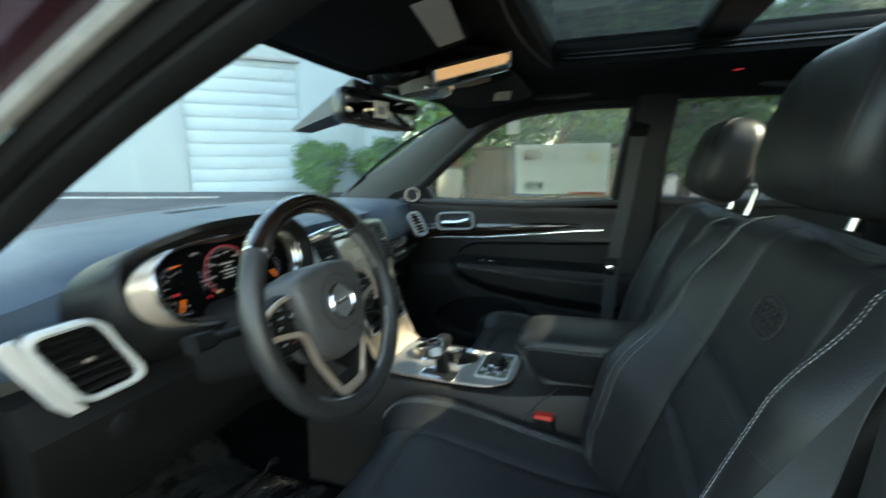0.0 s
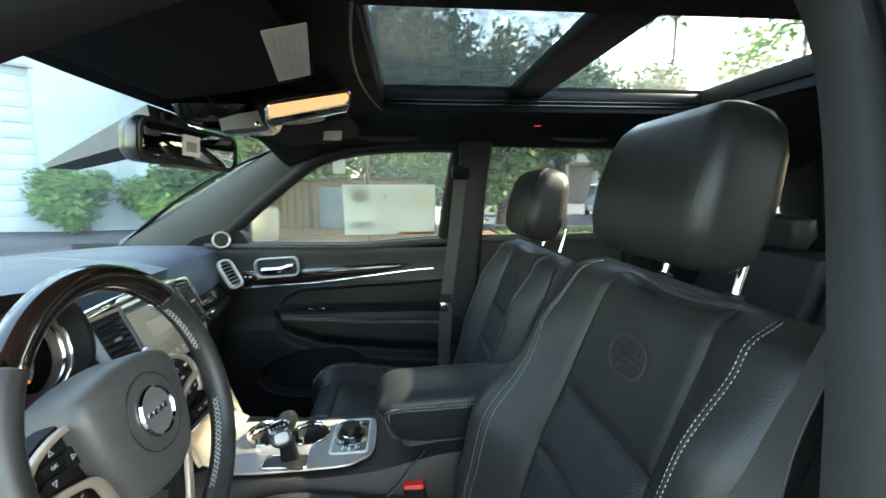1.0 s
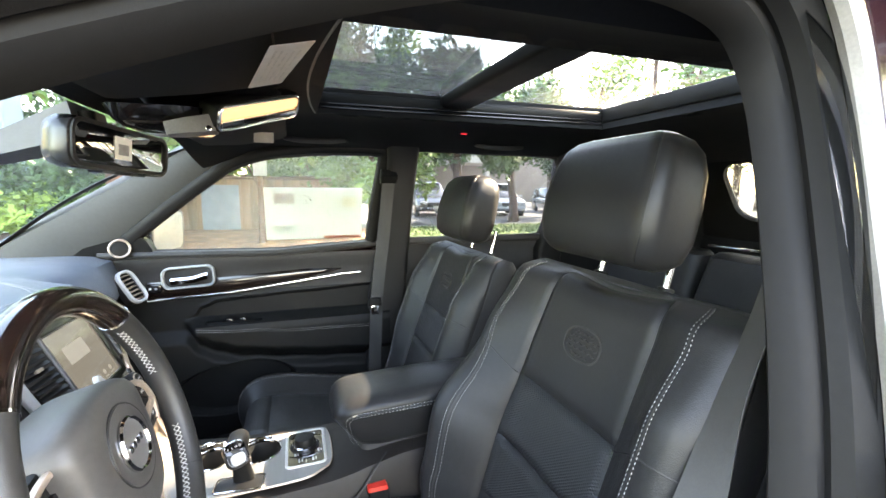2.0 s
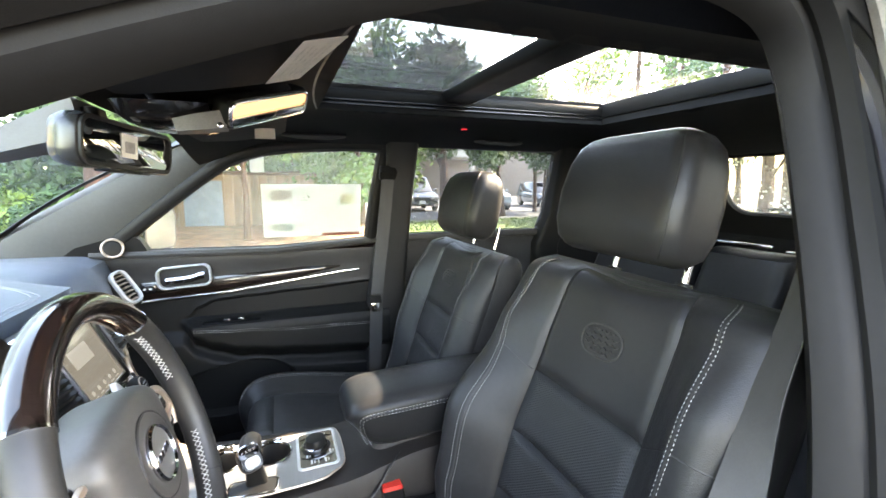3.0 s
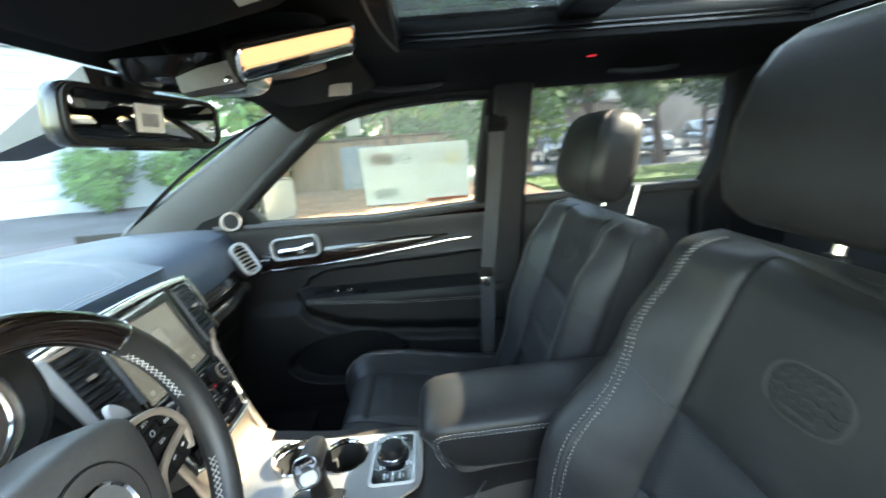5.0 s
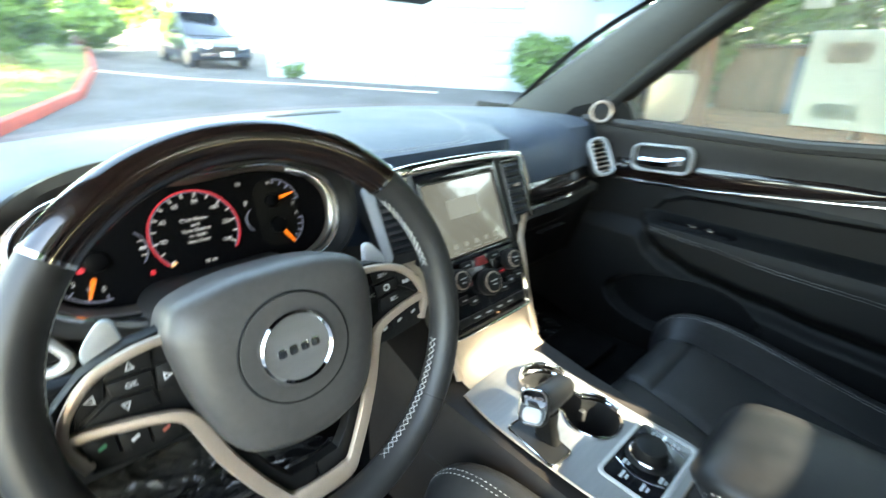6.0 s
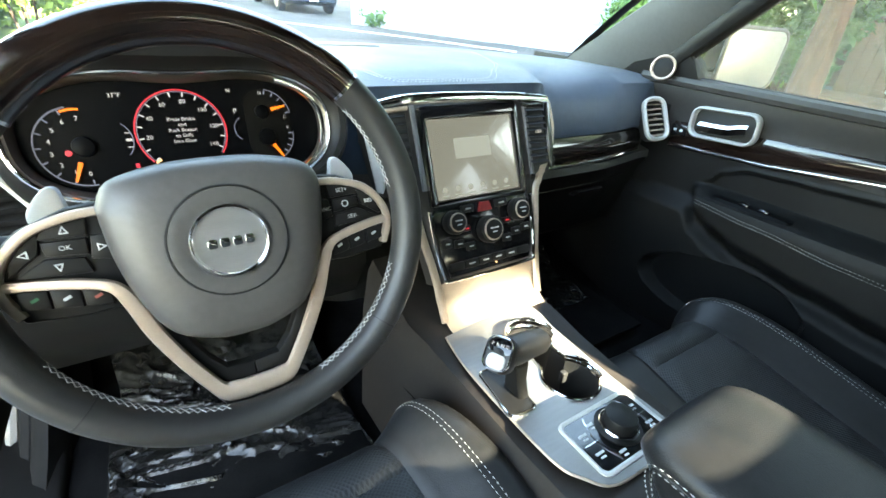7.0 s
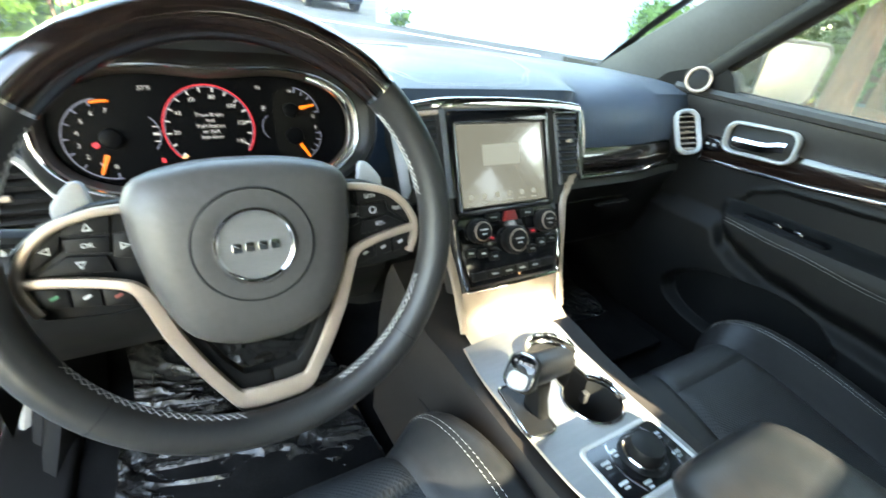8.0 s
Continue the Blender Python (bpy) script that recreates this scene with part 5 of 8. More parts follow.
def build_belt(sx, y, lab, dy=0.0):
    root = thing("seat_belt", (sx * 0.68, y, 1.35), lab, "seat belt", "seat belts")
    part("anchor", rr_stack([((sx * 0.655, y, 1.335), 0.012, 0.030, 0.008, (1, 0, 0), (0, 1, 0)), ((sx * 0.640, y, 1.36), 0.016, 0.034, 0.01, (1, 0, 0), (0, 1, 0)), ((sx * 0.650, y, 1.385), 0.010, 0.028, 0.008, (1, 0, 0), (0, 1, 0))]), PLASTIC, root, "black shoulder anchor")
    part("webbing", strap([(sx * 0.645, y, 1.35), (sx * 0.652, y + 0.02 + dy, 1.15), (sx * 0.650, y + 0.05 + dy, 0.90), (sx * 0.665, y + 0.06 + dy, 0.60), (sx * 0.69, y + 0.05, 0.45)], 0.047, (0, 1, 0)), WEB, root, "dark grey belt webbing")
    t = part("tongue", rr_stack([((sx * 0.640, y + 0.06 + dy, 0.875), 0.006, 0.026, 0.005, (1, 0, 0), (0, 1, 0)), ((sx * 0.640, y + 0.06 + dy, 0.905), 0.006, 0.022, 0.005, (1, 0, 0), (0, 1, 0))]), PLASTIC, root)
    part("plate", box(0.003, 0.028, 0.035, at(sx * 0.636, y + 0.06 + dy, 0.858), 0.001), CHROME, t, "steel belt tongue")
    part("slot", box(0.004, 0.010, 0.012, at(sx * 0.635, y + 0.06 + dy, 0.858), 0.001), DARK, t)


build_belt(1, -0.50, "dark belt hanging on the passenger's centre pillar")
# the driver's belt hangs twisted between the pillar and the seat's side
BELT_A = [(-0.615, -0.72, 1.335), (-0.625, -0.665, 1.20), (-0.634, -0.605, 1.10), (-0.643, -0.546, 1.00), (-0.652, -0.487, 0.90), (-0.661, -0.440, 0.80), (-0.672, -0.42, 0.65), (-0.70, -0.42, 0.45)]
BELT_B = [(-0.655, -0.68, 1.335), (-0.674, -0.623, 1.20), (-0.680, -0.580, 1.10), (-0.686, -0.560, 1.00), (-0.689, -0.530, 0.90), (-0.692, -0.485, 0.80), (-0.700, -0.465, 0.65), (-0.71, -0.465, 0.45)]
root = thing("seat_belt", (-0.66, -0.66, 1.30), "grey driver's belt hanging twisted beside the seat", "seat belt", "seat belts")
rings = []
for a, b, c in zip(smooth_line(BELT_A, 50), smooth_line(BELT_B, 50), smooth_line(BELT_A, 50)[1:] + [Vector((-0.70, -0.42, 0.44))]):
    n = (b - a).cross(c - a).normalized() * 0.0007
    rings.append([a - n, b - n, b + n, a + n])
part("webbing", loft(rings), WEB, root, "grey ribbed belt webbing")
part("anchor", rr_stack([((-0.642, -0.70, 1.325), 0.012, 0.034, 0.008, (1, 0, 0), (0, 1, 0)), ((-0.634, -0.70, 1.35), 0.016, 0.036, 0.01, (1, 0, 0), (0, 1, 0)), ((-0.640, -0.70, 1.375), 0.010, 0.028, 0.008, (1, 0, 0), (0, 1, 0))]), PLASTIC, root, "black shoulder anchor")
part("floor_anchor", box(0.02, 0.06, 0.05, at(-0.705, -0.445, 0.455), 0.008), PLASTIC, root)


def build_rear_bench():
    root = thing("rear_bench", (0, -1.40, 0.40), "black leather rear bench in deep shade", "seat")
    for x, w in ((-0.40, 0.25), (0.0, 0.14), (0.40, 0.25)):
        part("backrest", rr_stack([((x, -1.42, 0.66), w, 0.05, 0.03, (1, 0, 0), (0, 1, 0)), ((x, -1.47, 0.90), w, 0.06, 0.04, (1, 0, 0), (0, 1, 0)), ((x, -1.535, 1.09), w * 0.97, 0.05, 0.04, (1, 0, 0), (0, 1, 0)), ((x, -1.545, 1.105), w * 0.9, 0.03, 0.03, (1, 0, 0), (0, 1, 0))]), LEATHER, root)
        part("cushion", rr_stack([((x, -1.17, 0.58), w, 0.25, 0.05, (1, 0, 0), (0, 1, 0)), ((x, -1.17, 0.69), w, 0.25, 0.06, (1, 0, 0), (0, 1, 0)), ((x, -1.17, 0.72), w * 0.9, 0.22, 0.06, (1, 0, 0), (0, 1, 0))]), LEATHER, root)
        if w > 0.2:
            part("headrest", rr_stack([((x, -1.54, 1.11), 0.11, 0.03, 0.03, (1, 0, 0), (0, 1, 0)), ((x, -1.545, 1.15), 0.125, 0.045, 0.04, (1, 0, 0), (0, 1, 0)), ((x, -1.55, 1.20), 0.115, 0.04, 0.04, (1, 0, 0), (0, 1, 0)), ((x, -1.55, 1.215), 0.08, 0.02, 0.02, (1, 0, 0), (0, 1, 0))]), LEATHER, root)
    part("base", box(1.3, 0.45, 0.20, at(0, -1.2, 0.50), 0.03), PLASTIC, root)
    for x0, x1, z in ((-0.02, 0.22, 1.115), (-0.16, -0.06, 1.105)):
        part("trim_strip", box(x1 - x0, 0.012, 0.012, at((x0 + x1) / 2, -1.60, z), 0.004), CHROME, root, "bright trim strip")


build_rear_bench()

# ---- dashboard ----
def dash_profile(x):
    """The dashboard's outline in y and z at x, from the windscreen down to the knees."""
    k = abs(x)
    crown = 0.022 * (1 - min(1, (k / 0.75)) ** 2)
    end = 0.035 * ease(0.5, 0.76, k)
    mid = 1 - ease(0.17, 0.30, k)
    top = [(0.90 - 0.14 * (k / 0.75) ** 2, 1.092 + crown), (0.70, 1.094 + crown), (0.54, 1.092 + crown), (0.46 + end * 0.3, 1.087 + crown * 0.8), (0.405 + end * 0.5, 1.070 + crown * 0.4)]
    over = 1 - ease(0.18, 0.33, k)
    top[2:] = [(y - d * over, z + h * over) for (y, z), d, h in zip(top[2:], (0.07, 0.085, 0.098), (0.0, 0.006, 0.020))]
    face = [(0.378 + end, 1.035), (0.366 + end, 0.995), (0.362 + end, 0.962)]
    low = [(0.385 + end, 0.955), (0.385 + end, 0.895), (0.352 + end, 0.888), (0.350 + end, 0.868), (0.375 + end, 0.82), (0.42, 0.74), (0.46, 0.64), (0.62, 0.58), (0.85, 0.56)]
    pts = top + face + low
    fall = 0.030 * ease(-0.50, -0.72, x)
    pts = [(y, z - fall * ease(0.86, 0.50, y) * ease(0.90, 1.05, z)) for y, z in pts]
    return [Vector((x, y - 0.07 * mid * ease(1.10, 1.04, z), z)) for y, z in pts]


def grille_vent(root, m, w, h, n, name="air_vent", slant=0.0, frame_w=0.014, mat_frame=None, mat_slat=None):
    """An air vent facing local +z: frame, dark box and slats."""
    def out(g):
        return [(x + slant * y, y) for x, y in rounded(w + 2 * g, h + 2 * g, 0.018 + g, 5)]
    v = part(name, frame_ring(out(frame_w), out(0.0), 0.010, m, 0.004), mat_frame or SATIN, root, "satin silver vent frame")
    part("duct", plate(out(0.001), 0.002, m @ pose(0, 0, -0.03), 0), DARK, v)
    part("duct_wall", frame_ring(out(0.004), out(0.0), 0.034, m @ pose(0, 0, -0.03)), DARK, v)
    for k in range(n):
        y = -h / 2 + h * (k + 0.5) / n
        part("slat", box(w + 0.002, 0.012, 0.0022, m @ pose(slant * y, y, -0.004, -62, 0, 0), 0.0006), mat_slat or PLASTIC, v)
    part("tab", box(0.012, 0.007, 0.008, m @ pose(0, 0, 0.003), 0.002), SATIN, v)
    return v


REAR = pose(0, 0, 0, 90, 0, 0)     # a face that looks at the rear seats: local x right, y up, z to the rear


def build_dash():
    root = thing("dashboard", (0, 0.55, 0.60), "soft black dashboard with white stitching and dark wood trim", "dashboard")
    xs = [-0.765 + 1.53 * k / 60 for k in range(61)]
    rings = [dash_profile(x) for x in xs]
    part("top_pad", loft([r[:8] for r in rings], closed=False), DASH, root, "soft black dash top with reflected sky blue in its colour")
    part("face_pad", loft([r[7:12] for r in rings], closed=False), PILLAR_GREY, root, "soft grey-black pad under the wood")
    lower = part("lower_panel", loft([r[11:] for r in rings], closed=False), PLASTIC, root, "black lower panel with glove box")
    for s in (-1, 1):
        part("end_cap", grid(lambda u, v: (s * 0.765, 0.36 + 0.5 * u, 0.56 + 0.52 * v), 4, 4), PLASTIC, root)
    # wood band on the passenger side
    band = []
    for k in range(31):
        x = 0.245 + 0.45 * k / 30
        a, b = dash_profile(x)[8], dash_profile(x)[9]
        half = lerp_list([(0, 1.0), (1, 0.72)], k / 30)
        c = (a + b) / 2 + Vector((0, -0.027, 0.004))
        up = Vector((0, 0.006, 0.034 * half))
        band.append([c - up, c - up * 0.6 + Vector((0, -0.006, 0)), c + Vector((0, -0.009, 0)), c + up * 0.6 + Vector((0, -0.006, 0)), c + up, c + up + Vector((0, 0.03, 0)), c - up + Vector((0, 0.03, 0))])
    part("wood_trim", loft(band), WOOD, root, "glossy dark wood trim")
    part("trim_strip", tube([r[0] + Vector((0, -0.002, -0.003)) for r in band], 0.0035, seg=8), CHROME, root, "chrome strip under the wood")
    part("glove_box_handle", rr_stack([((0.50, 0.371, 0.80), 0.055, 0.010, 0.006, (1, 0, 0), (0, 1, 0)), ((0.50, 0.362, 0.812), 0.05, 0.008, 0.006, (1, 0, 0), (0, 1, 0))]), DARK, lower)
    for z in (0.845, 0.665):
        part("seam", tube([(0.25 + 0.45 * k / 20, dash_profile(0.25 + 0.45 * k / 20)[12 if z > 0.8 else 14].y - 0.0005, dash_profile(0.25 + 0.45 * k / 20)[12 if z > 0.8 else 14].z) for k in range(21)], 0.0022, seg=6), DARK, lower)
    # stitched panel on the top
    def on_top(x, y):
        prof = dash_profile(x)
        for a, b in zip(prof, prof[1:]):
            if b.y <= y <= a.y:
                f = (a.y - y) / (a.y - b.y)
                return a.lerp(b, f) + Vector((0, 0, 0.0012))
        return Vector((x, y, 1.10))
    for g in (0.0, 0.009):
        line = [(-0.21 + g, 0.62), (-0.16 + g, 0.46), (-0.135 + g, 0.37 + g), (-0.10, 0.324 + g), (0.0, 0.320 + g), (0.075 - g, 0.319 + g), (0.112 - g, 0.333 + g), (0.15 - g, 0.385), (0.216 - g, 0.464), (0.30 - g, 0.63), (0.33 - g, 0.72)]
        part("stitching", stitches([on_top(p.x, p.y) for p in smooth_line([(x, y, 0) for x, y in line], 90)], 0.0058, 0.0018, 0.0007), STITCH, root, "white thread seam")
    part("top_speaker", plate(rounded(0.20, 0.05, 0.02), 0.004, at(-0.02, 0.80, 1.112), 0.001), PLASTIC, root, "flat black speaker grille")
    part("light_sensor", cyl(0.012, 0.006, at(0.30, 0.78, 1.107), 16, 0.002), DARK, root)
    # end vents
    grille_vent(root, at(0.708, 0.362, 0.985) @ REAR @ pose(0, 0, 0, -32, -22, 8), 0.050, 0.100, 7, frame_w=0.010, mat_frame=PALE, mat_slat=SATIN)
    door_vent = at(-0.646, 0.316, 0.970) @ REAR
    v = grille_vent(root, door_vent, 0.086, 0.110, 7, slant=-0.49, frame_w=0.011, mat_frame=PALE)
    cheek = [(x - 0.49 * y, y) for x, y in ((-0.050, 0.064), (-0.072, 0.060), (-0.078, 0.050), (-0.078, -0.050), (-0.070, -0.072), (-0.050, -0.072))]
    part("vent_cheek", plate(cheek, 0.010, door_vent @ pose(0, 0, -0.003), 0.003, 3), PALE, v, "broad pale silver cheek beside the vent")
    return root


dash = build_dash()


def build_cluster():
    c = Vector((-0.419, 0.235, 1.064))
    tilt = 14
    m = Matrix.Translation(c) @ pose(0, 0, 0, 90 - tilt, 0, 0)
    root = local_thing("instrument_cluster", m, "lit instrument cluster with orange needles in a chrome-edged hood", "instrument cluster")
    def shape(w, h, dip=0.0):
        pts = []
        for k in range(64):
            a = 2 * math.pi * k / 64
            x = math.copysign(abs(math.cos(a)) ** 0.72, math.cos(a)) * w
            y = math.copysign(abs(math.sin(a)) ** 0.80, math.sin(a)) * h
            if y > 0:
                y = y * 0.88 - dip * math.exp(-(x / 0.06) ** 2) + 0.002
            else:
                y += dip * 1.3 * math.exp(-(x / 0.08) ** 2)
            pts.append((x, y))
        return pts
    def ring(w, h, z, dip=0.0, dy=0.0, cut=0.0):
        return [Vector((x * 0.972, y * 0.985 + dy, z - cut * ease(-0.08, -0.165, x))) for x, y in shape(w, h, dip)]
    part("hood", loft([ring(0.222, 0.118, -0.16, 0, -0.02), ring(0.207, 0.110, -0.06, 0, -0.008, 0.03), ring(0.195, 0.100, 0.015, 0, 0.006, 0.07), ring(0.188, 0.094, 0.030, 0, 0.009, 0.08), ring(0.180, 0.086, 0.028, 0.003, 0.006, 0.08), ring(0.174, 0.081, 0.0, 0.006, 0, 0.06), ring(0.172, 0.079, -0.022, 0.008, 0, 0.05)], True, False), PLASTIC, root, "black hood")
    part("bezel", loft([ring(0.166, 0.0745, -0.024, 0.009), ring(0.163, 0.0725, -0.020, 0.009), ring(0.1675, 0.0765, 0.0, 0.007, 0.0005), ring(0.171, 0.0790, 0.002, 0.007, 0.0005), ring(0.173, 0.0805, -0.002, 0.006, 0.0005)], True, False), BRONZE, root, "dark bronze cluster bezel")
    part("bezel_line", tube(ring(0.1725, 0.0802, 0.002, 0.006, 0.0005), 0.0024, seg=8, closed=True), CHROME, root, "thin chrome line round the cluster")
    # satin cheek that stands out of the hood on the door side
    def cheek(u, v):
        a = radians(118 + 124 * u)
        k = math.sin(math.pi * u) ** 0.6
        x = math.copysign(abs(math.cos(a)) ** 0.72, math.cos(a)) * 0.168
        y = math.copysign(abs(math.sin(a)) ** 0.80, math.sin(a)) * (0.0702 if math.sin(a) > 0 else 0.079)
        return Vector((x - 0.011 * k * v, y * (1 + 0.02 * v), 0.004 - 0.050 * k * v))
    part("bezel_cheek", grid(cheek, 40, 8), SATIN, root, "broad satin silver cheek of the bezel")
    part("bezel_crescent", tube([Vector((0.1655 * 0.972 * abs(math.cos(a)) ** 0.72, math.copysign(abs(math.sin(a)) ** 0.80, math.sin(a)) * (0.066 if a > 0 else 0.0745), -0.003)) for a in (radians(-62 + 118 * k / 30) for k in range(31))], 0.0046, 0.003, 8), CHROME, root, "bright silver crescent on the bezel")
    part("face", plate(shape(0.168, 0.076, 0.008), 0.002, pose(0, 0, -0.026), 0), CLUSTER_BLACK, root, "black dial face")
    z = -0.0225
    def arc(cx, cy, r, a0, a1, th, mt, name, n=40):
        pts = [(cx + r * math.cos(radians(a0 + (a1 - a0) * k / n)), cy + r * math.sin(radians(a0 + (a1 - a0) * k / n)), z) for k in range(n + 1)]
        part(name, tube(pts, th, 0.0006, 6), mt, root)
    def ticks(cx, cy, r, a0, a1, n, mt, long=0.008, lw=0.0009):
        bms = []
        for k in range(n + 1):
            a = radians(a0 + (a1 - a0) * k / n)
            bms.append(tube([(cx + r * math.cos(a), cy + r * math.sin(a), z), (cx + (r - long) * math.cos(a), cy + (r - long) * math.sin(a), z)], lw, 0.0005, 4))
        part("ticks", join(*bms), mt, root)
    arc(-0.0065, 0.001, 0.0485, 222, -36, 0.0008, G_RED, "speed_ring")
    arc(-0.0065, 0.001, 0.0465, 222, -36, 0.0005, G_BLUE, "speed_ring")
    ticks(-0.0065, 0.001, 0.046, 222.8, -27.8, 14, G_WHITE, 0.005)
    for k, s in enumerate(("20", "40", "60", "80", "100", "120", "140")):
        a = radians(187 - 35.8 * k)
        part("figure", letters(s, 0.0070, pose(-0.0065 + 0.0355 * math.cos(a), 0.001 + 0.0355 * math.sin(a), z)), G_WHITE, root)
    for k, s in enumerate(("Press Brake", "and", "Push Button", "to Shift", "Into Gear")):
        part("message", letters(s, 0.0062, pose(-0.0055, 0.016 - 0.0064 * k, z)), G_WHITE, root)
    part("message", letters("37°F", 0.0068, pose(-0.066, 0.045, z)), G_WHITE, root)
    part("message", letters("25 mi", 0.0058, pose(0.0015, -0.036, z)), G_WHITE, root)
    part("message", letters("N", 0.0062, pose(0.052, 0.047, z)), G_WHITE, root)
    part("message", letters("P", 0.0085, pose(0.056, 0.022, z)), G_WHITE, root)
    arc(-0.105, -0.008, 0.043, 100, 275, 0.0008, G_BLUE, "rev_ring")
    ticks(-0.105, -0.008, 0.042, 110, 270, 7, G_BLUE, 0.005)
    arc(-0.105, -0.008, 0.040, 84, 108, 0.0012, G_ORANGE, "red_zone")
    for k in range(8):
        a = radians(268 - 178 * k / 7)
        part("figure", letters(str(k), 0.0068, pose(-0.105 + 0.030 * math.cos(a), -0.008 + 0.030 * math.sin(a), z)), G_WHITE, root)
    def needle(cx, cy, a, r0, r1, w):
        p = [(r0, -w), (r1, -w * 0.5), (r1, w * 0.5), (r0, w)]
        part("needle", plate(p, 0.0015, pose(cx, cy, z + 0.001, 0, 0, a), 0), G_ORANGE, root, "glowing orange needle")
        part("needle_hub", cyl(0.011 if r1 > 0.03 else 0.009, 0.006, pose(cx, cy, z + 0.002), 20, 0.002), CLUSTER_BLACK, root)
    needle(-0.105, -0.008, 248, 0.018, 0.040, 0.0022)
    needle(0.088, 0.020, 12, 0.012, 0.030, 0.0022)
    needle(0.090, -0.012, -58, 0.012, 0.032, 0.0022)
    # paler olive plate: sun reflected around the right gauges, put in as colour
    part("sun_reflection_patch", plate(rounded(0.056, 0.088, 0.02), 0.0006, pose(0.095, 0.004, -0.0242), 0), mat("sun_reflection_tint", (0.0055, 0.005, 0.0042), 0.5, var=0.3, scale=30, spec=0.06), root)
    arc(0.088, 0.012, 0.036, 80, 8, 0.0006, G_BLUE, "temperature_ring")
    ticks(0.088, 0.012, 0.035, 78, 10, 4, G_BLUE, 0.005)
    arc(0.090, -0.010, 0.034, 4, -62, 0.0006, G_BLUE, "fuel_ring")
    ticks(0.090, -0.010, 0.033, 2, -60, 4, G_BLUE, 0.005)
    part("figure", letters("H", 0.0055, pose(0.089, 0.043, z)), G_WHITE, root)
    part("figure", letters("C", 0.0055, pose(0.116, 0.012, z)), G_WHITE, root)
    part("figure", letters("F", 0.0055, pose(0.118, -0.002, z)), G_WHITE, root)
    arc(-0.082, -0.004, 0.024, 50, -45, 0.0006, G_BLUE, "side_ring")
    arc(0.068, 0.0, 0.016, 120, 235, 0.0006, G_BLUE, "side_ring")
    part("warning_light", cyl(0.0032, 0.001, pose(-0.120, -0.014, z), 12), G_RED, root)
    part("warning_light", box(0.004, 0.005, 0.001, pose(-0.060, -0.034, z), 0), G_RED, root)
    for k in range(3):
        part("symbol", box(0.006, 0.0012 if k != 1 else 0.003, 0.0008, pose(-0.062, 0.004 - 0.008 * k, z), 0), G_WHITE, root)
    part("symbol", box(0.007, 0.0025, 0.0008, pose(-0.038, -0.031, z, 0, 0, 30), 0), G_AMBER, root)


build_cluster()


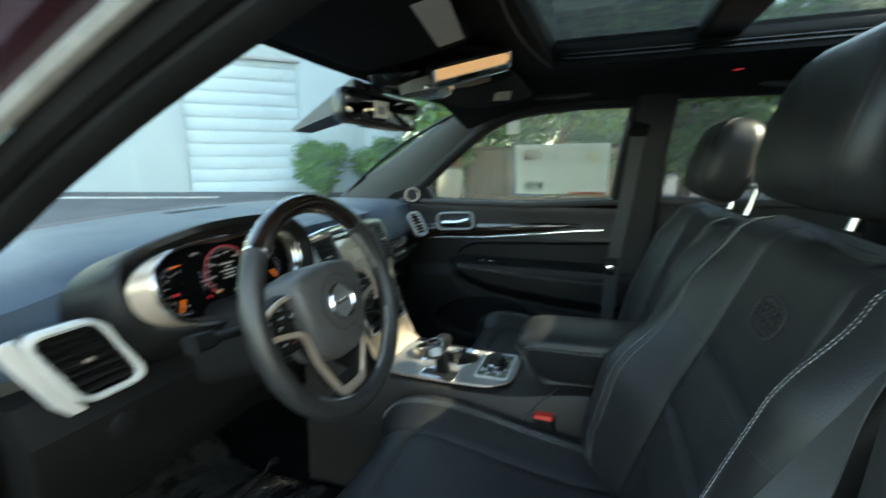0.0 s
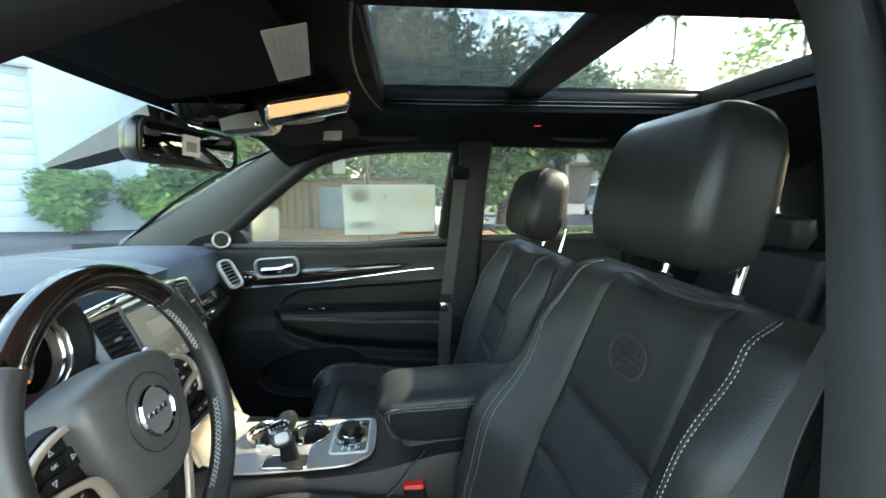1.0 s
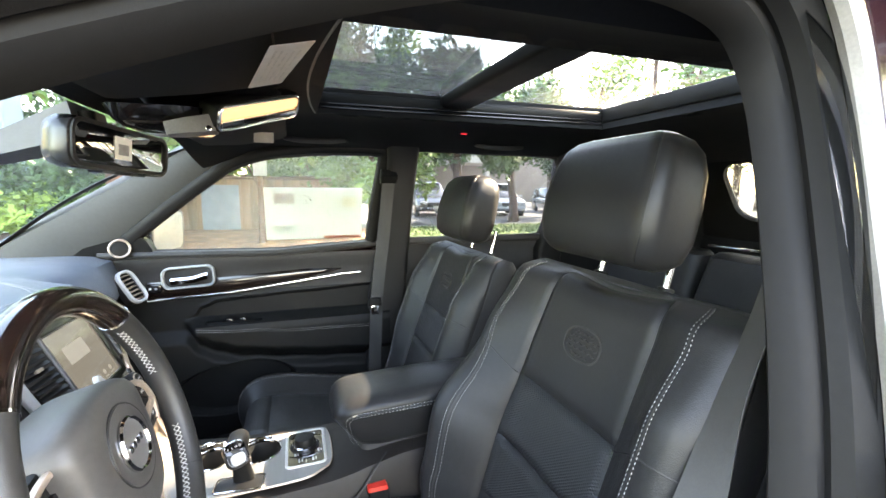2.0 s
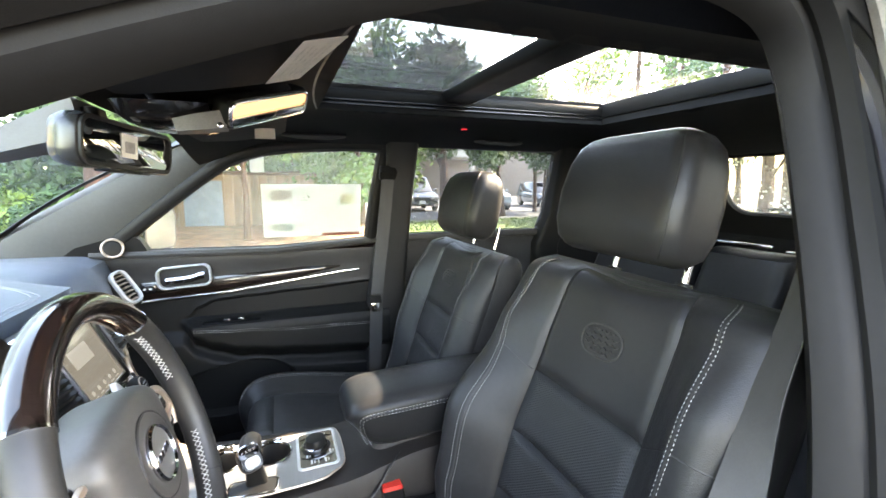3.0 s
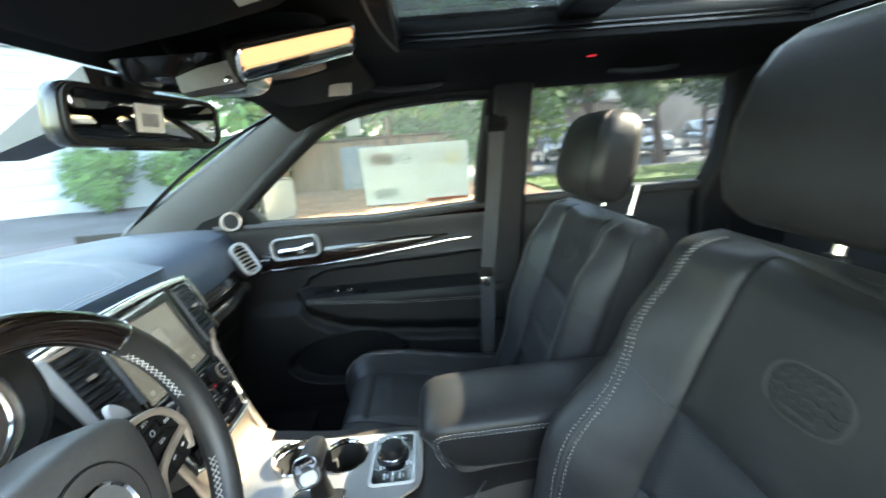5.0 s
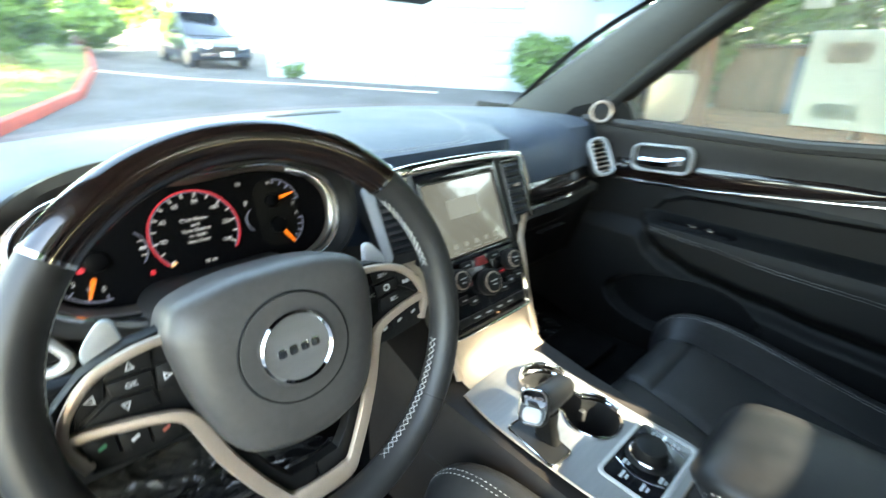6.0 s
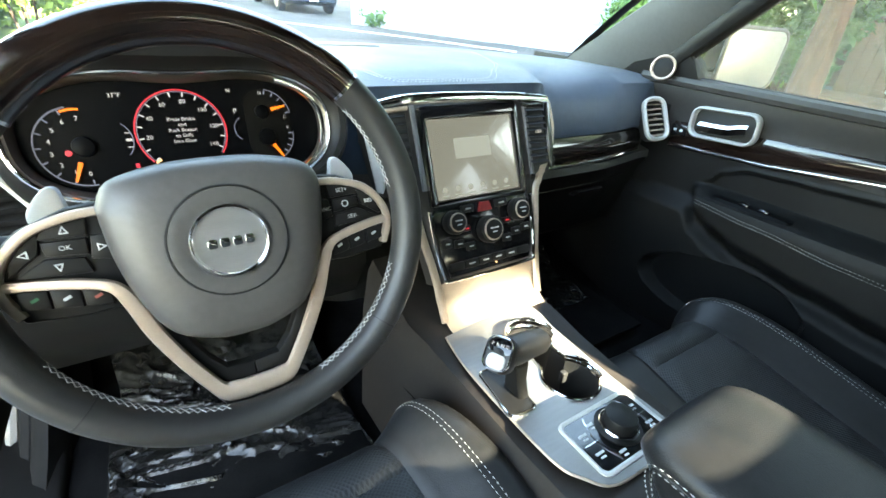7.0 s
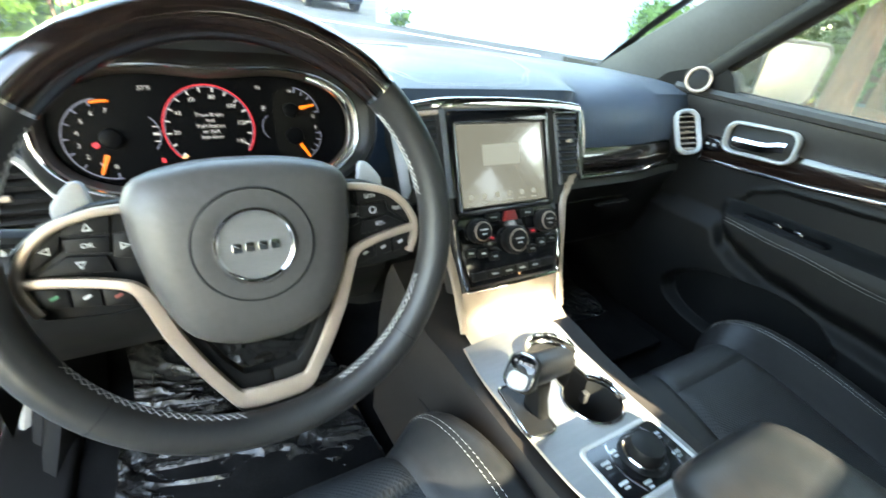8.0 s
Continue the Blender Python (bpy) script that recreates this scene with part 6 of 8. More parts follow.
def build_stack():
    """Screen, knobs and vents between the two footwells. Local x right, y up the sloping face, z to the rear."""
    top, bottom = Vector((0, 0.262, 1.090)), Vector((0, 0.128, 0.795))
    up = (top - bottom).normalized()
    lean = math.degrees(math.atan2(up.y, up.z))
    origin = (Vector((0, 0.242, 1.060)) + Vector((0, 0.196, 0.936))) / 2 + Vector((0.001, 0, 0))
    m = Matrix.Translation(origin) @ pose(0, 0, 0, 90 - lean, 0, 0)
    root = local_thing("centre_stack", m, "centre stack with touchscreen, round knobs and chrome surround", "centre stack")
    # y runs: screen +-0.067; knobs to -0.15; silver panel below
    def outline(g, y0, y1):
        return [(-0.175 - g, y1 + g), (0.175 + g, y1 + g), (0.180 + g, y1 - 0.05), (0.165 + g, 0.0), (0.125 + g, -0.045), (0.112 + g, -0.12), (0.100 + g, y0 - g), (-0.100 - g, y0 - g), (-0.112 - g, -0.12), (-0.125 - g, -0.045), (-0.165 - g, 0.0), (-0.180 - g, y1 - 0.05)]
    part("housing", plate(outline(0.004, -0.205, 0.098), 0.055, pose(0, 0, -0.066), 0.012, 3), SOFT, root, "black housing")
    pts = [(-0.190, 0.088), (-0.12, 0.094), (0, 0.097), (0.12, 0.094), (0.184, 0.088)]
    part("top_strip", tube([(p.x, p.y, lerp_list([(-0.19, -0.014), (-0.125, 0.014), (-0.10, 0.012), (0, 0.002), (0.19, -0.012)], p.x)) for p in smooth_line([(x, y, 0) for x, y in pts], 30)], 0.0085, 0.006, 8, up=(0, 0, 1)), CHROME, root, "chrome top strip")
    for s in (-1, 1):
        side = ([(0.166, -0.034), (0.150, -0.046)] if s < 0 else [(0.184, 0.085), (0.188, 0.04), (0.178, -0.005), (0.150, -0.042)]) + [(0.140, -0.060), (0.131, -0.075), (0.122, -0.13), (0.112, -0.19), (0.106, -0.27)]
        part("side_strip", tube([(s * p.x, p.y, -0.012 + 0.006 * math.sin(3 * p.y)) for p in smooth_line([(x, y, 0) for x, y in side], 40)], 0.0075, 0.005, 8), SATIN, root, "champagne silver edge flange")
        # the vent beside the driver is turned to the door, its inner edge stands proud of the screen
        turn, proud = (24.5, 0.016) if s < 0 else (4.0, -0.008)
        body = [(0.196, -0.03), (0.194, -0.014), (0.128, proud), (0.119, proud - 0.002), (0.116, -0.02)] if s < 0 else [(0.186, -0.03), (0.184, -0.015), (0.126, proud), (0.119, proud - 0.002), (0.116, -0.02)]
        part("vent_housing", loft([[Vector((s * x * (1 - 0.9 * max(0, 0.06 - y) ** 2 * 6), y, z)) for x, z in body] for y in (-0.046, -0.02, 0.02, 0.06, 0.084)]), SOFT, root, "dark grey vent housing")
        vm = pose(s * (0.194 if s < 0 else 0.185), 0, -0.012) @ pose(0, 0, 0, 0, s * turn, 0)
        def out(u, y):
            return (-s * (u + 0.06 * max(0, 0.03 - y) * (1 - u / 0.08)), y)
        v = part("centre_vent", plate([out(u, y) for u, y in ((0.017, 0.076), (0.066, 0.076), (0.066, -0.034), (0.017, -0.030))], 0.003, vm, 0.001), DARK, root, "black slatted centre vent")
        for k in range(9):
            y = -0.024 + 0.0118 * k
            u0, u1 = -s * out(0.019, y)[0], -s * out(0.065, y)[0]
            part("slat", box(u1 - u0, 0.010, 0.0018, vm @ pose(-s * (u0 + u1) / 2, y, 0.0055, -50, 0, 0), 0.0005), PLASTIC, v)
        part("tab", box(0.012, 0.006, 0.008, vm @ pose(-s * 0.042, 0.030, 0.009), 0.002), SATIN, v)
        bar = [out(u, y) for u, y in ((-0.002, 0.080), (0.003, 0.0845), (0.012, 0.0845), (0.016, 0.080), (0.016, -0.030), (0.010, -0.040), (0.000, -0.036))]
        part("vent_frame", plate(bar if s < 0 else bar[::-1], 0.007, vm, 0.003, 3), PALE if s < 0 else GLOSS_BLACK, root, "satin silver outer vent frame" if s < 0 else "gloss black outer vent frame")
        part("vent_frame_top", box(0.056, 0.006, 0.007, vm @ pose(-s * 0.043, 0.080, 0.0035), 0.002), SATIN if s < 0 else GLOSS_BLACK, root)
        part("vent_divider", tube([(s * 0.1225, -0.046 + 0.130 * k / 8, proud + 0.001) for k in range(9)], 0.0045, 0.0035, 8), SEAL, root, "grey strip between vent and screen")
        part("vent_button", box(0.020, 0.010, 0.004, pose(s * 0.146, -0.046, -0.010, 0, 0, s * 28), 0.001), SATIN, root)
    part("screen_surround", frame_ring(rounded(0.206, 0.165, 0.008, 5, 0, 0.004), rounded(0.180, 0.136, 0.004), 0.006, pose(0, 0, -0.012), 0.0015), GLOSS_BLACK, root, "black screen surround")
    part("screen_edge", frame_ring(rounded(0.181, 0.137, 0.004), rounded(0.175, 0.131, 0.003), 0.004, pose(0, 0, -0.011), 0.0005), BRONZE, root, "thin dark metal screen edge")
    scr = part("screen", plate(rounded(0.178, 0.134, 0.003), 0.003, pose(0, 0, -0.0125), 0.0), SCREEN, root, "glossy touchscreen with faint menu icons")
    part("window_panel", plate(rounded(0.075, 0.034, 0.002, 2, -0.002, 0.016), 0.0004, pose(0, 0, -0.0093), 0), G_SCREEN, scr)
    for k in range(6):
        part("icon", cyl(0.0050, 0.0004, pose(-0.070 + 0.026 * k, -0.050, -0.0091), 14), G_SCREEN, scr)
        part("caption", box(0.014, 0.0018, 0.0004, pose(-0.070 + 0.026 * k, -0.060, -0.0091), 0), G_SCREEN, scr)
    panel = part("control_panel", plate([(-0.095, -0.076), (0.095, -0.076), (0.104, -0.09), (0.100, -0.15), (0.088, -0.196), (-0.088, -0.196), (-0.100, -0.15), (-0.104, -0.09)], 0.006, pose(0, 0, -0.012), 0.002), GLOSS_BLACK, root, "black heater and radio panel")
    for x, y, r in ((-0.069, -0.104, 0.020), (0.069, -0.104, 0.020), (0.0, -0.128, 0.024)):
        k = part("knob", cyl(r, 0.020, pose(x, y, 0.004), 36, 0.003), PLASTIC, panel, "ribbed black knob")
        part("knob_ring", cyl(r * 0.80, 0.003, pose(x, y, 0.0145), 32, 0.001), SATIN, k, "silver knob ring")
        part("knob_cap", cyl(r * 0.70, 0.003, pose(x, y, 0.0160), 32, 0.001), PLASTIC, k)
        part("mark", box(r * 0.7, 0.002, 0.0005, pose(x, y + 0.003, 0.0178), 0), PRINT_WHITE, k)
        part("mark", box(r * 0.4, 0.002, 0.0005, pose(x, y - 0.004, 0.0178), 0), PRINT_WHITE, k)
    def button(x, y, w, h, mark=True, mt=None):
        b = part("button", box(w, h, 0.006, pose(x, y, -0.004), 0.0015), PLASTIC, panel)
        if mark:
            part("mark", box(w * 0.45, 0.0022, 0.0005, pose(x, y, -0.0008), 0), mt or PRINT_WHITE, b)
    for s in (-1, 1):
        button(s * 0.036, -0.086, 0.026, 0.013)
        button(s * 0.044, -0.119, 0.018, 0.010, True, G_RED if s < 0 else G_RED)
        for x, y in ((0.062, -0.142), (0.086, -0.138), (0.040, -0.150)):
            button(s * x, y, 0.019, 0.014)
    part("hazard_button", plate([(-0.014, -0.008), (0.014, -0.008), (0.009, 0.008), (-0.009, 0.008)], 0.006, pose(0, -0.087, -0.006), 0.001), mat("hazard_red", (0.25, 0.02, 0.02), 0.35), panel, "red hazard button")
    for k in range(6):
        button(-0.0725 + 0.029 * k, -0.179, 0.028, 0.014, 0 < k < 5)
    part("warning_light", cyl(0.002, 0.001, pose(0.006, -0.188, 0.0), 10), G_AMBER, panel)
    part("chrome_edge", tube([(p.x, p.y, -0.006) for p in smooth_line([(-0.108, -0.08, 0), (-0.106, -0.14, 0), (-0.098, -0.192, 0), (-0.08, -0.202, 0), (0.08, -0.202, 0), (0.098, -0.192, 0), (0.106, -0.14, 0), (0.108, -0.08, 0)], 60)], 0.003, seg=8), CHROME, root, "chrome edge round the panel")
    low = part("lower_panel", grid(lambda u, v: (lerp_list([(0, -0.118), (1, 0.118)], u) * (1 - 0.12 * v), -0.203 - 0.085 * v, -0.012 - 0.022 * math.sin(math.pi * v * 0.9) + 0.02 * v), 16, 10), CHAMPAGNE, root, "champagne silver panel")
    part("tray_slot", box(0.030, 0.006, 0.005, pose(0.012, -0.262, -0.022, 10, 0, 0), 0.002), CHROME, low)


build_stack()

# ---- steering wheel: local x right, y up in its plane, z to the driver ----
WHEEL = at(-0.415, 0.033, 1.018, 72.8, 0, 0)


GREEN_PRINT = mat("green_print", (0.04, 0.22, 0.10), 0.5)
RED_PRINT = mat("red_print", (0.30, 0.07, 0.05), 0.5)


def build_wheel():
    root = local_thing("steering_wheel", WHEEL, "leather steering wheel with dark wood top and silver spokes", "steering wheel")
    R = 0.179
    def rim(a0, a1, rx, rz, n=60):
        rings = []
        for k in range(n + 1):
            a = radians(a0 + (a1 - a0) * k / n)
            c, d = Vector((math.cos(a) * R, math.sin(a) * R, 0)), Vector((math.cos(a), math.sin(a), 0))
            rings.append([c + d * rx * math.cos(t) + Vector((0, 0, rz * math.sin(t))) for t in (2 * math.pi * j / 20 for j in range(20))])
        return loft(rings)
    leather = part("rim", rim(139, 405, 0.0165, 0.0185), WHEEL_LEATHER, root, "black leather rim")
    part("wood_arc", rim(45.5, 138.5, 0.0172, 0.0192), WOOD, root, "glossy dark wood upper rim")
    for a in (45, 139):
        part("joint", rim(a - 0.5, a + 0.5, 0.0176, 0.0196, 2), CHROME, root, "thin silver joint")
    for a in (-42, 222):
        part("seam", rim(a - 0.25, a + 0.25, 0.0168, 0.0188, 2), DARK, leather)
    # laced seam on the inner side
    for a0, a1 in ((141, 172), (205, 258), (290, 338), (8, 39)):
        n = int((a1 - a0) * 0.42)
        bms = []
        for k in range(n):
            for sg in (1, -1):
                a = radians(a0 + (a1 - a0) * (k + 0.5) / n)
                b = radians(a0 + (a1 - a0) * (k + 1.5) / n)
                za, zb = 0.0010 + sg * 0.0042, 0.0010 - sg * 0.0042
                ra, rb = (R - 0.0169 * math.sqrt(1 - (q / 0.0187) ** 2) for q in (za, zb))
                bms.append(tube([(ra * math.cos(a), ra * math.sin(a), za), (rb * math.cos(b), rb * math.sin(b), zb)], 0.00052, seg=4))
        part("lacing", join(*bms), STITCH, leather, "white laced thread")
    # airbag cover
    def cover(k):
        pts = [(-0.089, 0.040), (-0.077, 0.059), (-0.04, 0.069), (0, 0.071), (0.04, 0.069), (0.077, 0.059), (0.089, 0.040), (0.086, 0.0), (0.076, -0.042), (0.057, -0.076), (0.025, -0.091), (0, -0.093), (-0.025, -0.091), (-0.057, -0.076), (-0.076, -0.042), (-0.086, 0.0)]
        return [(p.x * k, p.y * k) for p in smooth_line([(x, y, 0) for x, y in pts] + [(pts[0][0], pts[0][1], 0)], 64)][:-1]
    rows = ((1.0, -0.045), (1.0, 0.000), (0.985, 0.010), (0.95, 0.018), (0.88, 0.024), (0.7, 0.029), (0.45, 0.031))
    bm = loft([[Vector((x, y, z)) for x, y in cover(k)] for k, z in rows])
    hub = part("airbag_cover", bm, HUB, root, "smooth grey-black airbag cover")
    def circle(r):
        return [(r * math.cos(2 * math.pi * k / 48), r * math.sin(2 * math.pi * k / 48)) for k in range(48)]
    part("badge_recess", frame_ring(circle(0.046), circle(0.033), 0.0015, pose(0, 0, 0.0302), 0.001), HUB, hub)
    part("cover_groove", tube([(0.0475 * math.cos(2 * math.pi * k / 48), 0.0475 * math.sin(2 * math.pi * k / 48), 0.0303) for k in range(48)], 0.0011, seg=6, closed=True), DARK, hub)
    ring = part("badge_ring", frame_ring(circle(0.0315), circle(0.0275), 0.003, pose(0, 0, 0.031), 0.0025), CHROME, hub, "chrome badge ring")
    part("badge_plate", cyl(0.0280, 0.002, pose(0, 0, 0.0325), 40), SILVER_PLATE, ring, "brushed silver badge plate")
    for x, y, w, h in ((-0.0145, 0, 0.0075, 0.008), (-0.005, 0, 0.0075, 0.008), (0.005, 0, 0.0075, 0.008), (0.0145, 0, 0.0075, 0.008)):
        part("badge_bar", plate(rounded(w, h, 0.002, 3), 0.0016, pose(x, y, 0.0335), 0.0005), CHROME, ring)
    # spokes
    for s in (-1, 1):
        o = [(s * x, y) for x, y in ((0.074, 0.046), (0.110, 0.042), (0.140, 0.030), (0.160, 0.012), (0.162, -0.022), (0.150, -0.042), (0.110, -0.046), (0.074, -0.044))]
        sp = part("spoke", plate(o, 0.024, pose(0, 0, -0.026), 0.004, 2), PLASTIC, root, "black side spoke with buttons")
        def flat_strip(line, w0, w1, h):
            """A flat moulding whose half width grows from w0 to w1 on its way."""
            pts = [Vector((s * p.x, p.y, p.z)) for p in smooth_line(line, 60)]
            rings = []
            for i, p in enumerate(pts):
                d = (pts[min(i + 1, 60)] - pts[max(i - 1, 0)]).normalized()
                side = d.cross(Vector((0, 0, 1))).normalized()
                w = w0 + (w1 - w0) * (0.45 * ease(0.22, 0.45, i / 60) + 0.55 * ease(0.74, 0.86, i / 60))
                rings.append([p + side * w * x + Vector((0, 0, h * z)) for x, z in ((-1, -1), (-1, 0.2), (-0.8, 0.8), (-0.3, 1.0), (0.3, 1.0), (0.8, 0.8), (1, 0.2), (1, -1))])
            return loft(rings)
        part("spoke_trim", flat_strip([(0.082, 0.038, 0.004), (0.108, 0.036, 0.005), (0.135, 0.026, 0.005), (0.154, 0.004, 0.003), (0.157, -0.016, 0.002), (0.150, -0.036, 0.0)], 0.0036, 0.0040, 0.0032), SATIN, root, "champagne silver spoke trim")
        part("spoke_trim", flat_strip([(0.155, -0.010, 0.002), (0.135, -0.012, 0.004), (0.108, -0.017, 0.007), (0.090, -0.024, 0.009), (0.081, -0.040, 0.008), (0.071, -0.072, 0.005), (0.056, -0.105, 0.003), (0.041, -0.132, 0.002), (0.031, -0.146, 0.002), (0.018, -0.1495, 0.003), (0, -0.150, 0.003)], 0.0042, 0.0095, 0.0030), SATIN, root, "champagne silver lower spoke trim")
        low = plate([(s * x, y) for x, y in ((0.082, -0.04), (0.060, -0.104), (0.042, -0.134), (0.018, -0.150), (0.0, -0.152), (0.0, -0.128), (0.024, -0.126), (0.036, -0.112), (0.050, -0.085), (0.066, -0.04))], 0.014, pose(0, 0, -0.018), 0.003)
        part("lower_spoke", low, PLASTIC, root)
        part("spoke_foot", plate([(s * x, y) for x, y in ((0.046, -0.142), (0.030, -0.168), (0.0, -0.172), (0.0, -0.146), (0.02, -0.146))], 0.012, pose(0, 0, -0.016), 0.003), WHEEL_LEATHER, root)
        quads = (((0.096, 0.034), (0.122, 0.031), (0.129, 0.021), (0.098, 0.020)), ((0.126, 0.029), (0.147, 0.012), (0.150, -0.004), (0.130, 0.010)), ((0.100, -0.010), (0.103, 0.003), (0.127, 0.006), (0.148, -0.006)), ((0.082, 0.020), (0.096, 0.019), (0.099, 0.001), (0.084, -0.002)), ((0.099, 0.018), (0.127, 0.019), (0.126, 0.008), (0.100, 0.005)))
        marks = ("SET+", "RES", "SET-", "CANC", "") if s > 0 else ("up", "left", "down", "right", "OK")
        for q, t in zip(quads, marks):
            bt = part("button", plate([(s * x, y) for x, y in q], 0.005, pose(0, 0, -0.003), 0.0010), PLASTIC, sp)
            cx, cy = s * sum(x for x, _ in q) / 4, sum(y for _, y in q) / 4
            if t in ("up", "down", "left", "right"):
                ang = {"up": 90, "down": -90, "left": 180, "right": 0}[t]
                part("arrow", frame_ring([(-0.003, -0.0032), (0.0034, 0), (-0.003, 0.0032)], [(-0.002, -0.0018), (0.0018, 0), (-0.002, 0.0018)], 0.0004, pose(cx, cy, 0.0022, 0, 0, ang)), PRINT_WHITE, bt)
            elif t:
                part("caption", letters(t, 0.0055, pose(cx, cy, 0.0023)), PRINT_WHITE, bt)
            else:
                part("symbol", frame_ring(rounded(0.007, 0.007, 0.003), rounded(0.005, 0.005, 0.002), 0.0004, pose(cx, cy, 0.0022)), PRINT_WHITE, bt)
        for k in range(3):
            x0 = 0.093 + 0.0192 * k
            q = [(x0, -0.024 + 0.003 * k), (x0 + 0.0178, -0.021 + 0.003 * k), (x0 + 0.0178, -0.036 + 0.003 * k), (x0, -0.039 + 0.003 * k)]
            bt = part("button", plate([(s * x, y) for x, y in q], 0.005, pose(0, 0, -0.003), 0.0010), PLASTIC, sp)
            col = PRINT_WHITE if s > 0 else (GREEN_PRINT, PRINT_WHITE, RED_PRINT)[2 - k]
            part("symbol", box(0.0055, 0.0024, 0.0005, pose(s * (x0 + 0.0085), -0.0295 + 0.003 * k, 0.0022, 0, 0, 24), 0), col, bt)
        part("shift_paddle", plate([(s * p.x, p.y) for p in smooth_line([(0.110, 0.030, 0), (0.122, 0.028, 0), (0.138, 0.030, 0), (0.140, 0.040, 0), (0.134, 0.050, 0), (0.124, 0.060, 0), (0.116, 0.059, 0), (0.113, 0.046, 0), (0.110, 0.030, 0)], 36)[:-1]], 0.007, pose(0, 0, -0.036, 0, s * 6, 0), 0.003), PALE, root, "pale silver shift paddle")
    col = part("column_shroud", rr_stack([((0, -0.015, -0.03), 0.062, 0.050, 0.03, (1, 0, 0), (0, 1, 0)), ((0, -0.015, -0.12), 0.082, 0.068, 0.03, (1, 0, 0), (0, 1, 0)), ((0, -0.01, -0.26), 0.095, 0.075, 0.03, (1, 0, 0), (0, 1, 0))]), PLASTIC, root, "black column shroud")
    part("stalk", tube([(-0.07, 0.0, -0.075), (-0.13, 0.012, -0.07), (-0.20, 0.022, -0.062)], 0.008, 0.010, 10), PLASTIC, root, "black control stalk")
    # the hub and its spokes lie deeper than the rim
    for ob in root.children:
        if ob.name.split(".")[0] in ("airbag_cover", "spoke", "spoke_trim", "lower_spoke", "spoke_foot"):
            ob.location.z -= 0.0165
            ob.scale = (1.025, 1.025, 1.0)
    part("stalk_end", rr_stack([((-0.20, 0.022, -0.062), 0.012, 0.012, 0.005, (0, 1, 0), (0, 0, 1)), ((-0.235, 0.026, -0.058), 0.013, 0.013, 0.006, (0, 1, 0), (0, 0, 1))]), PLASTIC, root)


build_wheel()

# ---- console between the seats ----
def build_console():
    root = thing("centre_console", (-0.02, -0.1, 0.40), "black centre console with silver top plate and cup holders", "console")
    def top_z(y):
        return 0.739 - 0.02 * (y + 0.14)
    # body: a hollow lies under the plate for the cups
    rings = []
    for y, x0, x1, z1, deep in ((0.30, -0.17, 0.15, 0.80, 0), (0.16, -0.165, 0.14, 0.742, 0), (0.10, -0.16, 0.125, 0.742, 0), (0.072, -0.16, 0.122, 0.742, 0), (0.070, -0.16, 0.122, 0.742, 1), (0.0, -0.158, 0.110, 0.742, 1), (-0.124, -0.155, 0.100, 0.742, 1), (-0.126, -0.155, 0.100, 0.742, 0), (-0.21, -0.150, 0.096, 0.744, 0), (-0.23, -0.1485, 0.0955, 0.746, 0), (-0.26, -0.146, 0.094, 0.750, 0), (-0.30, -0.141, 0.092, 0.757, 0), (-0.36, -0.133, 0.093, 0.765, 0), (-0.45, -0.126, 0.095, 0.770, 0), (-0.85, -0.12, 0.10, 0.775, 0)):
        drop = 0.09 * deep
        rings.append([Vector(p) for p in ((x0 - 0.02, y, 0.42), (x0 - 0.012, y, z1 - 0.12), (x0, y, z1 - 0.035), (x0 + 0.010, y, z1 - 0.012), (-0.064, y, z1 - 0.006), (-0.063, y, z1 - 0.006 - drop), (0.044, y, z1 - 0.006 - drop), (0.045, y, z1 - 0.006), (x1 - 0.010, y, z1 - 0.012), (x1, y, z1 - 0.035), (x1 + 0.012, y, z1 - 0.12), (x1 + 0.02, y, 0.42))])
    part("body", loft(rings), CONSOLE_VINYL, root, "soft black console body")
    part("side_seam", tube(smooth_line([(-0.120, -0.330, 0.762), (-0.140, -0.305, 0.745), (-0.157, -0.262, 0.700), (-0.166, -0.20, 0.672), (-0.170, -0.10, 0.645), (-0.175, 0.25, 0.60)], 40), 0.0022, seg=6), DARK, root)
    # plate with round holes: built in its own plane, then laid on
    slope = math.degrees(math.atan(-0.02))
    pm = at(-0.03, -0.06, top_z(-0.06), slope, 0, 0)
    outline = [(p.x + 0.03, p.y + 0.06) for p in smooth_line([(-0.120, 0.095, 0), (-0.03, 0.105, 0), (0.062, 0.098, 0), (0.058, 0.02, 0), (0.052, -0.10, 0), (0.052, -0.20, 0), (0.030, -0.218, 0), (-0.03, -0.222, 0), (-0.088, -0.218, 0), (-0.112, -0.195, 0), (-0.128, -0.16, 0), (-0.132, -0.05, 0), (-0.130, 0.03, 0), (-0.120, 0.095, 0)], 78)][:-1]
    # figure-of-eight opening for two cups
    def eight(grow):
        out = []
        for cx, cy, r, a0 in ((0.024, 0.080, 0.037, -52), (0.022, -0.014, 0.041, 126)):
            a1 = a0 + (284 if a0 < 0 else 288)
            out += [(cx + (r + grow) * math.cos(radians(a)), cy + (r + grow) * math.sin(radians(a))) for a in (a0 + (a1 - a0) * k / 25 for k in range(26))]
        return out
    top = bmesh.new()
    edges = []
    for loop in (outline, eight(0.0)):
        vs = [top.verts.new((x, y, 0.006)) for x, y in loop]
        edges += [top.edges.new((vs[k], vs[(k + 1) % len(vs)])) for k in range(len(vs))]
    bmesh.ops.triangle_fill(top, use_beauty=True, edges=edges)
    low = bmesh.ops.extrude_face_region(top, geom=top.faces[:])
    bmesh.ops.translate(top, verts=[g for g in low["geom"] if isinstance(g, bmesh.types.BMVert)], vec=(0, 0, -0.006))
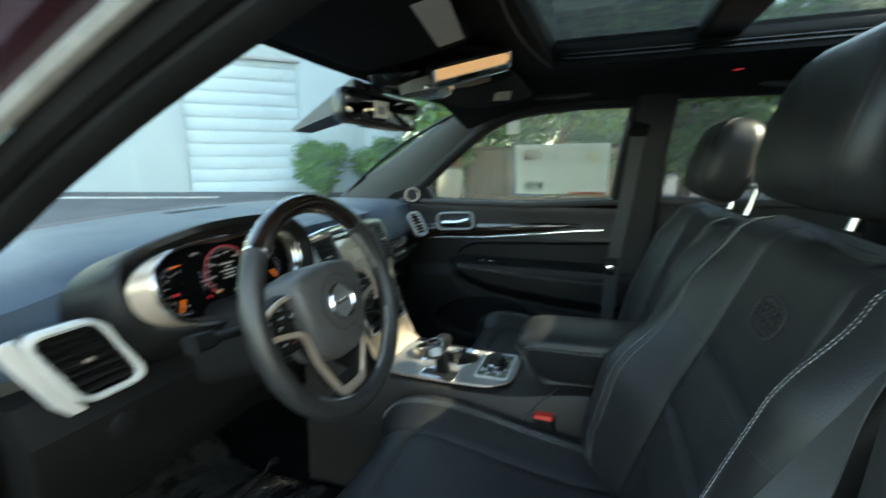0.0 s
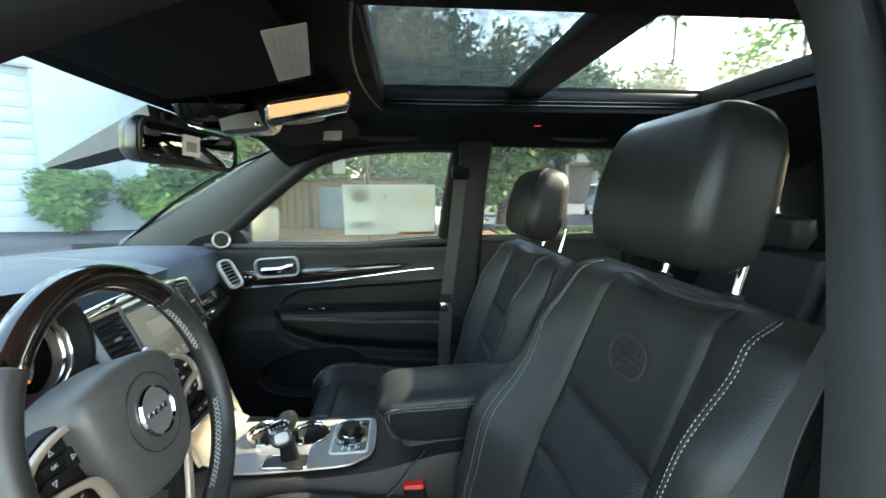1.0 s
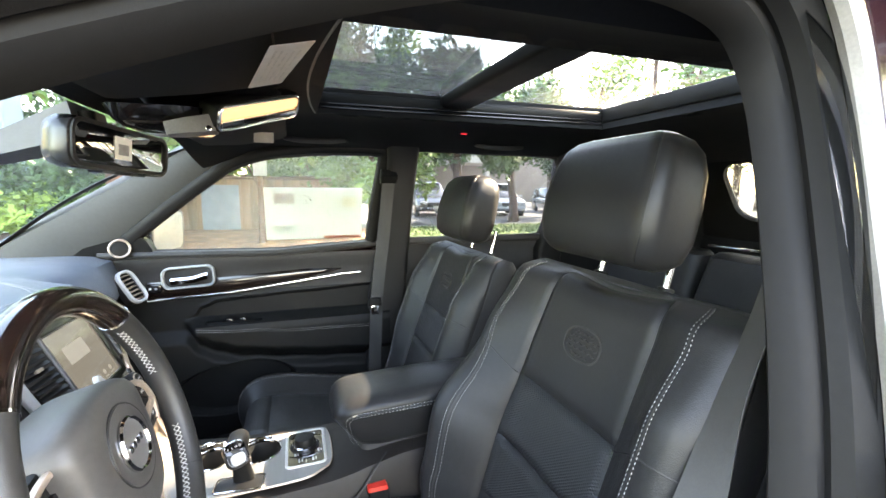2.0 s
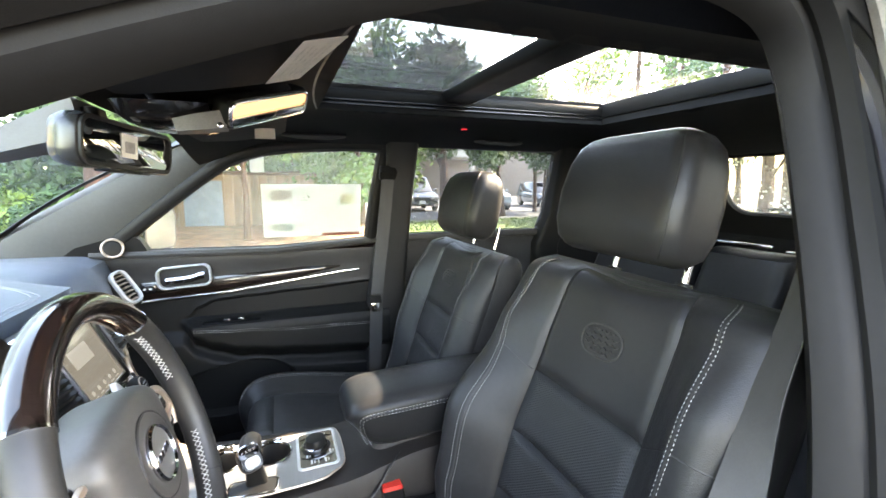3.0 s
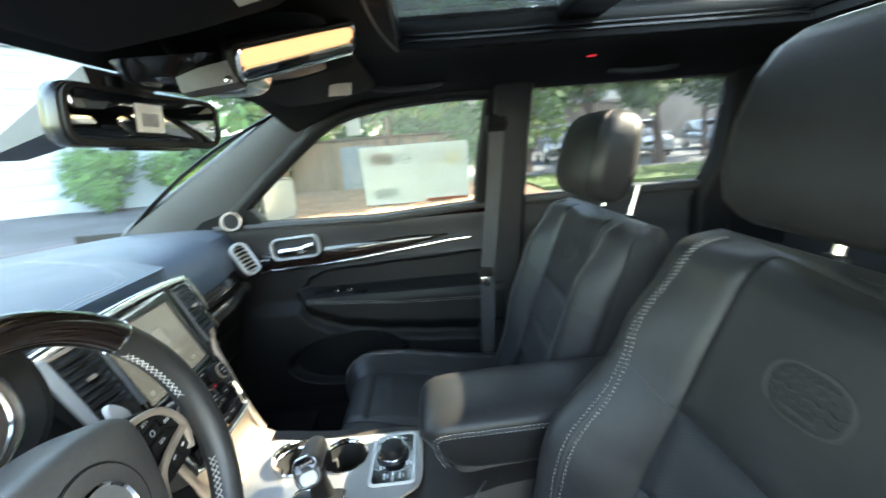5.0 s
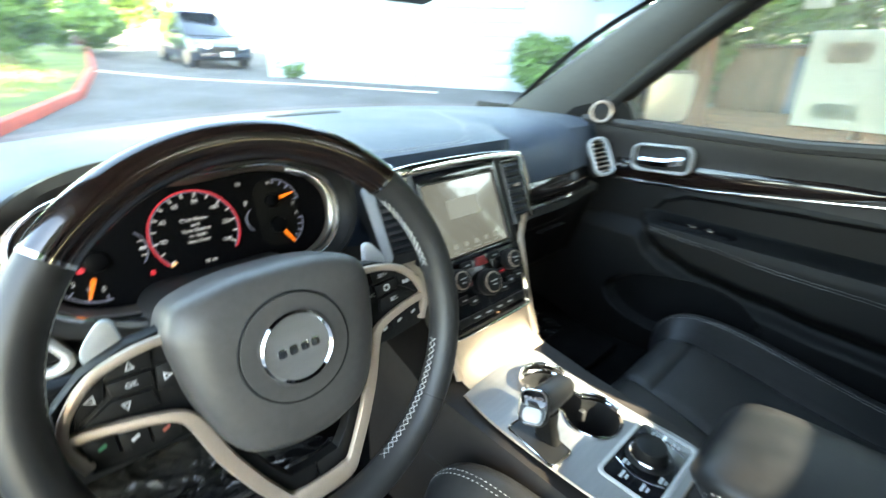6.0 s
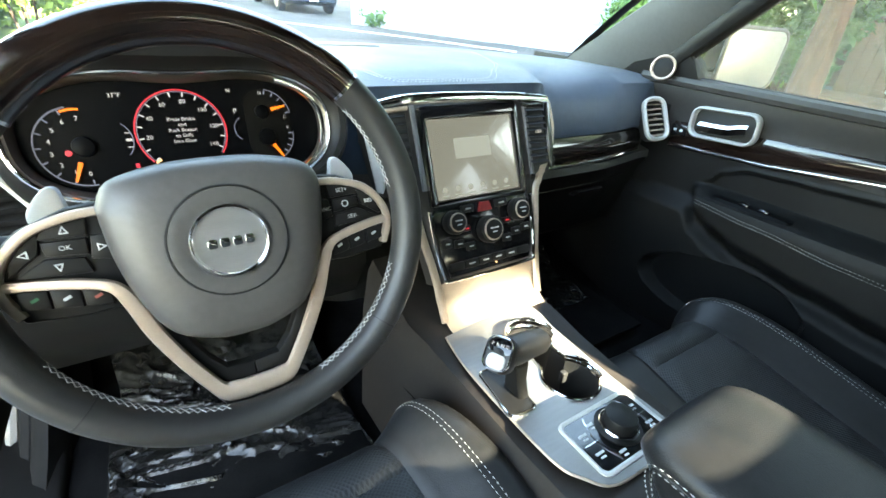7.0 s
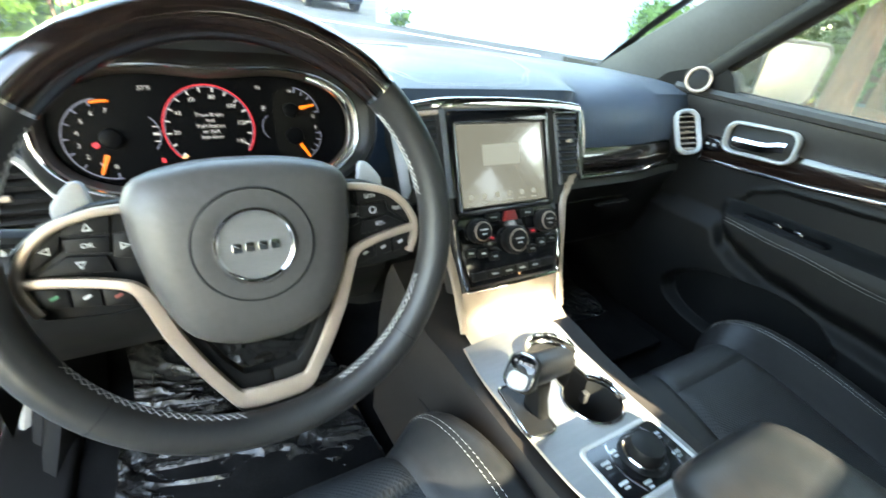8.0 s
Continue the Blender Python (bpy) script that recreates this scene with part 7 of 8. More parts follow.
    top.transform(pm)
    part("top_plate", top, SILVER_PLATE, root, "brushed silver top plate")
    part("plate_edge", tube([pm @ Vector((x, y, 0.003)) for x, y in outline], 0.0022, seg=6, closed=True), SATIN, root, "bright edge of the plate")
    cup = part("cup_rim", frame_ring(eight(0.0035), eight(-0.0005), 0.004, pm @ pose(0, 0, 0.005), 0.002), CHROME, root, "chrome rim round the cup holders")
    part("cup_well", loft([[pm @ Vector((x, y, z)) for x, y in eight(g)] for g, z in ((0.0, 0.006), (-0.002, -0.03), (-0.004, -0.068))], True, False), DARK, cup, "black cup wells")
    part("well_floor", plate(eight(-0.003), 0.002, pm @ pose(0, 0, -0.070), 0), RUBBER, cup)
    part("cup_fence", tube([pm @ Vector((0.024 + 0.041 * math.cos(radians(a)), 0.080 + 0.041 * math.sin(radians(a)), 0.016)) for a in range(-30, 170, 8)], 0.003, 0.010, 8), CHROME, cup, "raised chrome cup guard")
    part("cup_fence", tube([pm @ Vector((0.022 + 0.045 * math.cos(radians(a)), -0.014 + 0.045 * math.sin(radians(a)), 0.010)) for a in range(-35, 60, 6)], 0.003, 0.006, 8), CHROME, cup, "raised chrome cup guard")
    for cx, cy in ((0.020, 0.112), (0.040, 0.012), (-0.012, 0.006)):
        part("grip", box(0.010, 0.010, 0.020, pm @ pose(cx, cy, -0.02), 0.002), RUBBER, cup)
    gate = part("shift_gate", frame_ring(rounded(0.046, 0.092, 0.010, 4), rounded(0.040, 0.086, 0.008, 4), 0.004, pm @ pose(-0.078, 0.015, 0.005, 0, 0, -6), 0.001), CHROME, root, "chrome shift gate frame")
    part("gate_boot", plate(rounded(0.041, 0.087, 0.008, 4), 0.002, pm @ pose(-0.078, 0.015, 0.0055, 0, 0, -6), 0), DARK, gate)
    # selector dial panel
    sm = pm @ pose(0.006, -0.109, 0.005)
    sel = part("terrain_panel", frame_ring(rounded(0.138, 0.085, 0.012, 5), rounded(0.126, 0.073, 0.008, 5), 0.003, sm, 0.0015), PALE, root, "silver-framed drive selector panel")
    part("panel_face", plate(rounded(0.127, 0.074, 0.008, 5), 0.0025, sm, 0), GLOSS_BLACK, sel, "black selector face")
    part("dial_base", cyl(0.031, 0.002, sm @ pose(0.006, 0.002, 0.0032), 40), PLASTIC, sel)
    k = part("dial", cyl(0.0225, 0.022, sm @ pose(0.006, 0.002, 0.014), 40, 0.003, 0.0208), PLASTIC, sel, "round black selector dial")
    part("dial_ring", frame_ring([(0.0262 * math.cos(a), 0.0262 * math.sin(a)) for a in (2 * math.pi * j / 40 for j in range(40))], [(0.0225 * math.cos(a), 0.0225 * math.sin(a)) for a in (2 * math.pi * j / 40 for j in range(40))], 0.004, sm @ pose(0.006, 0.002, 0.0040), 0.002), CHROME, k)
    for sgn in (-1, 1):
        part("divider", tube([sm @ Vector((sgn * (0.034 + 0.010 * math.sin(math.pi * j / 8)) + 0.006, -0.033 + 0.066 * j / 8, 0.003)) for j in range(9)], 0.0009, seg=5), CHROME, sel)
    for x, y, w in ((-0.048, 0.014, 0.014), (-0.048, -0.014, 0.014), (0.050, 0.016, 0.012), (0.050, -0.014, 0.012), (-0.020, -0.026, 0.012), (-0.026, 0.022, 0.010)):
        part("mark", box(w, 0.0035, 0.0006, sm @ pose(x, y, 0.0030), 0), PRINT_WHITE, sel)
        part("mark", box(w * 0.6, 0.0025, 0.0006, sm @ pose(x, y - 0.006, 0.0030), 0), PRINT_WHITE, sel)
    part("divider", box(0.024, 0.0016, 0.001, sm @ pose(-0.048, 0.0, 0.003), 0), CHROME, sel)
    part("divider", box(0.020, 0.0016, 0.001, sm @ pose(0.050, 0.001, 0.003), 0), CHROME, sel)
    return root


build_console()


def build_shifter():
    base = Vector((-0.094, -0.052, 0.745))
    root = thing("gear_lever", base, "leather and chrome T-shaped gear lever", "gear lever")
    part("stem", rr_stack([(base + Vector((0, 0, -0.005)), 0.010, 0.020, 0.008, (1, 0, 0), (0, 1, 0)), (base + Vector((-0.004, 0.004, 0.03)), 0.009, 0.016, 0.007, (1, 0, 0), (0, 1, 0)), (base + Vector((-0.006, 0.008, 0.055)), 0.012, 0.018, 0.008, (1, 0, 0), (0, 1, 0))]), PLASTIC, root, "black lever stem")
    c = base + Vector((-0.010, 0.010, 0.070))
    ax = Vector((1.0, 0.0, -0.02)).normalized()
    rows = []
    for d, r, l in ((-0.036, 0.008, 0.010), (-0.033, 0.015, 0.016), (-0.022, 0.0185, 0.020), (0.0, 0.0185, 0.021), (0.022, 0.017, 0.020), (0.045, 0.0155, 0.019), (0.055, 0.012, 0.014), (0.058, 0.006, 0.008)):
        rows.append((c + ax * d, l, r, r * 0.95, (0, 1, 0), (0.02, 0, 1)))
    knob = part("handle", rr_stack(rows, 6), WHEEL_LEATHER, root, "grey-black leather handle")
    # the handle's end: a chrome-edged face with the gear display above a silver button
    nf = Vector((-0.72, -0.22, 0.66)).normalized()
    uf = (Vector((0.5, 0.35, 0.8)) - nf * Vector((0.5, 0.35, 0.8)).dot(nf)).normalized()
    face = Matrix.Translation(c + ax * -0.026 + Vector((0, -0.002, 0.004))) @ Matrix((uf.cross(nf), uf, nf)).transposed().to_4x4()
    end = part("end_cap", loft([[face @ Vector((x * k, y * k, z)) for x, y in rounded(0.042, 0.050, 0.016, 6)] for k, z in ((0.70, -0.026), (0.92, -0.012), (1.0, 0.0), (0.97, 0.006), (0.90, 0.009))]), WHEEL_LEATHER, knob, "rounded handle end")
    part("face_rim", frame_ring(rounded(0.038, 0.046, 0.013, 6), rounded(0.034, 0.042, 0.011, 6), 0.003, face @ pose(0, 0, 0.008), 0.001), CHROME, end, "chrome face rim")
    part("display", plate(rounded(0.034, 0.020, 0.006, 5, 0, 0.0105), 0.003, face @ pose(0, 0, 0.007), 0.0006), GLOSS_BLACK, end, "black gear display")
    for j in range(4):
        part("figure", letters("PRND"[j], 0.0060, face @ pose(-0.0105 + 0.007 * j, 0.011, 0.0104)), G_WHITE, end)
    part("release_button", plate(rounded(0.026, 0.020, 0.008, 6, 0, -0.0105), 0.005, face @ pose(0, 0, 0.007), 0.002, 3), PALE, end, "silver release button")
    return root


build_shifter()


ARM_X = -0.030
# half section of the lid: half width and height
ARM_SECTION = [(0.0, 0.758), (0.045, 0.758), (0.058, 0.763), (0.066, 0.775), (0.078, 0.81), (0.086, 0.842), (0.088, 0.854), (0.085, 0.864), (0.075, 0.873), (0.05, 0.879), (0.0, 0.881)]


def arm_point(s, y, k=1.0, zk=1.0):
    """A point of the lid's skin: s from -1 (under) round one side to 1 (top)."""
    u, z = curve_at(ARM_SECTION, abs(s))
    return Vector((ARM_X + math.copysign(u * k, s), y, 0.818 + (z - 0.818) * zk + 0.006 * ease(-0.28, -0.5, y)))


def build_armrest():
    root = thing("armrest", (-0.02, -0.40, 0.78), "padded black leather armrest lid with white stitching", "armrest")
    rows = []
    for y, k, zk in ((-0.224, 0.45, 0.25), (-0.226, 0.68, 0.46), (-0.231, 0.83, 0.64), (-0.240, 0.92, 0.78), (-0.253, 0.97, 0.88), (-0.272, 0.99, 0.95), (-0.300, 1.0, 0.99), (-0.35, 1.0, 1.0), (-0.45, 1.0, 1.0), (-0.58, 1.0, 1.0), (-0.62, 0.97, 0.95), (-0.635, 0.85, 0.8)):
        lean = [0.035 * (1 - clamp01((z - 0.758) / 0.10)) * ease(-0.40, -0.23, y) for z in (arm_point(j / 20, y).z for j in range(21))]
        ring = [arm_point(j / 20, y, k, zk) - Vector((0, lean[j], 0)) for j in range(21)] + [arm_point(-j / 20, y, k, zk) - Vector((0, lean[j], 0)) for j in range(19, 0, -1)]
        rows.append(ring)
    lid = part("lid", loft(rows), LEATHER, root, "black leather lid")
    for sg in (-1, 1):
        for g in (0.0, 0.007):
            line = [arm_point(sg * 0.60, y) + Vector((sg * 0.0016, 0, 0.001 - g)) for y in (-0.60, -0.50, -0.40, -0.32)]
            line += [arm_point(sg * 0.60, -0.275) + Vector((sg * 0.0016, -g * 0.5, -g)), Vector((ARM_X + sg * 0.0875, -0.252 - g, 0.846 - g * 0.6)), Vector((ARM_X + sg * 0.083, -0.250 - g, 0.825)), Vector((ARM_X + sg * 0.076, -0.258 - g, 0.795)), Vector((ARM_X + sg * 0.068, -0.270 - g, 0.772))]
            line = smooth_line(line, 120)
            part("stitching", stitches(line, 0.0058, 0.0018, 0.0006), STITCH, lid, "white double stitching")
            if g:
                part("seam", tube([p + Vector((0, 0.002, 0.0035)) for p in line], 0.0012, seg=6), DARK, lid)
    part("bin", rr_stack([((-0.022, -0.45, 0.42), 0.085, 0.20, 0.02, (1, 0, 0), (0, 1, 0)), ((-0.022, -0.45, 0.70), 0.07, 0.18, 0.02, (1, 0, 0), (0, 1, 0)), ((-0.022, -0.455, 0.765), 0.06, 0.17, 0.03, (1, 0, 0), (0, 1, 0))]), SOFT, root, "soft black bin under the lid")


build_armrest()

# ---- passenger door ----
def arm_low(y):
    """Lower edge of the leaf-shaped armrest."""
    return slerp_list([(-0.45, 0.676), (-0.276, 0.687), (-0.112, 0.703), (0.035, 0.722), (0.12, 0.748), (0.173, 0.775), (0.222, 0.828)], y)


def arm_seam(y):
    return slerp_list([(-0.45, 0.788), (-0.23, 0.793), (-0.158, 0.795), (0.027, 0.809), (0.202, 0.820)], y)


def inset_top(y):
    """Upper edge of the hollow above the armrest."""
    return slerp_list([(-0.52, 0.938), (-0.16, 0.921), (-0.006, 0.913), (0.11, 0.907), (0.165, 0.886), (0.20, 0.852), (0.225, 0.828)], y)


def door_x(y, z):
    """The inner face of the passenger door panel."""
    x = 0.772 - 0.018 * ease(1.0, 1.07, z)
    low = arm_low(y)
    arm = 0.075 * ease(low - 0.050, low + 0.030, z) * ease(0.848, 0.826, z) * ease(0.235, 0.175, y)
    below = ease(low - 0.02, low - 0.07, z) * ease(0.56, 0.34, y)
    top = inset_top(y)
    sunk = 0.008 * ease(top + 0.003, top - 0.008, z) * ease(0.80, 0.84, z) * ease(0.225, 0.180, y)
    edge = 0.003 * math.exp(-((z - top - 0.005) / 0.006) ** 2) * ease(0.225, 0.180, y)
    # hollow of the door pocket inside the bulging lower panel
    a, b = (y - 0.068) / 0.21, (z - 0.578 - 0.08 * (0.068 - y)) / 0.092
    hollow = ease(1.05, 0.94, math.sqrt(a * a + b * b))
    return x + sunk - edge - arm - 0.042 * below * (1 - 0.95 * hollow)


def build_door():
    root = thing("door_1", (0.78, -0.05, 0.42), "closed passenger door, black with wood and chrome trim", "car door", kind="structure")
    def f(u, v):
        y, z = 0.60 - 1.11 * u, 0.34 + 0.60 * v
        return (door_x(y, z), y, z)
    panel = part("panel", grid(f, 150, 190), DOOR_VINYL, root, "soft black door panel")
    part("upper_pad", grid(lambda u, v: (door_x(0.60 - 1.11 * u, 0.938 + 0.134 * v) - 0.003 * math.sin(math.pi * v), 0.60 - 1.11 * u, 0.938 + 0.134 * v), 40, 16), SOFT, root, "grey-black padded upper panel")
    part("sill", loft([[Vector((x, y, z + lerp_list([(-0.5, 0.022), (-0.1, -0.004), (0.46, 0.006)], y))) for x, z in ((0.754, 1.068), (0.742, 1.072), (0.738, 1.082), (0.742, 1.092), (0.758, 1.096), (0.79, 1.09), (0.79, 1.06))] for y in [0.46 - 0.97 * k / 30 for k in range(31)]]), SOFT, root, "padded window sill")
    part("sill_seal", tube([(0.768, 0.40 - 0.90 * k / 30, 1.094 + lerp_list([(-0.5, 0.022), (-0.1, -0.004), (0.46, 0.006)], 0.40 - 0.90 * k / 30)) for k in range(31)], 0.005, seg=6), RUBBER, root)
    # window frame
    edge = [(0.42, 1.10), (0.25, 1.24), (0.10, 1.355), (0.02, 1.405), (-0.10, 1.44), (-0.30, 1.458), (-0.46, 1.458), (-0.492, 1.445), (-0.485, 1.38), (-0.465, 1.25), (-0.45, 1.10)]
    path = [Vector((0.755 - 0.26 * (p.y - 1.10), p.x, p.y)) for p in smooth_line([(y, z, 0) for y, z in edge], 60)]
    part("window_frame", tube(path, 0.022, 0.014, 10, up=(1, 0, 0)), PLASTIC, root, "black window frame")
    part("window_seal", tube([p + Vector((0.014, 0, 0)) for p in path], 0.026, 0.006, 8, up=(1, 0, 0)), RUBBER, root)
    # rear edge of the door
    part("shut_face", box(0.06, 0.03, 0.68, at(0.785, -0.505, 0.76), 0.01), PLASTIC, root)
    # wood and chrome
    band = []
    for k in range(41):
        t = k / 40
        y = 0.335 - 0.665 * t
        h = lerp_list([(0, 0.030), (0.3, 0.028), (0.8, 0.018), (1, 0.003)], t)
        z = lerp_list([(0, 0.955), (0.35, 0.965), (1, 1.002)], t)
        x = door_x(y, z) - 0.001
        band.append([Vector(p) for p in ((x + 0.006, y, z - h), (x - 0.004, y, z - h), (x - 0.009, y, z - h * 0.4), (x - 0.009, y, z + h * 0.4), (x - 0.004, y, z + h), (x + 0.006, y, z + h))])
    part("wood_trim", loft(band), WOOD, root, "glossy dark wood trim")
    strip = []
    for k in range(41):
        y = 0.335 - 0.74 * k / 40
        z = lerp_list([(0, 0.920), (0.35, 0.932), (0.9, 0.980), (1, 0.984)], k / 40)
        strip.append((door_x(y, z) - 0.006, y, z))
    part("chrome_strip", tube(strip, 0.003, 0.0045, 8), CHROME, root, "chrome strip under the wood")
    # handle
    hm = at(0.746, 0.198, 1.003, 90, 0, -90) @ pose(0, 0, 0, 0, 0, 3)
    part("handle_bowl", plate(rounded(0.156, 0.068, 0.020), 0.002, hm @ pose(0, 0, -0.010), 0), DARK, root, "dark handle bowl")
    part("handle_bezel", frame_ring(rounded(0.168, 0.078, 0.026, 6), rounded(0.152, 0.064, 0.020, 6), 0.016, hm @ pose(0, 0, -0.008), 0.005), PALE, root, "satin silver handle bezel")
    part("inner_handle", loft([[hm @ Vector((x, -0.012 + y + 0.010 * ease(0.01, 0.06, x), 0.004 + z)) for y, z in ((-0.012, 0), (0.012, 0), (0.014, 0.008), (0.006, 0.014), (-0.009, 0.012))] for x in (-0.055, -0.04, -0.02, 0.0, 0.02, 0.045, 0.062)]), CHROME, root, "chrome pull handle")
    # lock switches in front of the handle
    sw = part("lock_switch", box(0.012, 0.045, 0.030, at(0.757, 0.310, 0.965), 0.004), GLOSS_BLACK, root)
    for k in range(2):
        part("mark", box(0.001, 0.008, 0.006, at(0.7505, 0.320 - 0.018 * k, 0.966), 0), PRINT_WHITE, sw)
    # armrest with stitching and switches
    for dz in (0.0, 0.007):
        part("stitching", stitches([Vector((door_x(y, arm_seam(y) - dz) - 0.0015, y, arm_seam(y) - dz)) for y in [0.180 - 0.635 * k / 50 for k in range(51)]], 0.0058, 0.0018, 0.0006), STITCH, root, "white double stitching")
    pod = part("switch_pod", rr_stack([((0.733, 0.06, 0.828), 0.020, 0.100, 0.016, (1, 0, 0), (0, 1, 0)), ((0.735, 0.06, 0.838), 0.017, 0.092, 0.014, (1, 0, 0), (0, 1, 0))]), CLUSTER_BLACK, root, "window switch pod")
    for y in (0.075, 0.03):
        part("switch", box(0.016, 0.022, 0.008, at(0.730, y, 0.840, 8, 0, 0), 0.003), GLOSS_BLACK, pod)
        part("switch_edge", box(0.002, 0.010, 0.0015, at(0.723, y, 0.8445), 0.0005), CHROME, pod)
    # tweeter in the sail panel
    sail = part("sail_panel", loft([[Vector((0.745 + d - 0.26 * (z - 1.10), y, z)) for y, z in ((0.60, 1.065), (0.315, 1.075), (0.30, 1.10), (0.315, 1.135), (0.345, 1.16), (0.50, 1.115))] for d in (0.05, 0.004, 0.0)]), PLASTIC, root, "black mirror triangle panel")
    tm = at(0.732, 0.392, 1.112, 90, 0, -90) @ pose(0, 0, 0, -10, 22, 0)
    part("tweeter", cyl(0.031, 0.014, tm @ pose(0, 0, 0.006), 32, 0.004), PLASTIC, root, "round tweeter")
    part("tweeter_ring", frame_ring([(0.032 * math.cos(a), 0.032 * math.sin(a)) for a in (2 * math.pi * j / 32 for j in range(32))], [(0.025 * math.cos(a), 0.025 * math.sin(a)) for a in (2 * math.pi * j / 32 for j in range(32))], 0.004, tm @ pose(0, 0, 0.012), 0.002), SATIN, root, "silver tweeter ring")
    part("skin", grid(lambda u, v: (0.885 - 0.09 * ease(0.75, 1.1, 0.25 + 0.83 * v), 0.75 - 1.30 * u, 0.25 + 0.83 * v), 6, 14), BODY_PAINT, root, "dark painted outer skin")


build_door()


def build_door_mirror():
    c = Vector((1.005, 0.315, 1.145))
    root = thing("door_mirror", c, "passenger door mirror with a bright dewy glass", "door mirror")
    m = Matrix.Translation(c) @ pose(0, 0, 0, 92, 0, -14)
    part("housing", rr_stack([(m @ Vector((0, 0, 0.0)), 0.115, 0.085, 0.04, m.to_3x3() @ Vector((1, 0, 0)), m.to_3x3() @ Vector((0, 1, 0))), (m @ Vector((0, 0, -0.05)), 0.118, 0.088, 0.045, m.to_3x3() @ Vector((1, 0, 0)), m.to_3x3() @ Vector((0, 1, 0))), (m @ Vector((-0.01, 0, -0.12)), 0.08, 0.06, 0.04, m.to_3x3() @ Vector((1, 0, 0)), m.to_3x3() @ Vector((0, 1, 0)))]), GLOSS_BLACK, root, "glossy black mirror shell")
    part("glass", plate(rounded(0.212, 0.150, 0.032, 6), 0.003, m @ pose(0, 0, 0.003), 0.001), DEWY, root, "dew-covered mirror glass")
    part("rim", frame_ring(rounded(0.230, 0.168, 0.040, 6), rounded(0.210, 0.148, 0.031, 6), 0.006, m @ pose(0, 0, 0.0), 0.002), SEAL, root, "grey wet mirror edge")
    part("arm", rr_stack([((0.83, 0.375, 1.085), 0.02, 0.035, 0.01, (0, 0, 1), (0, 1, 0)), ((0.92, 0.365, 1.09), 0.018, 0.03, 0.01, (0, 0, 1), (0, 1, 0))]), PLASTIC, root, "black mirror arm")


build_door_mirror()


def window_point(y, z):
    return Vector((0.768 - 0.26 * (z - 1.10) - 0.004, y, z))


def build_sticker():
    root = thing("window_sticker", window_point(-0.235, 1.22), "white printed price sheet taped inside the passenger window", "paper sheet")
    o = Vector((0.7465, -0.237, 1.221)) - Vector((0.006, 0, 0))
    ex, ey = Vector((0, -1, 0)), Vector((-0.252, 0, 0.968))
    ez = ex.cross(ey)
    m = Matrix.Translation(o) @ Matrix((ex, ey, ez)).transposed().to_4x4()
    sheet = part("sheet", plate(rounded(0.350, 0.200, 0.003, 2), 0.0008, m, 0), SHEET, root)
    part("picture", plate(rounded(0.072, 0.040, 0.002, 2, -0.108, 0.058), 0.0004, m @ pose(0, 0, 0.0009), 0), translucent_paper("pale_print", (0.78, 0.73, 0.70), 0.98), sheet)
    part("picture", plate(rounded(0.080, 0.034, 0.002, 2, -0.105, -0.062), 0.0004, m @ pose(0, 0, 0.0009), 0), translucent_paper("pale_print_grey", (0.80, 0.81, 0.80), 0.98), sheet)
    part("picture", plate(rounded(0.050, 0.040, 0.002, 2, 0.125, 0.045), 0.0004, m @ pose(0, 0, 0.0009), 0), translucent_paper("pale_print_buff", (0.88, 0.84, 0.74), 0.98), sheet)
    part("footer", plate(rounded(0.14, 0.010, 0.001, 2, 0.10, -0.094), 0.0004, m @ pose(0, 0, 0.0009), 0), translucent_paper("red_footer", (0.72, 0.35, 0.28), 0.98), sheet)
    rnd = random.Random(5)
    faint = translucent_paper("faint_print", (0.84, 0.83, 0.80), 0.98)
    for col in range(3):
        bms = []
        for k in range(22):
            w = rnd.uniform(0.025, 0.058)
            bms.append(plate(rounded(w, 0.0022, 0.0005, 1, -0.055 + 0.064 * col + w / 2, 0.082 - 0.0075 * k), 0.0003, m @ pose(0, 0, 0.0009), 0))
        part("text_bars", join(*bms), faint, sheet)
    root2 = thing("small_sticker", window_point(-0.02, 1.37), "small white paper tag taped to the window", "paper tag")
    m2 = Matrix.Translation(Vector((0.701, -0.055, 1.385))) @ Matrix((ex, ey, ez)).transposed().to_4x4()
    part("sheet", plate(rounded(0.045, 0.055, 0.002, 2), 0.0008, m2, 0), SHEET, root2)


build_sticker()

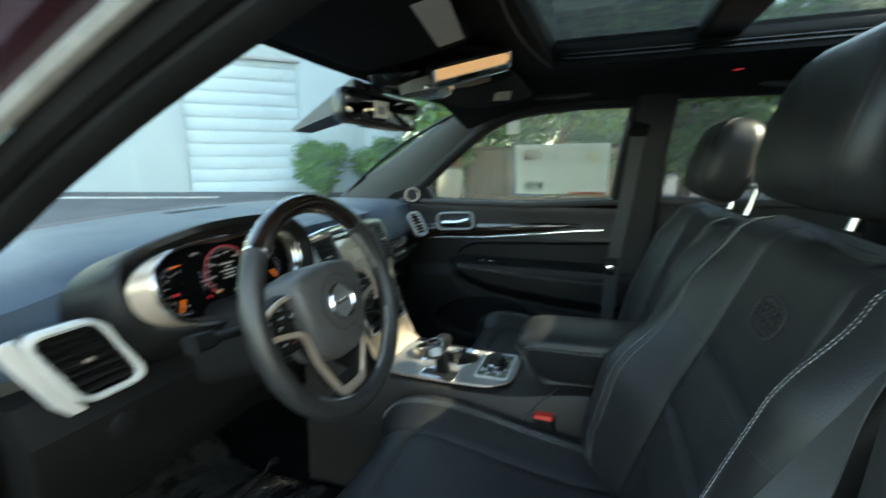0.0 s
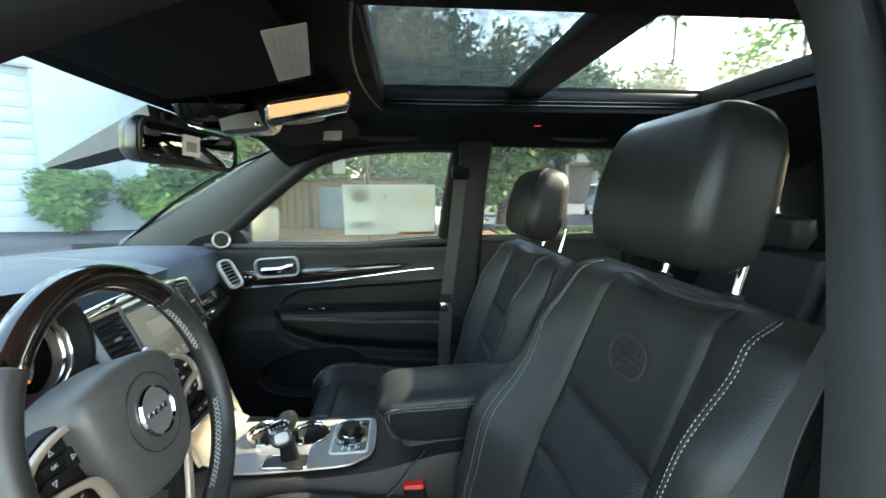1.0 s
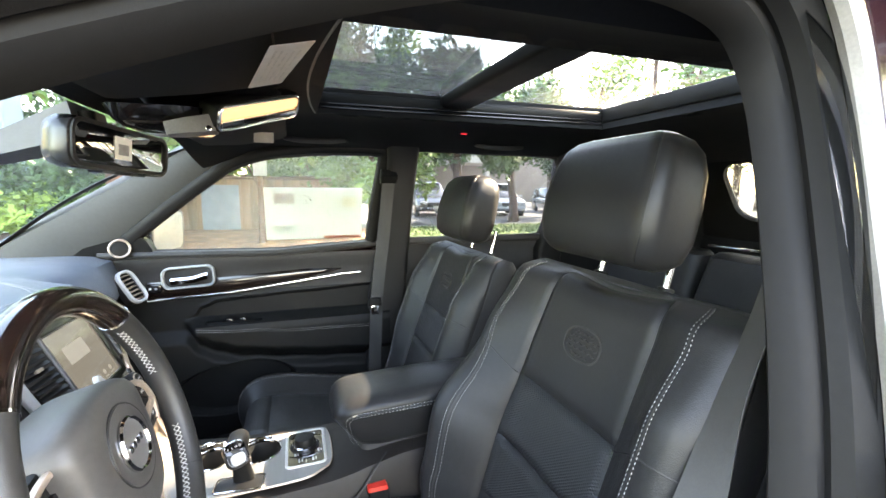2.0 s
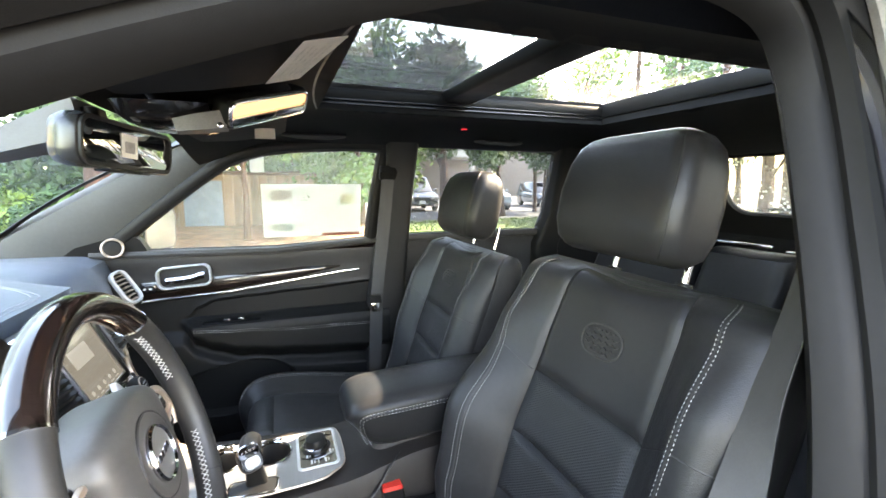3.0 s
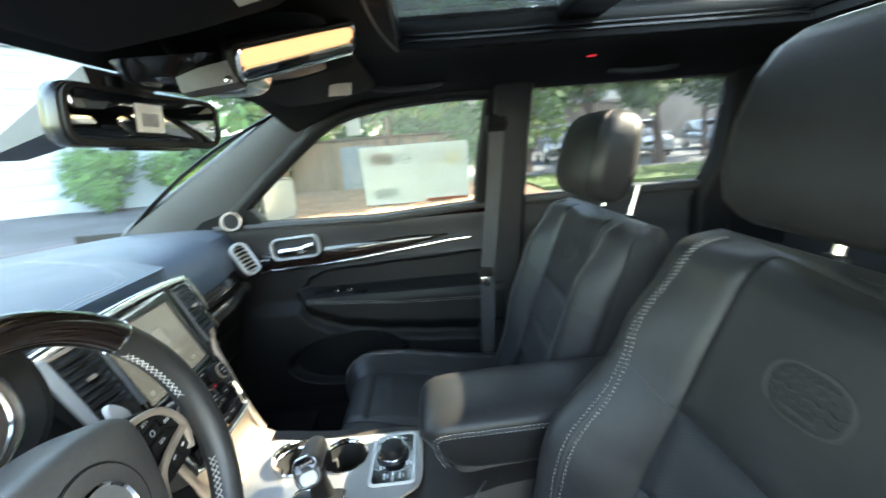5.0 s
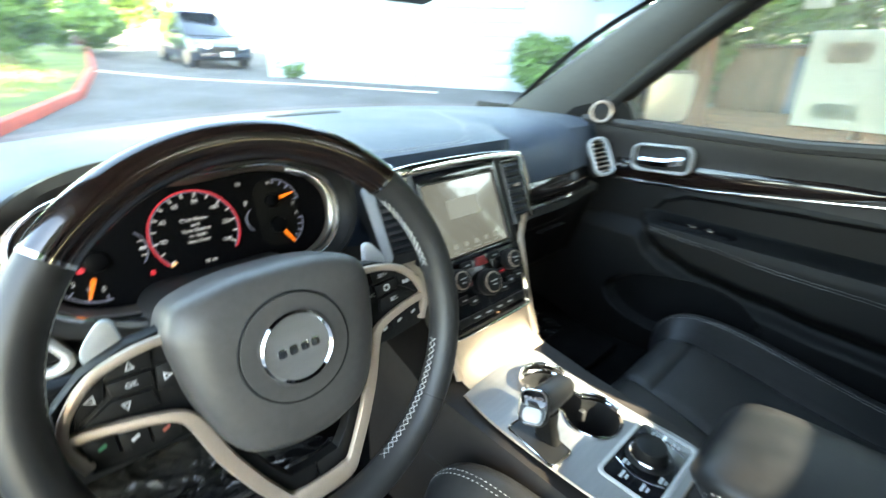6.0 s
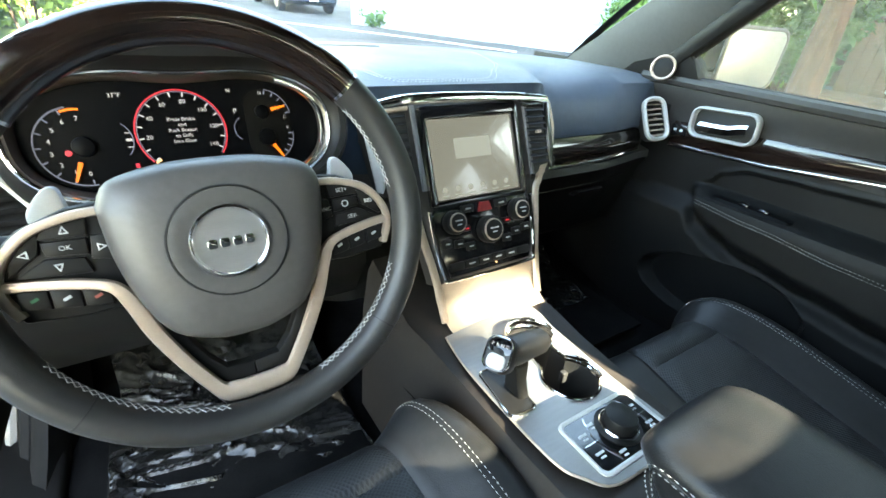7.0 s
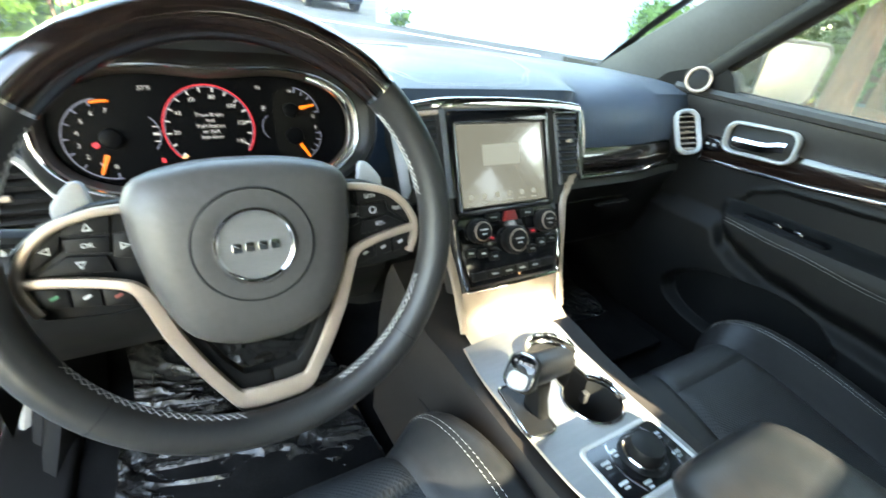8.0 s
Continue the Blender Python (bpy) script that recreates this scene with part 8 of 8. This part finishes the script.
# ---- things under the roof ----
def build_mirror():
    c = Vector((-0.065, 0.109, 1.376))
    m = Matrix.Translation(c) @ pose(0, 0, 0, 90, 0, 0) @ pose(0, 0, 0, 0, -12.5, 0) @ pose(0, 0, 0, 4, 0, -2)
    root = local_thing("rear_view_mirror", m, "black rear-view mirror on a stem with a sensor cover", "mirror")
    part("housing", loft([[Vector((x * k, y * k, z)) for x, y in rounded(0.270, 0.076, 0.024, 6)] for k, z in ((0.97, 0.0042), (1.0, 0.002), (1.02, -0.006), (1.01, -0.022), (0.90, -0.042), (0.5, -0.056))]), MIRROR_SHELL, root, "satin grey-black mirror housing")
    part("bezel", frame_ring(rounded(0.264, 0.072, 0.022, 6), rounded(0.252, 0.060, 0.018, 6), 0.003, pose(0, 0.001, 0.004), 0.0008), DARK, root, "thin black bezel")
    part("glass", plate(rounded(0.256, 0.064, 0.020, 6), 0.002, pose(0, 0.001, 0.0035), 0.0006), MIRROR, root, "mirror glass")
    part("chin", loft([[Vector((x, y - 0.036, z)) for x, y in rounded(0.12, 0.012, 0.005, 4)] for z in (0.003, -0.02)]), GLOSS_BLACK, root)
    lab = part("label", plate(rounded(0.046, 0.038, 0.001, 2, -0.012, 0.002), 0.0005, pose(0, 0, 0.0062), 0), PAPER, root, "small white label on the glass")
    part("print", plate(rounded(0.028, 0.018, 0.001, 2, -0.012, 0.0), 0.0004, pose(0, 0, 0.0068), 0), INK, lab)
    part("stem", tube([(0, 0.005, -0.04), (0.0, 0.03, -0.055), (0.0, 0.060, -0.06)], 0.013, seg=10), PLASTIC, root)
    def w(x, y, z):
        return m.inverted() @ Vector((x, y, z))
    # wedge-shaped sensor cover on the windscreen ahead of the mirror
    part("sensor_cover", loft([[w(*p) for p in r] for r in (((-0.085, 0.175, 1.452), (0.065, 0.175, 1.452), (0.065, 0.165, 1.395), (-0.085, 0.165, 1.395)), ((-0.07, 0.27, 1.405), (0.05, 0.27, 1.405), (0.05, 0.26, 1.370), (-0.07, 0.26, 1.370)), ((-0.05, 0.39, 1.345), (0.03, 0.39, 1.345), (0.03, 0.385, 1.338), (-0.05, 0.385, 1.338)))]), SENSOR_GREY, root, "wedge-shaped grey sensor cover")


build_mirror()


def build_overhead():
    root = thing("overhead_console", (0, -0.05, 1.47), "black overhead console with a lit amber reading lamp", "overhead console")
    part("body", rr_stack([((0.02, -0.025, 1.495), 0.120, 0.125, 0.05, (1, 0, 0), (0, 1, 0)), ((0.03, -0.012, 1.475), 0.105, 0.105, 0.06, (1, 0, 0), (0, 1, 0)), ((0.035, -0.02, 1.455), 0.090, 0.100, 0.06, (1, 0, 0), (0, 1, 0)), ((0.04, -0.01, 1.446), 0.07, 0.08, 0.06, (1, 0, 0), (0, 1, 0))]), PLASTIC, root, "black console body")
    part("glasses_box", rr_stack([((0.0, 0.045, 1.440), 0.085, 0.050, 0.02, (1, 0, 0), (0, 1, 0)), ((0.0, 0.045, 1.428), 0.078, 0.044, 0.02, (1, 0, 0), (0, 1, 0))]), PLASTIC, root, "glasses box lid")
    # reading lamp: a slim strip across the rear corner, facing the driver
    a, b = Vector((-0.130, -0.040, 1.432)), Vector((0.022, -0.170, 1.490))
    ex = (b - a).normalized()
    ez = Vector((-0.62, -0.62, -0.48))
    ez = (ez - ex * ez.dot(ex)).normalized()
    ey = ez.cross(ex)
    lm = Matrix.Translation((a + b) / 2 + ez * 0.012) @ Matrix((ex, ey, ez)).transposed().to_4x4()
    long = (b - a).length
    part("lamp_housing", loft([[lm @ Vector((x, y, z)) for x, y in rounded(long + g, 0.050 + g, 0.014, 5)] for g, z in ((-0.04, -0.06), (0.0, -0.03), (0.004, -0.004), (0.0, 0.0))]), PLASTIC, root)
    part("lamp_frame", frame_ring(rounded(long, 0.046, 0.012), rounded(long - 0.010, 0.036, 0.008), 0.004, lm, 0.002), CHROME, root, "chrome lamp frame")
    part("switch_strip", loft([[Vector(p) for p in r] for r in (((-0.128, -0.045, 1.438), (-0.128, -0.045, 1.409), (-0.10, -0.045, 1.406), (-0.08, -0.045, 1.44)), ((-0.136, 0.0, 1.428), (-0.136, 0.0, 1.403), (-0.10, 0.0, 1.400), (-0.08, 0.0, 1.43)), ((-0.130, 0.032, 1.420), (-0.130, 0.028, 1.400), (-0.10, 0.03, 1.398), (-0.08, 0.035, 1.42)))]), SEAL, root, "flat grey front strip")
    part("knob", cyl(0.005, 0.006, at(-0.134, -0.036, 1.412, 0, 90, 0), 14, 0.001), CHROME, root, "small round knob")
    part("lamp_lens", plate(rounded(long - 0.012, 0.020, 0.007, 4, 0, 0.007), 0.003, lm, 0.001), G_AMBER, root, "glowing amber lens")
    part("lamp_bar", plate(rounded(long - 0.012, 0.013, 0.005, 4, 0, -0.010), 0.006, lm, 0.003), CHROME, root, "chrome bar under the lens")
    part("button_row", box(0.055, 0.010, 0.003, lm @ pose(-0.02, -0.010, 0.006), 0.001), GLOSS_BLACK, root)
    part("front_face", rr_stack([((-0.02, 0.045, 1.446), 0.115, 0.075, 0.03, (1, 0, 0), (0, 1, 0)), ((-0.02, 0.045, 1.424), 0.105, 0.066, 0.03, (1, 0, 0), (0, 1, 0)), ((-0.02, 0.045, 1.416), 0.095, 0.056, 0.03, (1, 0, 0), (0, 1, 0))]), GLOSS_BLACK, root, "glossy black front cover")


build_overhead()


def build_visor(s, lab):
    root = thing("sun_visor", (s * 0.37, -0.04, 1.47), lab, "sun visor", "sun visors")
    rows = []
    for y, z, h, k in ((0.085, 1.447, 0.006, 0.96), (0.07, 1.452, 0.011, 1.0), (-0.03, 1.466, 0.012, 1.0), (-0.13, 1.484, 0.011, 0.98), (-0.15, 1.489, 0.006, 0.94)):
        rows.append(((s * 0.39, y, z), 0.205 * k, h, h * 0.9, (1, 0, 0), (0, -0.15, 1)))
    body = part("blade", rr_stack(rows), HEADLINER, root, "black cloth visor blade")
    part("pivot", tube([(s * 0.585, 0.085, 1.452), (s * 0.60, 0.09, 1.455), (s * 0.17, 0.088, 1.452)], 0.006, seg=8), PLASTIC, root)
    return root


v = build_visor(-1, "folded driver's sun visor with a buff warning label")
ex = Vector((-0.21, -0.04, 0)).normalized()
ey = Vector((0.02, -0.044, 0.013))
ey = (ey - ex * ey.dot(ex)).normalized()
lm = Matrix.Translation((-0.363, -0.152, 1.462)) @ Matrix((ex, ey, ex.cross(ey))).transposed().to_4x4()
lm = lm @ pose(0, 0, 0, 180, 0, 0) if (lm.to_3x3() @ Vector((0, 0, 1))).z > 0 else lm
card = part("warning_label", plate(rounded(0.214, 0.048, 0.002, 2), 0.0006, lm, 0), PAPER_TINT, v, "buff paper warning label")
FAINT = mat("faint_buff_print", (0.735, 0.635, 0.515), 0.8, var=0.1, scale=90)
for k in range(5):
    part("text_bar", plate(rounded(0.17 - 0.015 * (k % 3), 0.0022, 0.0005, 1, 0.005 * (k % 2), 0.014 - 0.007 * k), 0.0003, lm @ pose(0, 0, 0.0007), 0), FAINT, card)
v2 = build_visor(1, "folded passenger's sun visor with a small white label")
part("warning_label", plate(rounded(0.050, 0.040, 0.002, 2), 0.0006, at(0.328, -0.094, 1.450) @ pose(0, 0, 0, 180, 0, -90) @ pose(0, 0, 0, 48, 0, 0), 0), PAPER_TINT, v2, "small white paper label")


def build_grab_handle(x, y, z, lab):
    root = thing("grab_handle", (x, y, z), lab, "grab handle", "grab handles")
    part("grip", tube([(x, y + 0.11, z + 0.012), (x - 0.02, y + 0.095, z - 0.008), (x - 0.028, y + 0.05, z - 0.016), (x - 0.028, y - 0.05, z - 0.016), (x - 0.02, y - 0.095, z - 0.008), (x, y - 0.11, z + 0.012)], 0.007, 0.009, 8), DARK, root)
    for d in (0.11, -0.11):
        part("mount", box(0.022, 0.034, 0.022, at(x + 0.004, y + d, z + 0.012), 0.006), DARK, root)


build_grab_handle(0.60, -0.24, 1.487, "black grab handle above the passenger window")
build_grab_handle(0.60, -0.92, 1.487, "black grab handle above the rear window")
lamp = thing("side_lamp", (0.50, -0.74, 1.50), "small red-lit marker under the roof rail", "lamp")
part("lens", box(0.008, 0.022, 0.004, at(0.50, -0.74, 1.508), 0.002), G_RED, lamp)


# ---- floor things ----
def build_pedals():
    root = thing("pedals", (-0.36, 0.62, 0.45), "black pedals wrapped in clear film", "pedals")
    part("brake_pedal", box(0.075, 0.012, 0.06, at(-0.40, 0.60, 0.56, -30, 0, 0), 0.006), RUBBER, root)
    part("brake_arm", tube([(-0.40, 0.61, 0.57), (-0.40, 0.68, 0.72), (-0.40, 0.72, 0.85)], 0.010, seg=8), DARK, root)
    part("throttle_pedal", box(0.05, 0.014, 0.15, at(-0.27, 0.62, 0.52, -32, 0, 0), 0.006), RUBBER, root)
    part("foot_rest", box(0.07, 0.02, 0.22, at(-0.60, 0.66, 0.52, -40, 0, 0), 0.008), RUBBER, root)


build_pedals()


def crumpled(x0, x1, y0, y1, z, amp, seed):
    def f(u, v):
        x, y = x0 + (x1 - x0) * u, y0 + (y1 - y0) * v
        q = Vector((x * 6 + 0.5 * noise.noise((x * 9, y * 9, 7.0)), y * 15 + 4 * x, seed))
        h = 0.45 * noise.noise(q * 0.45) + sum(a * (1 - min(1, 5 * abs(noise.noise(q * f + Vector((0, 0, f)))))) for a, f in ((0.14, 0.8), (0.11, 1.9), (0.08, 4.1)))
        rise = 0.25 * ease(0.45, 0.85, y)
        return (x + 0.02 * noise.noise(q * 0.7), y + 0.02 * noise.noise(q * 0.6 + Vector((3, 0, 0))), z + amp * h + rise)
    return grid(f, 130, 130)


film = thing("floor_film", (-0.42, 0.35, 0.42), "crumpled clear protective film over the driver's mat", "plastic film")
part("under_mat", box(0.44, 0.46, 0.012, at(-0.44, 0.28, 0.424), 0.004), CARPET, film, "black carpet mat under the film")
part("sheet", crumpled(-0.66, -0.22, 0.06, 0.40, 0.428, 0.045, 3), FILM, film, "crumpled film sheet")
part("sheet", crumpled(-0.64, -0.24, 0.34, 0.72, 0.436, 0.045, 5), FILM, film, "crumpled film sheet")
part("folded_edge", tube([(-0.64 + 0.42 * k / 30, 0.38 + 0.02 * noise.noise(Vector((k * 0.4, 0, 0))), 0.475 + 0.02 * noise.noise(Vector((k * 0.5, 4, 0)))) for k in range(31)], 0.006, 0.010, 8), FILM, film, "rolled edge of the film")
mat_ob = thing("floor_mat", (0.42, 0.40, 0.41), "black floor mat under film in the passenger footwell", "floor mat")
part("mat", box(0.44, 0.50, 0.012, at(0.42, 0.42, 0.432), 0.004), CARPET, mat_ob)
part("film", crumpled(0.28, 0.60, 0.34, 0.62, 0.44, 0.02, 9), FILM, mat_ob, "crumpled clear film")
knee = thing("knee_panel", (-0.42, 0.34, 0.70), "black knee panel under the steering column", "panel")
part("cover", loft([[Vector((x, y, z)) for y, z in ((0.34, 0.93), (0.30, 0.88), (0.31, 0.78), (0.37, 0.68), (0.45, 0.64), (0.47, 0.70), (0.45, 0.92))] for x in (-0.74, -0.60, -0.42, -0.25, -0.17)]), PLASTIC, knee)
part("lamp_switch", cyl(0.022, 0.02, at(-0.62, 0.305, 0.85, 90, 0, 0), 24, 0.004), PLASTIC, knee)
part("chrome_lever", box(0.05, 0.008, 0.008, at(-0.68, 0.318, 0.80, 0, 0, 8), 0.003), CHROME, knee)
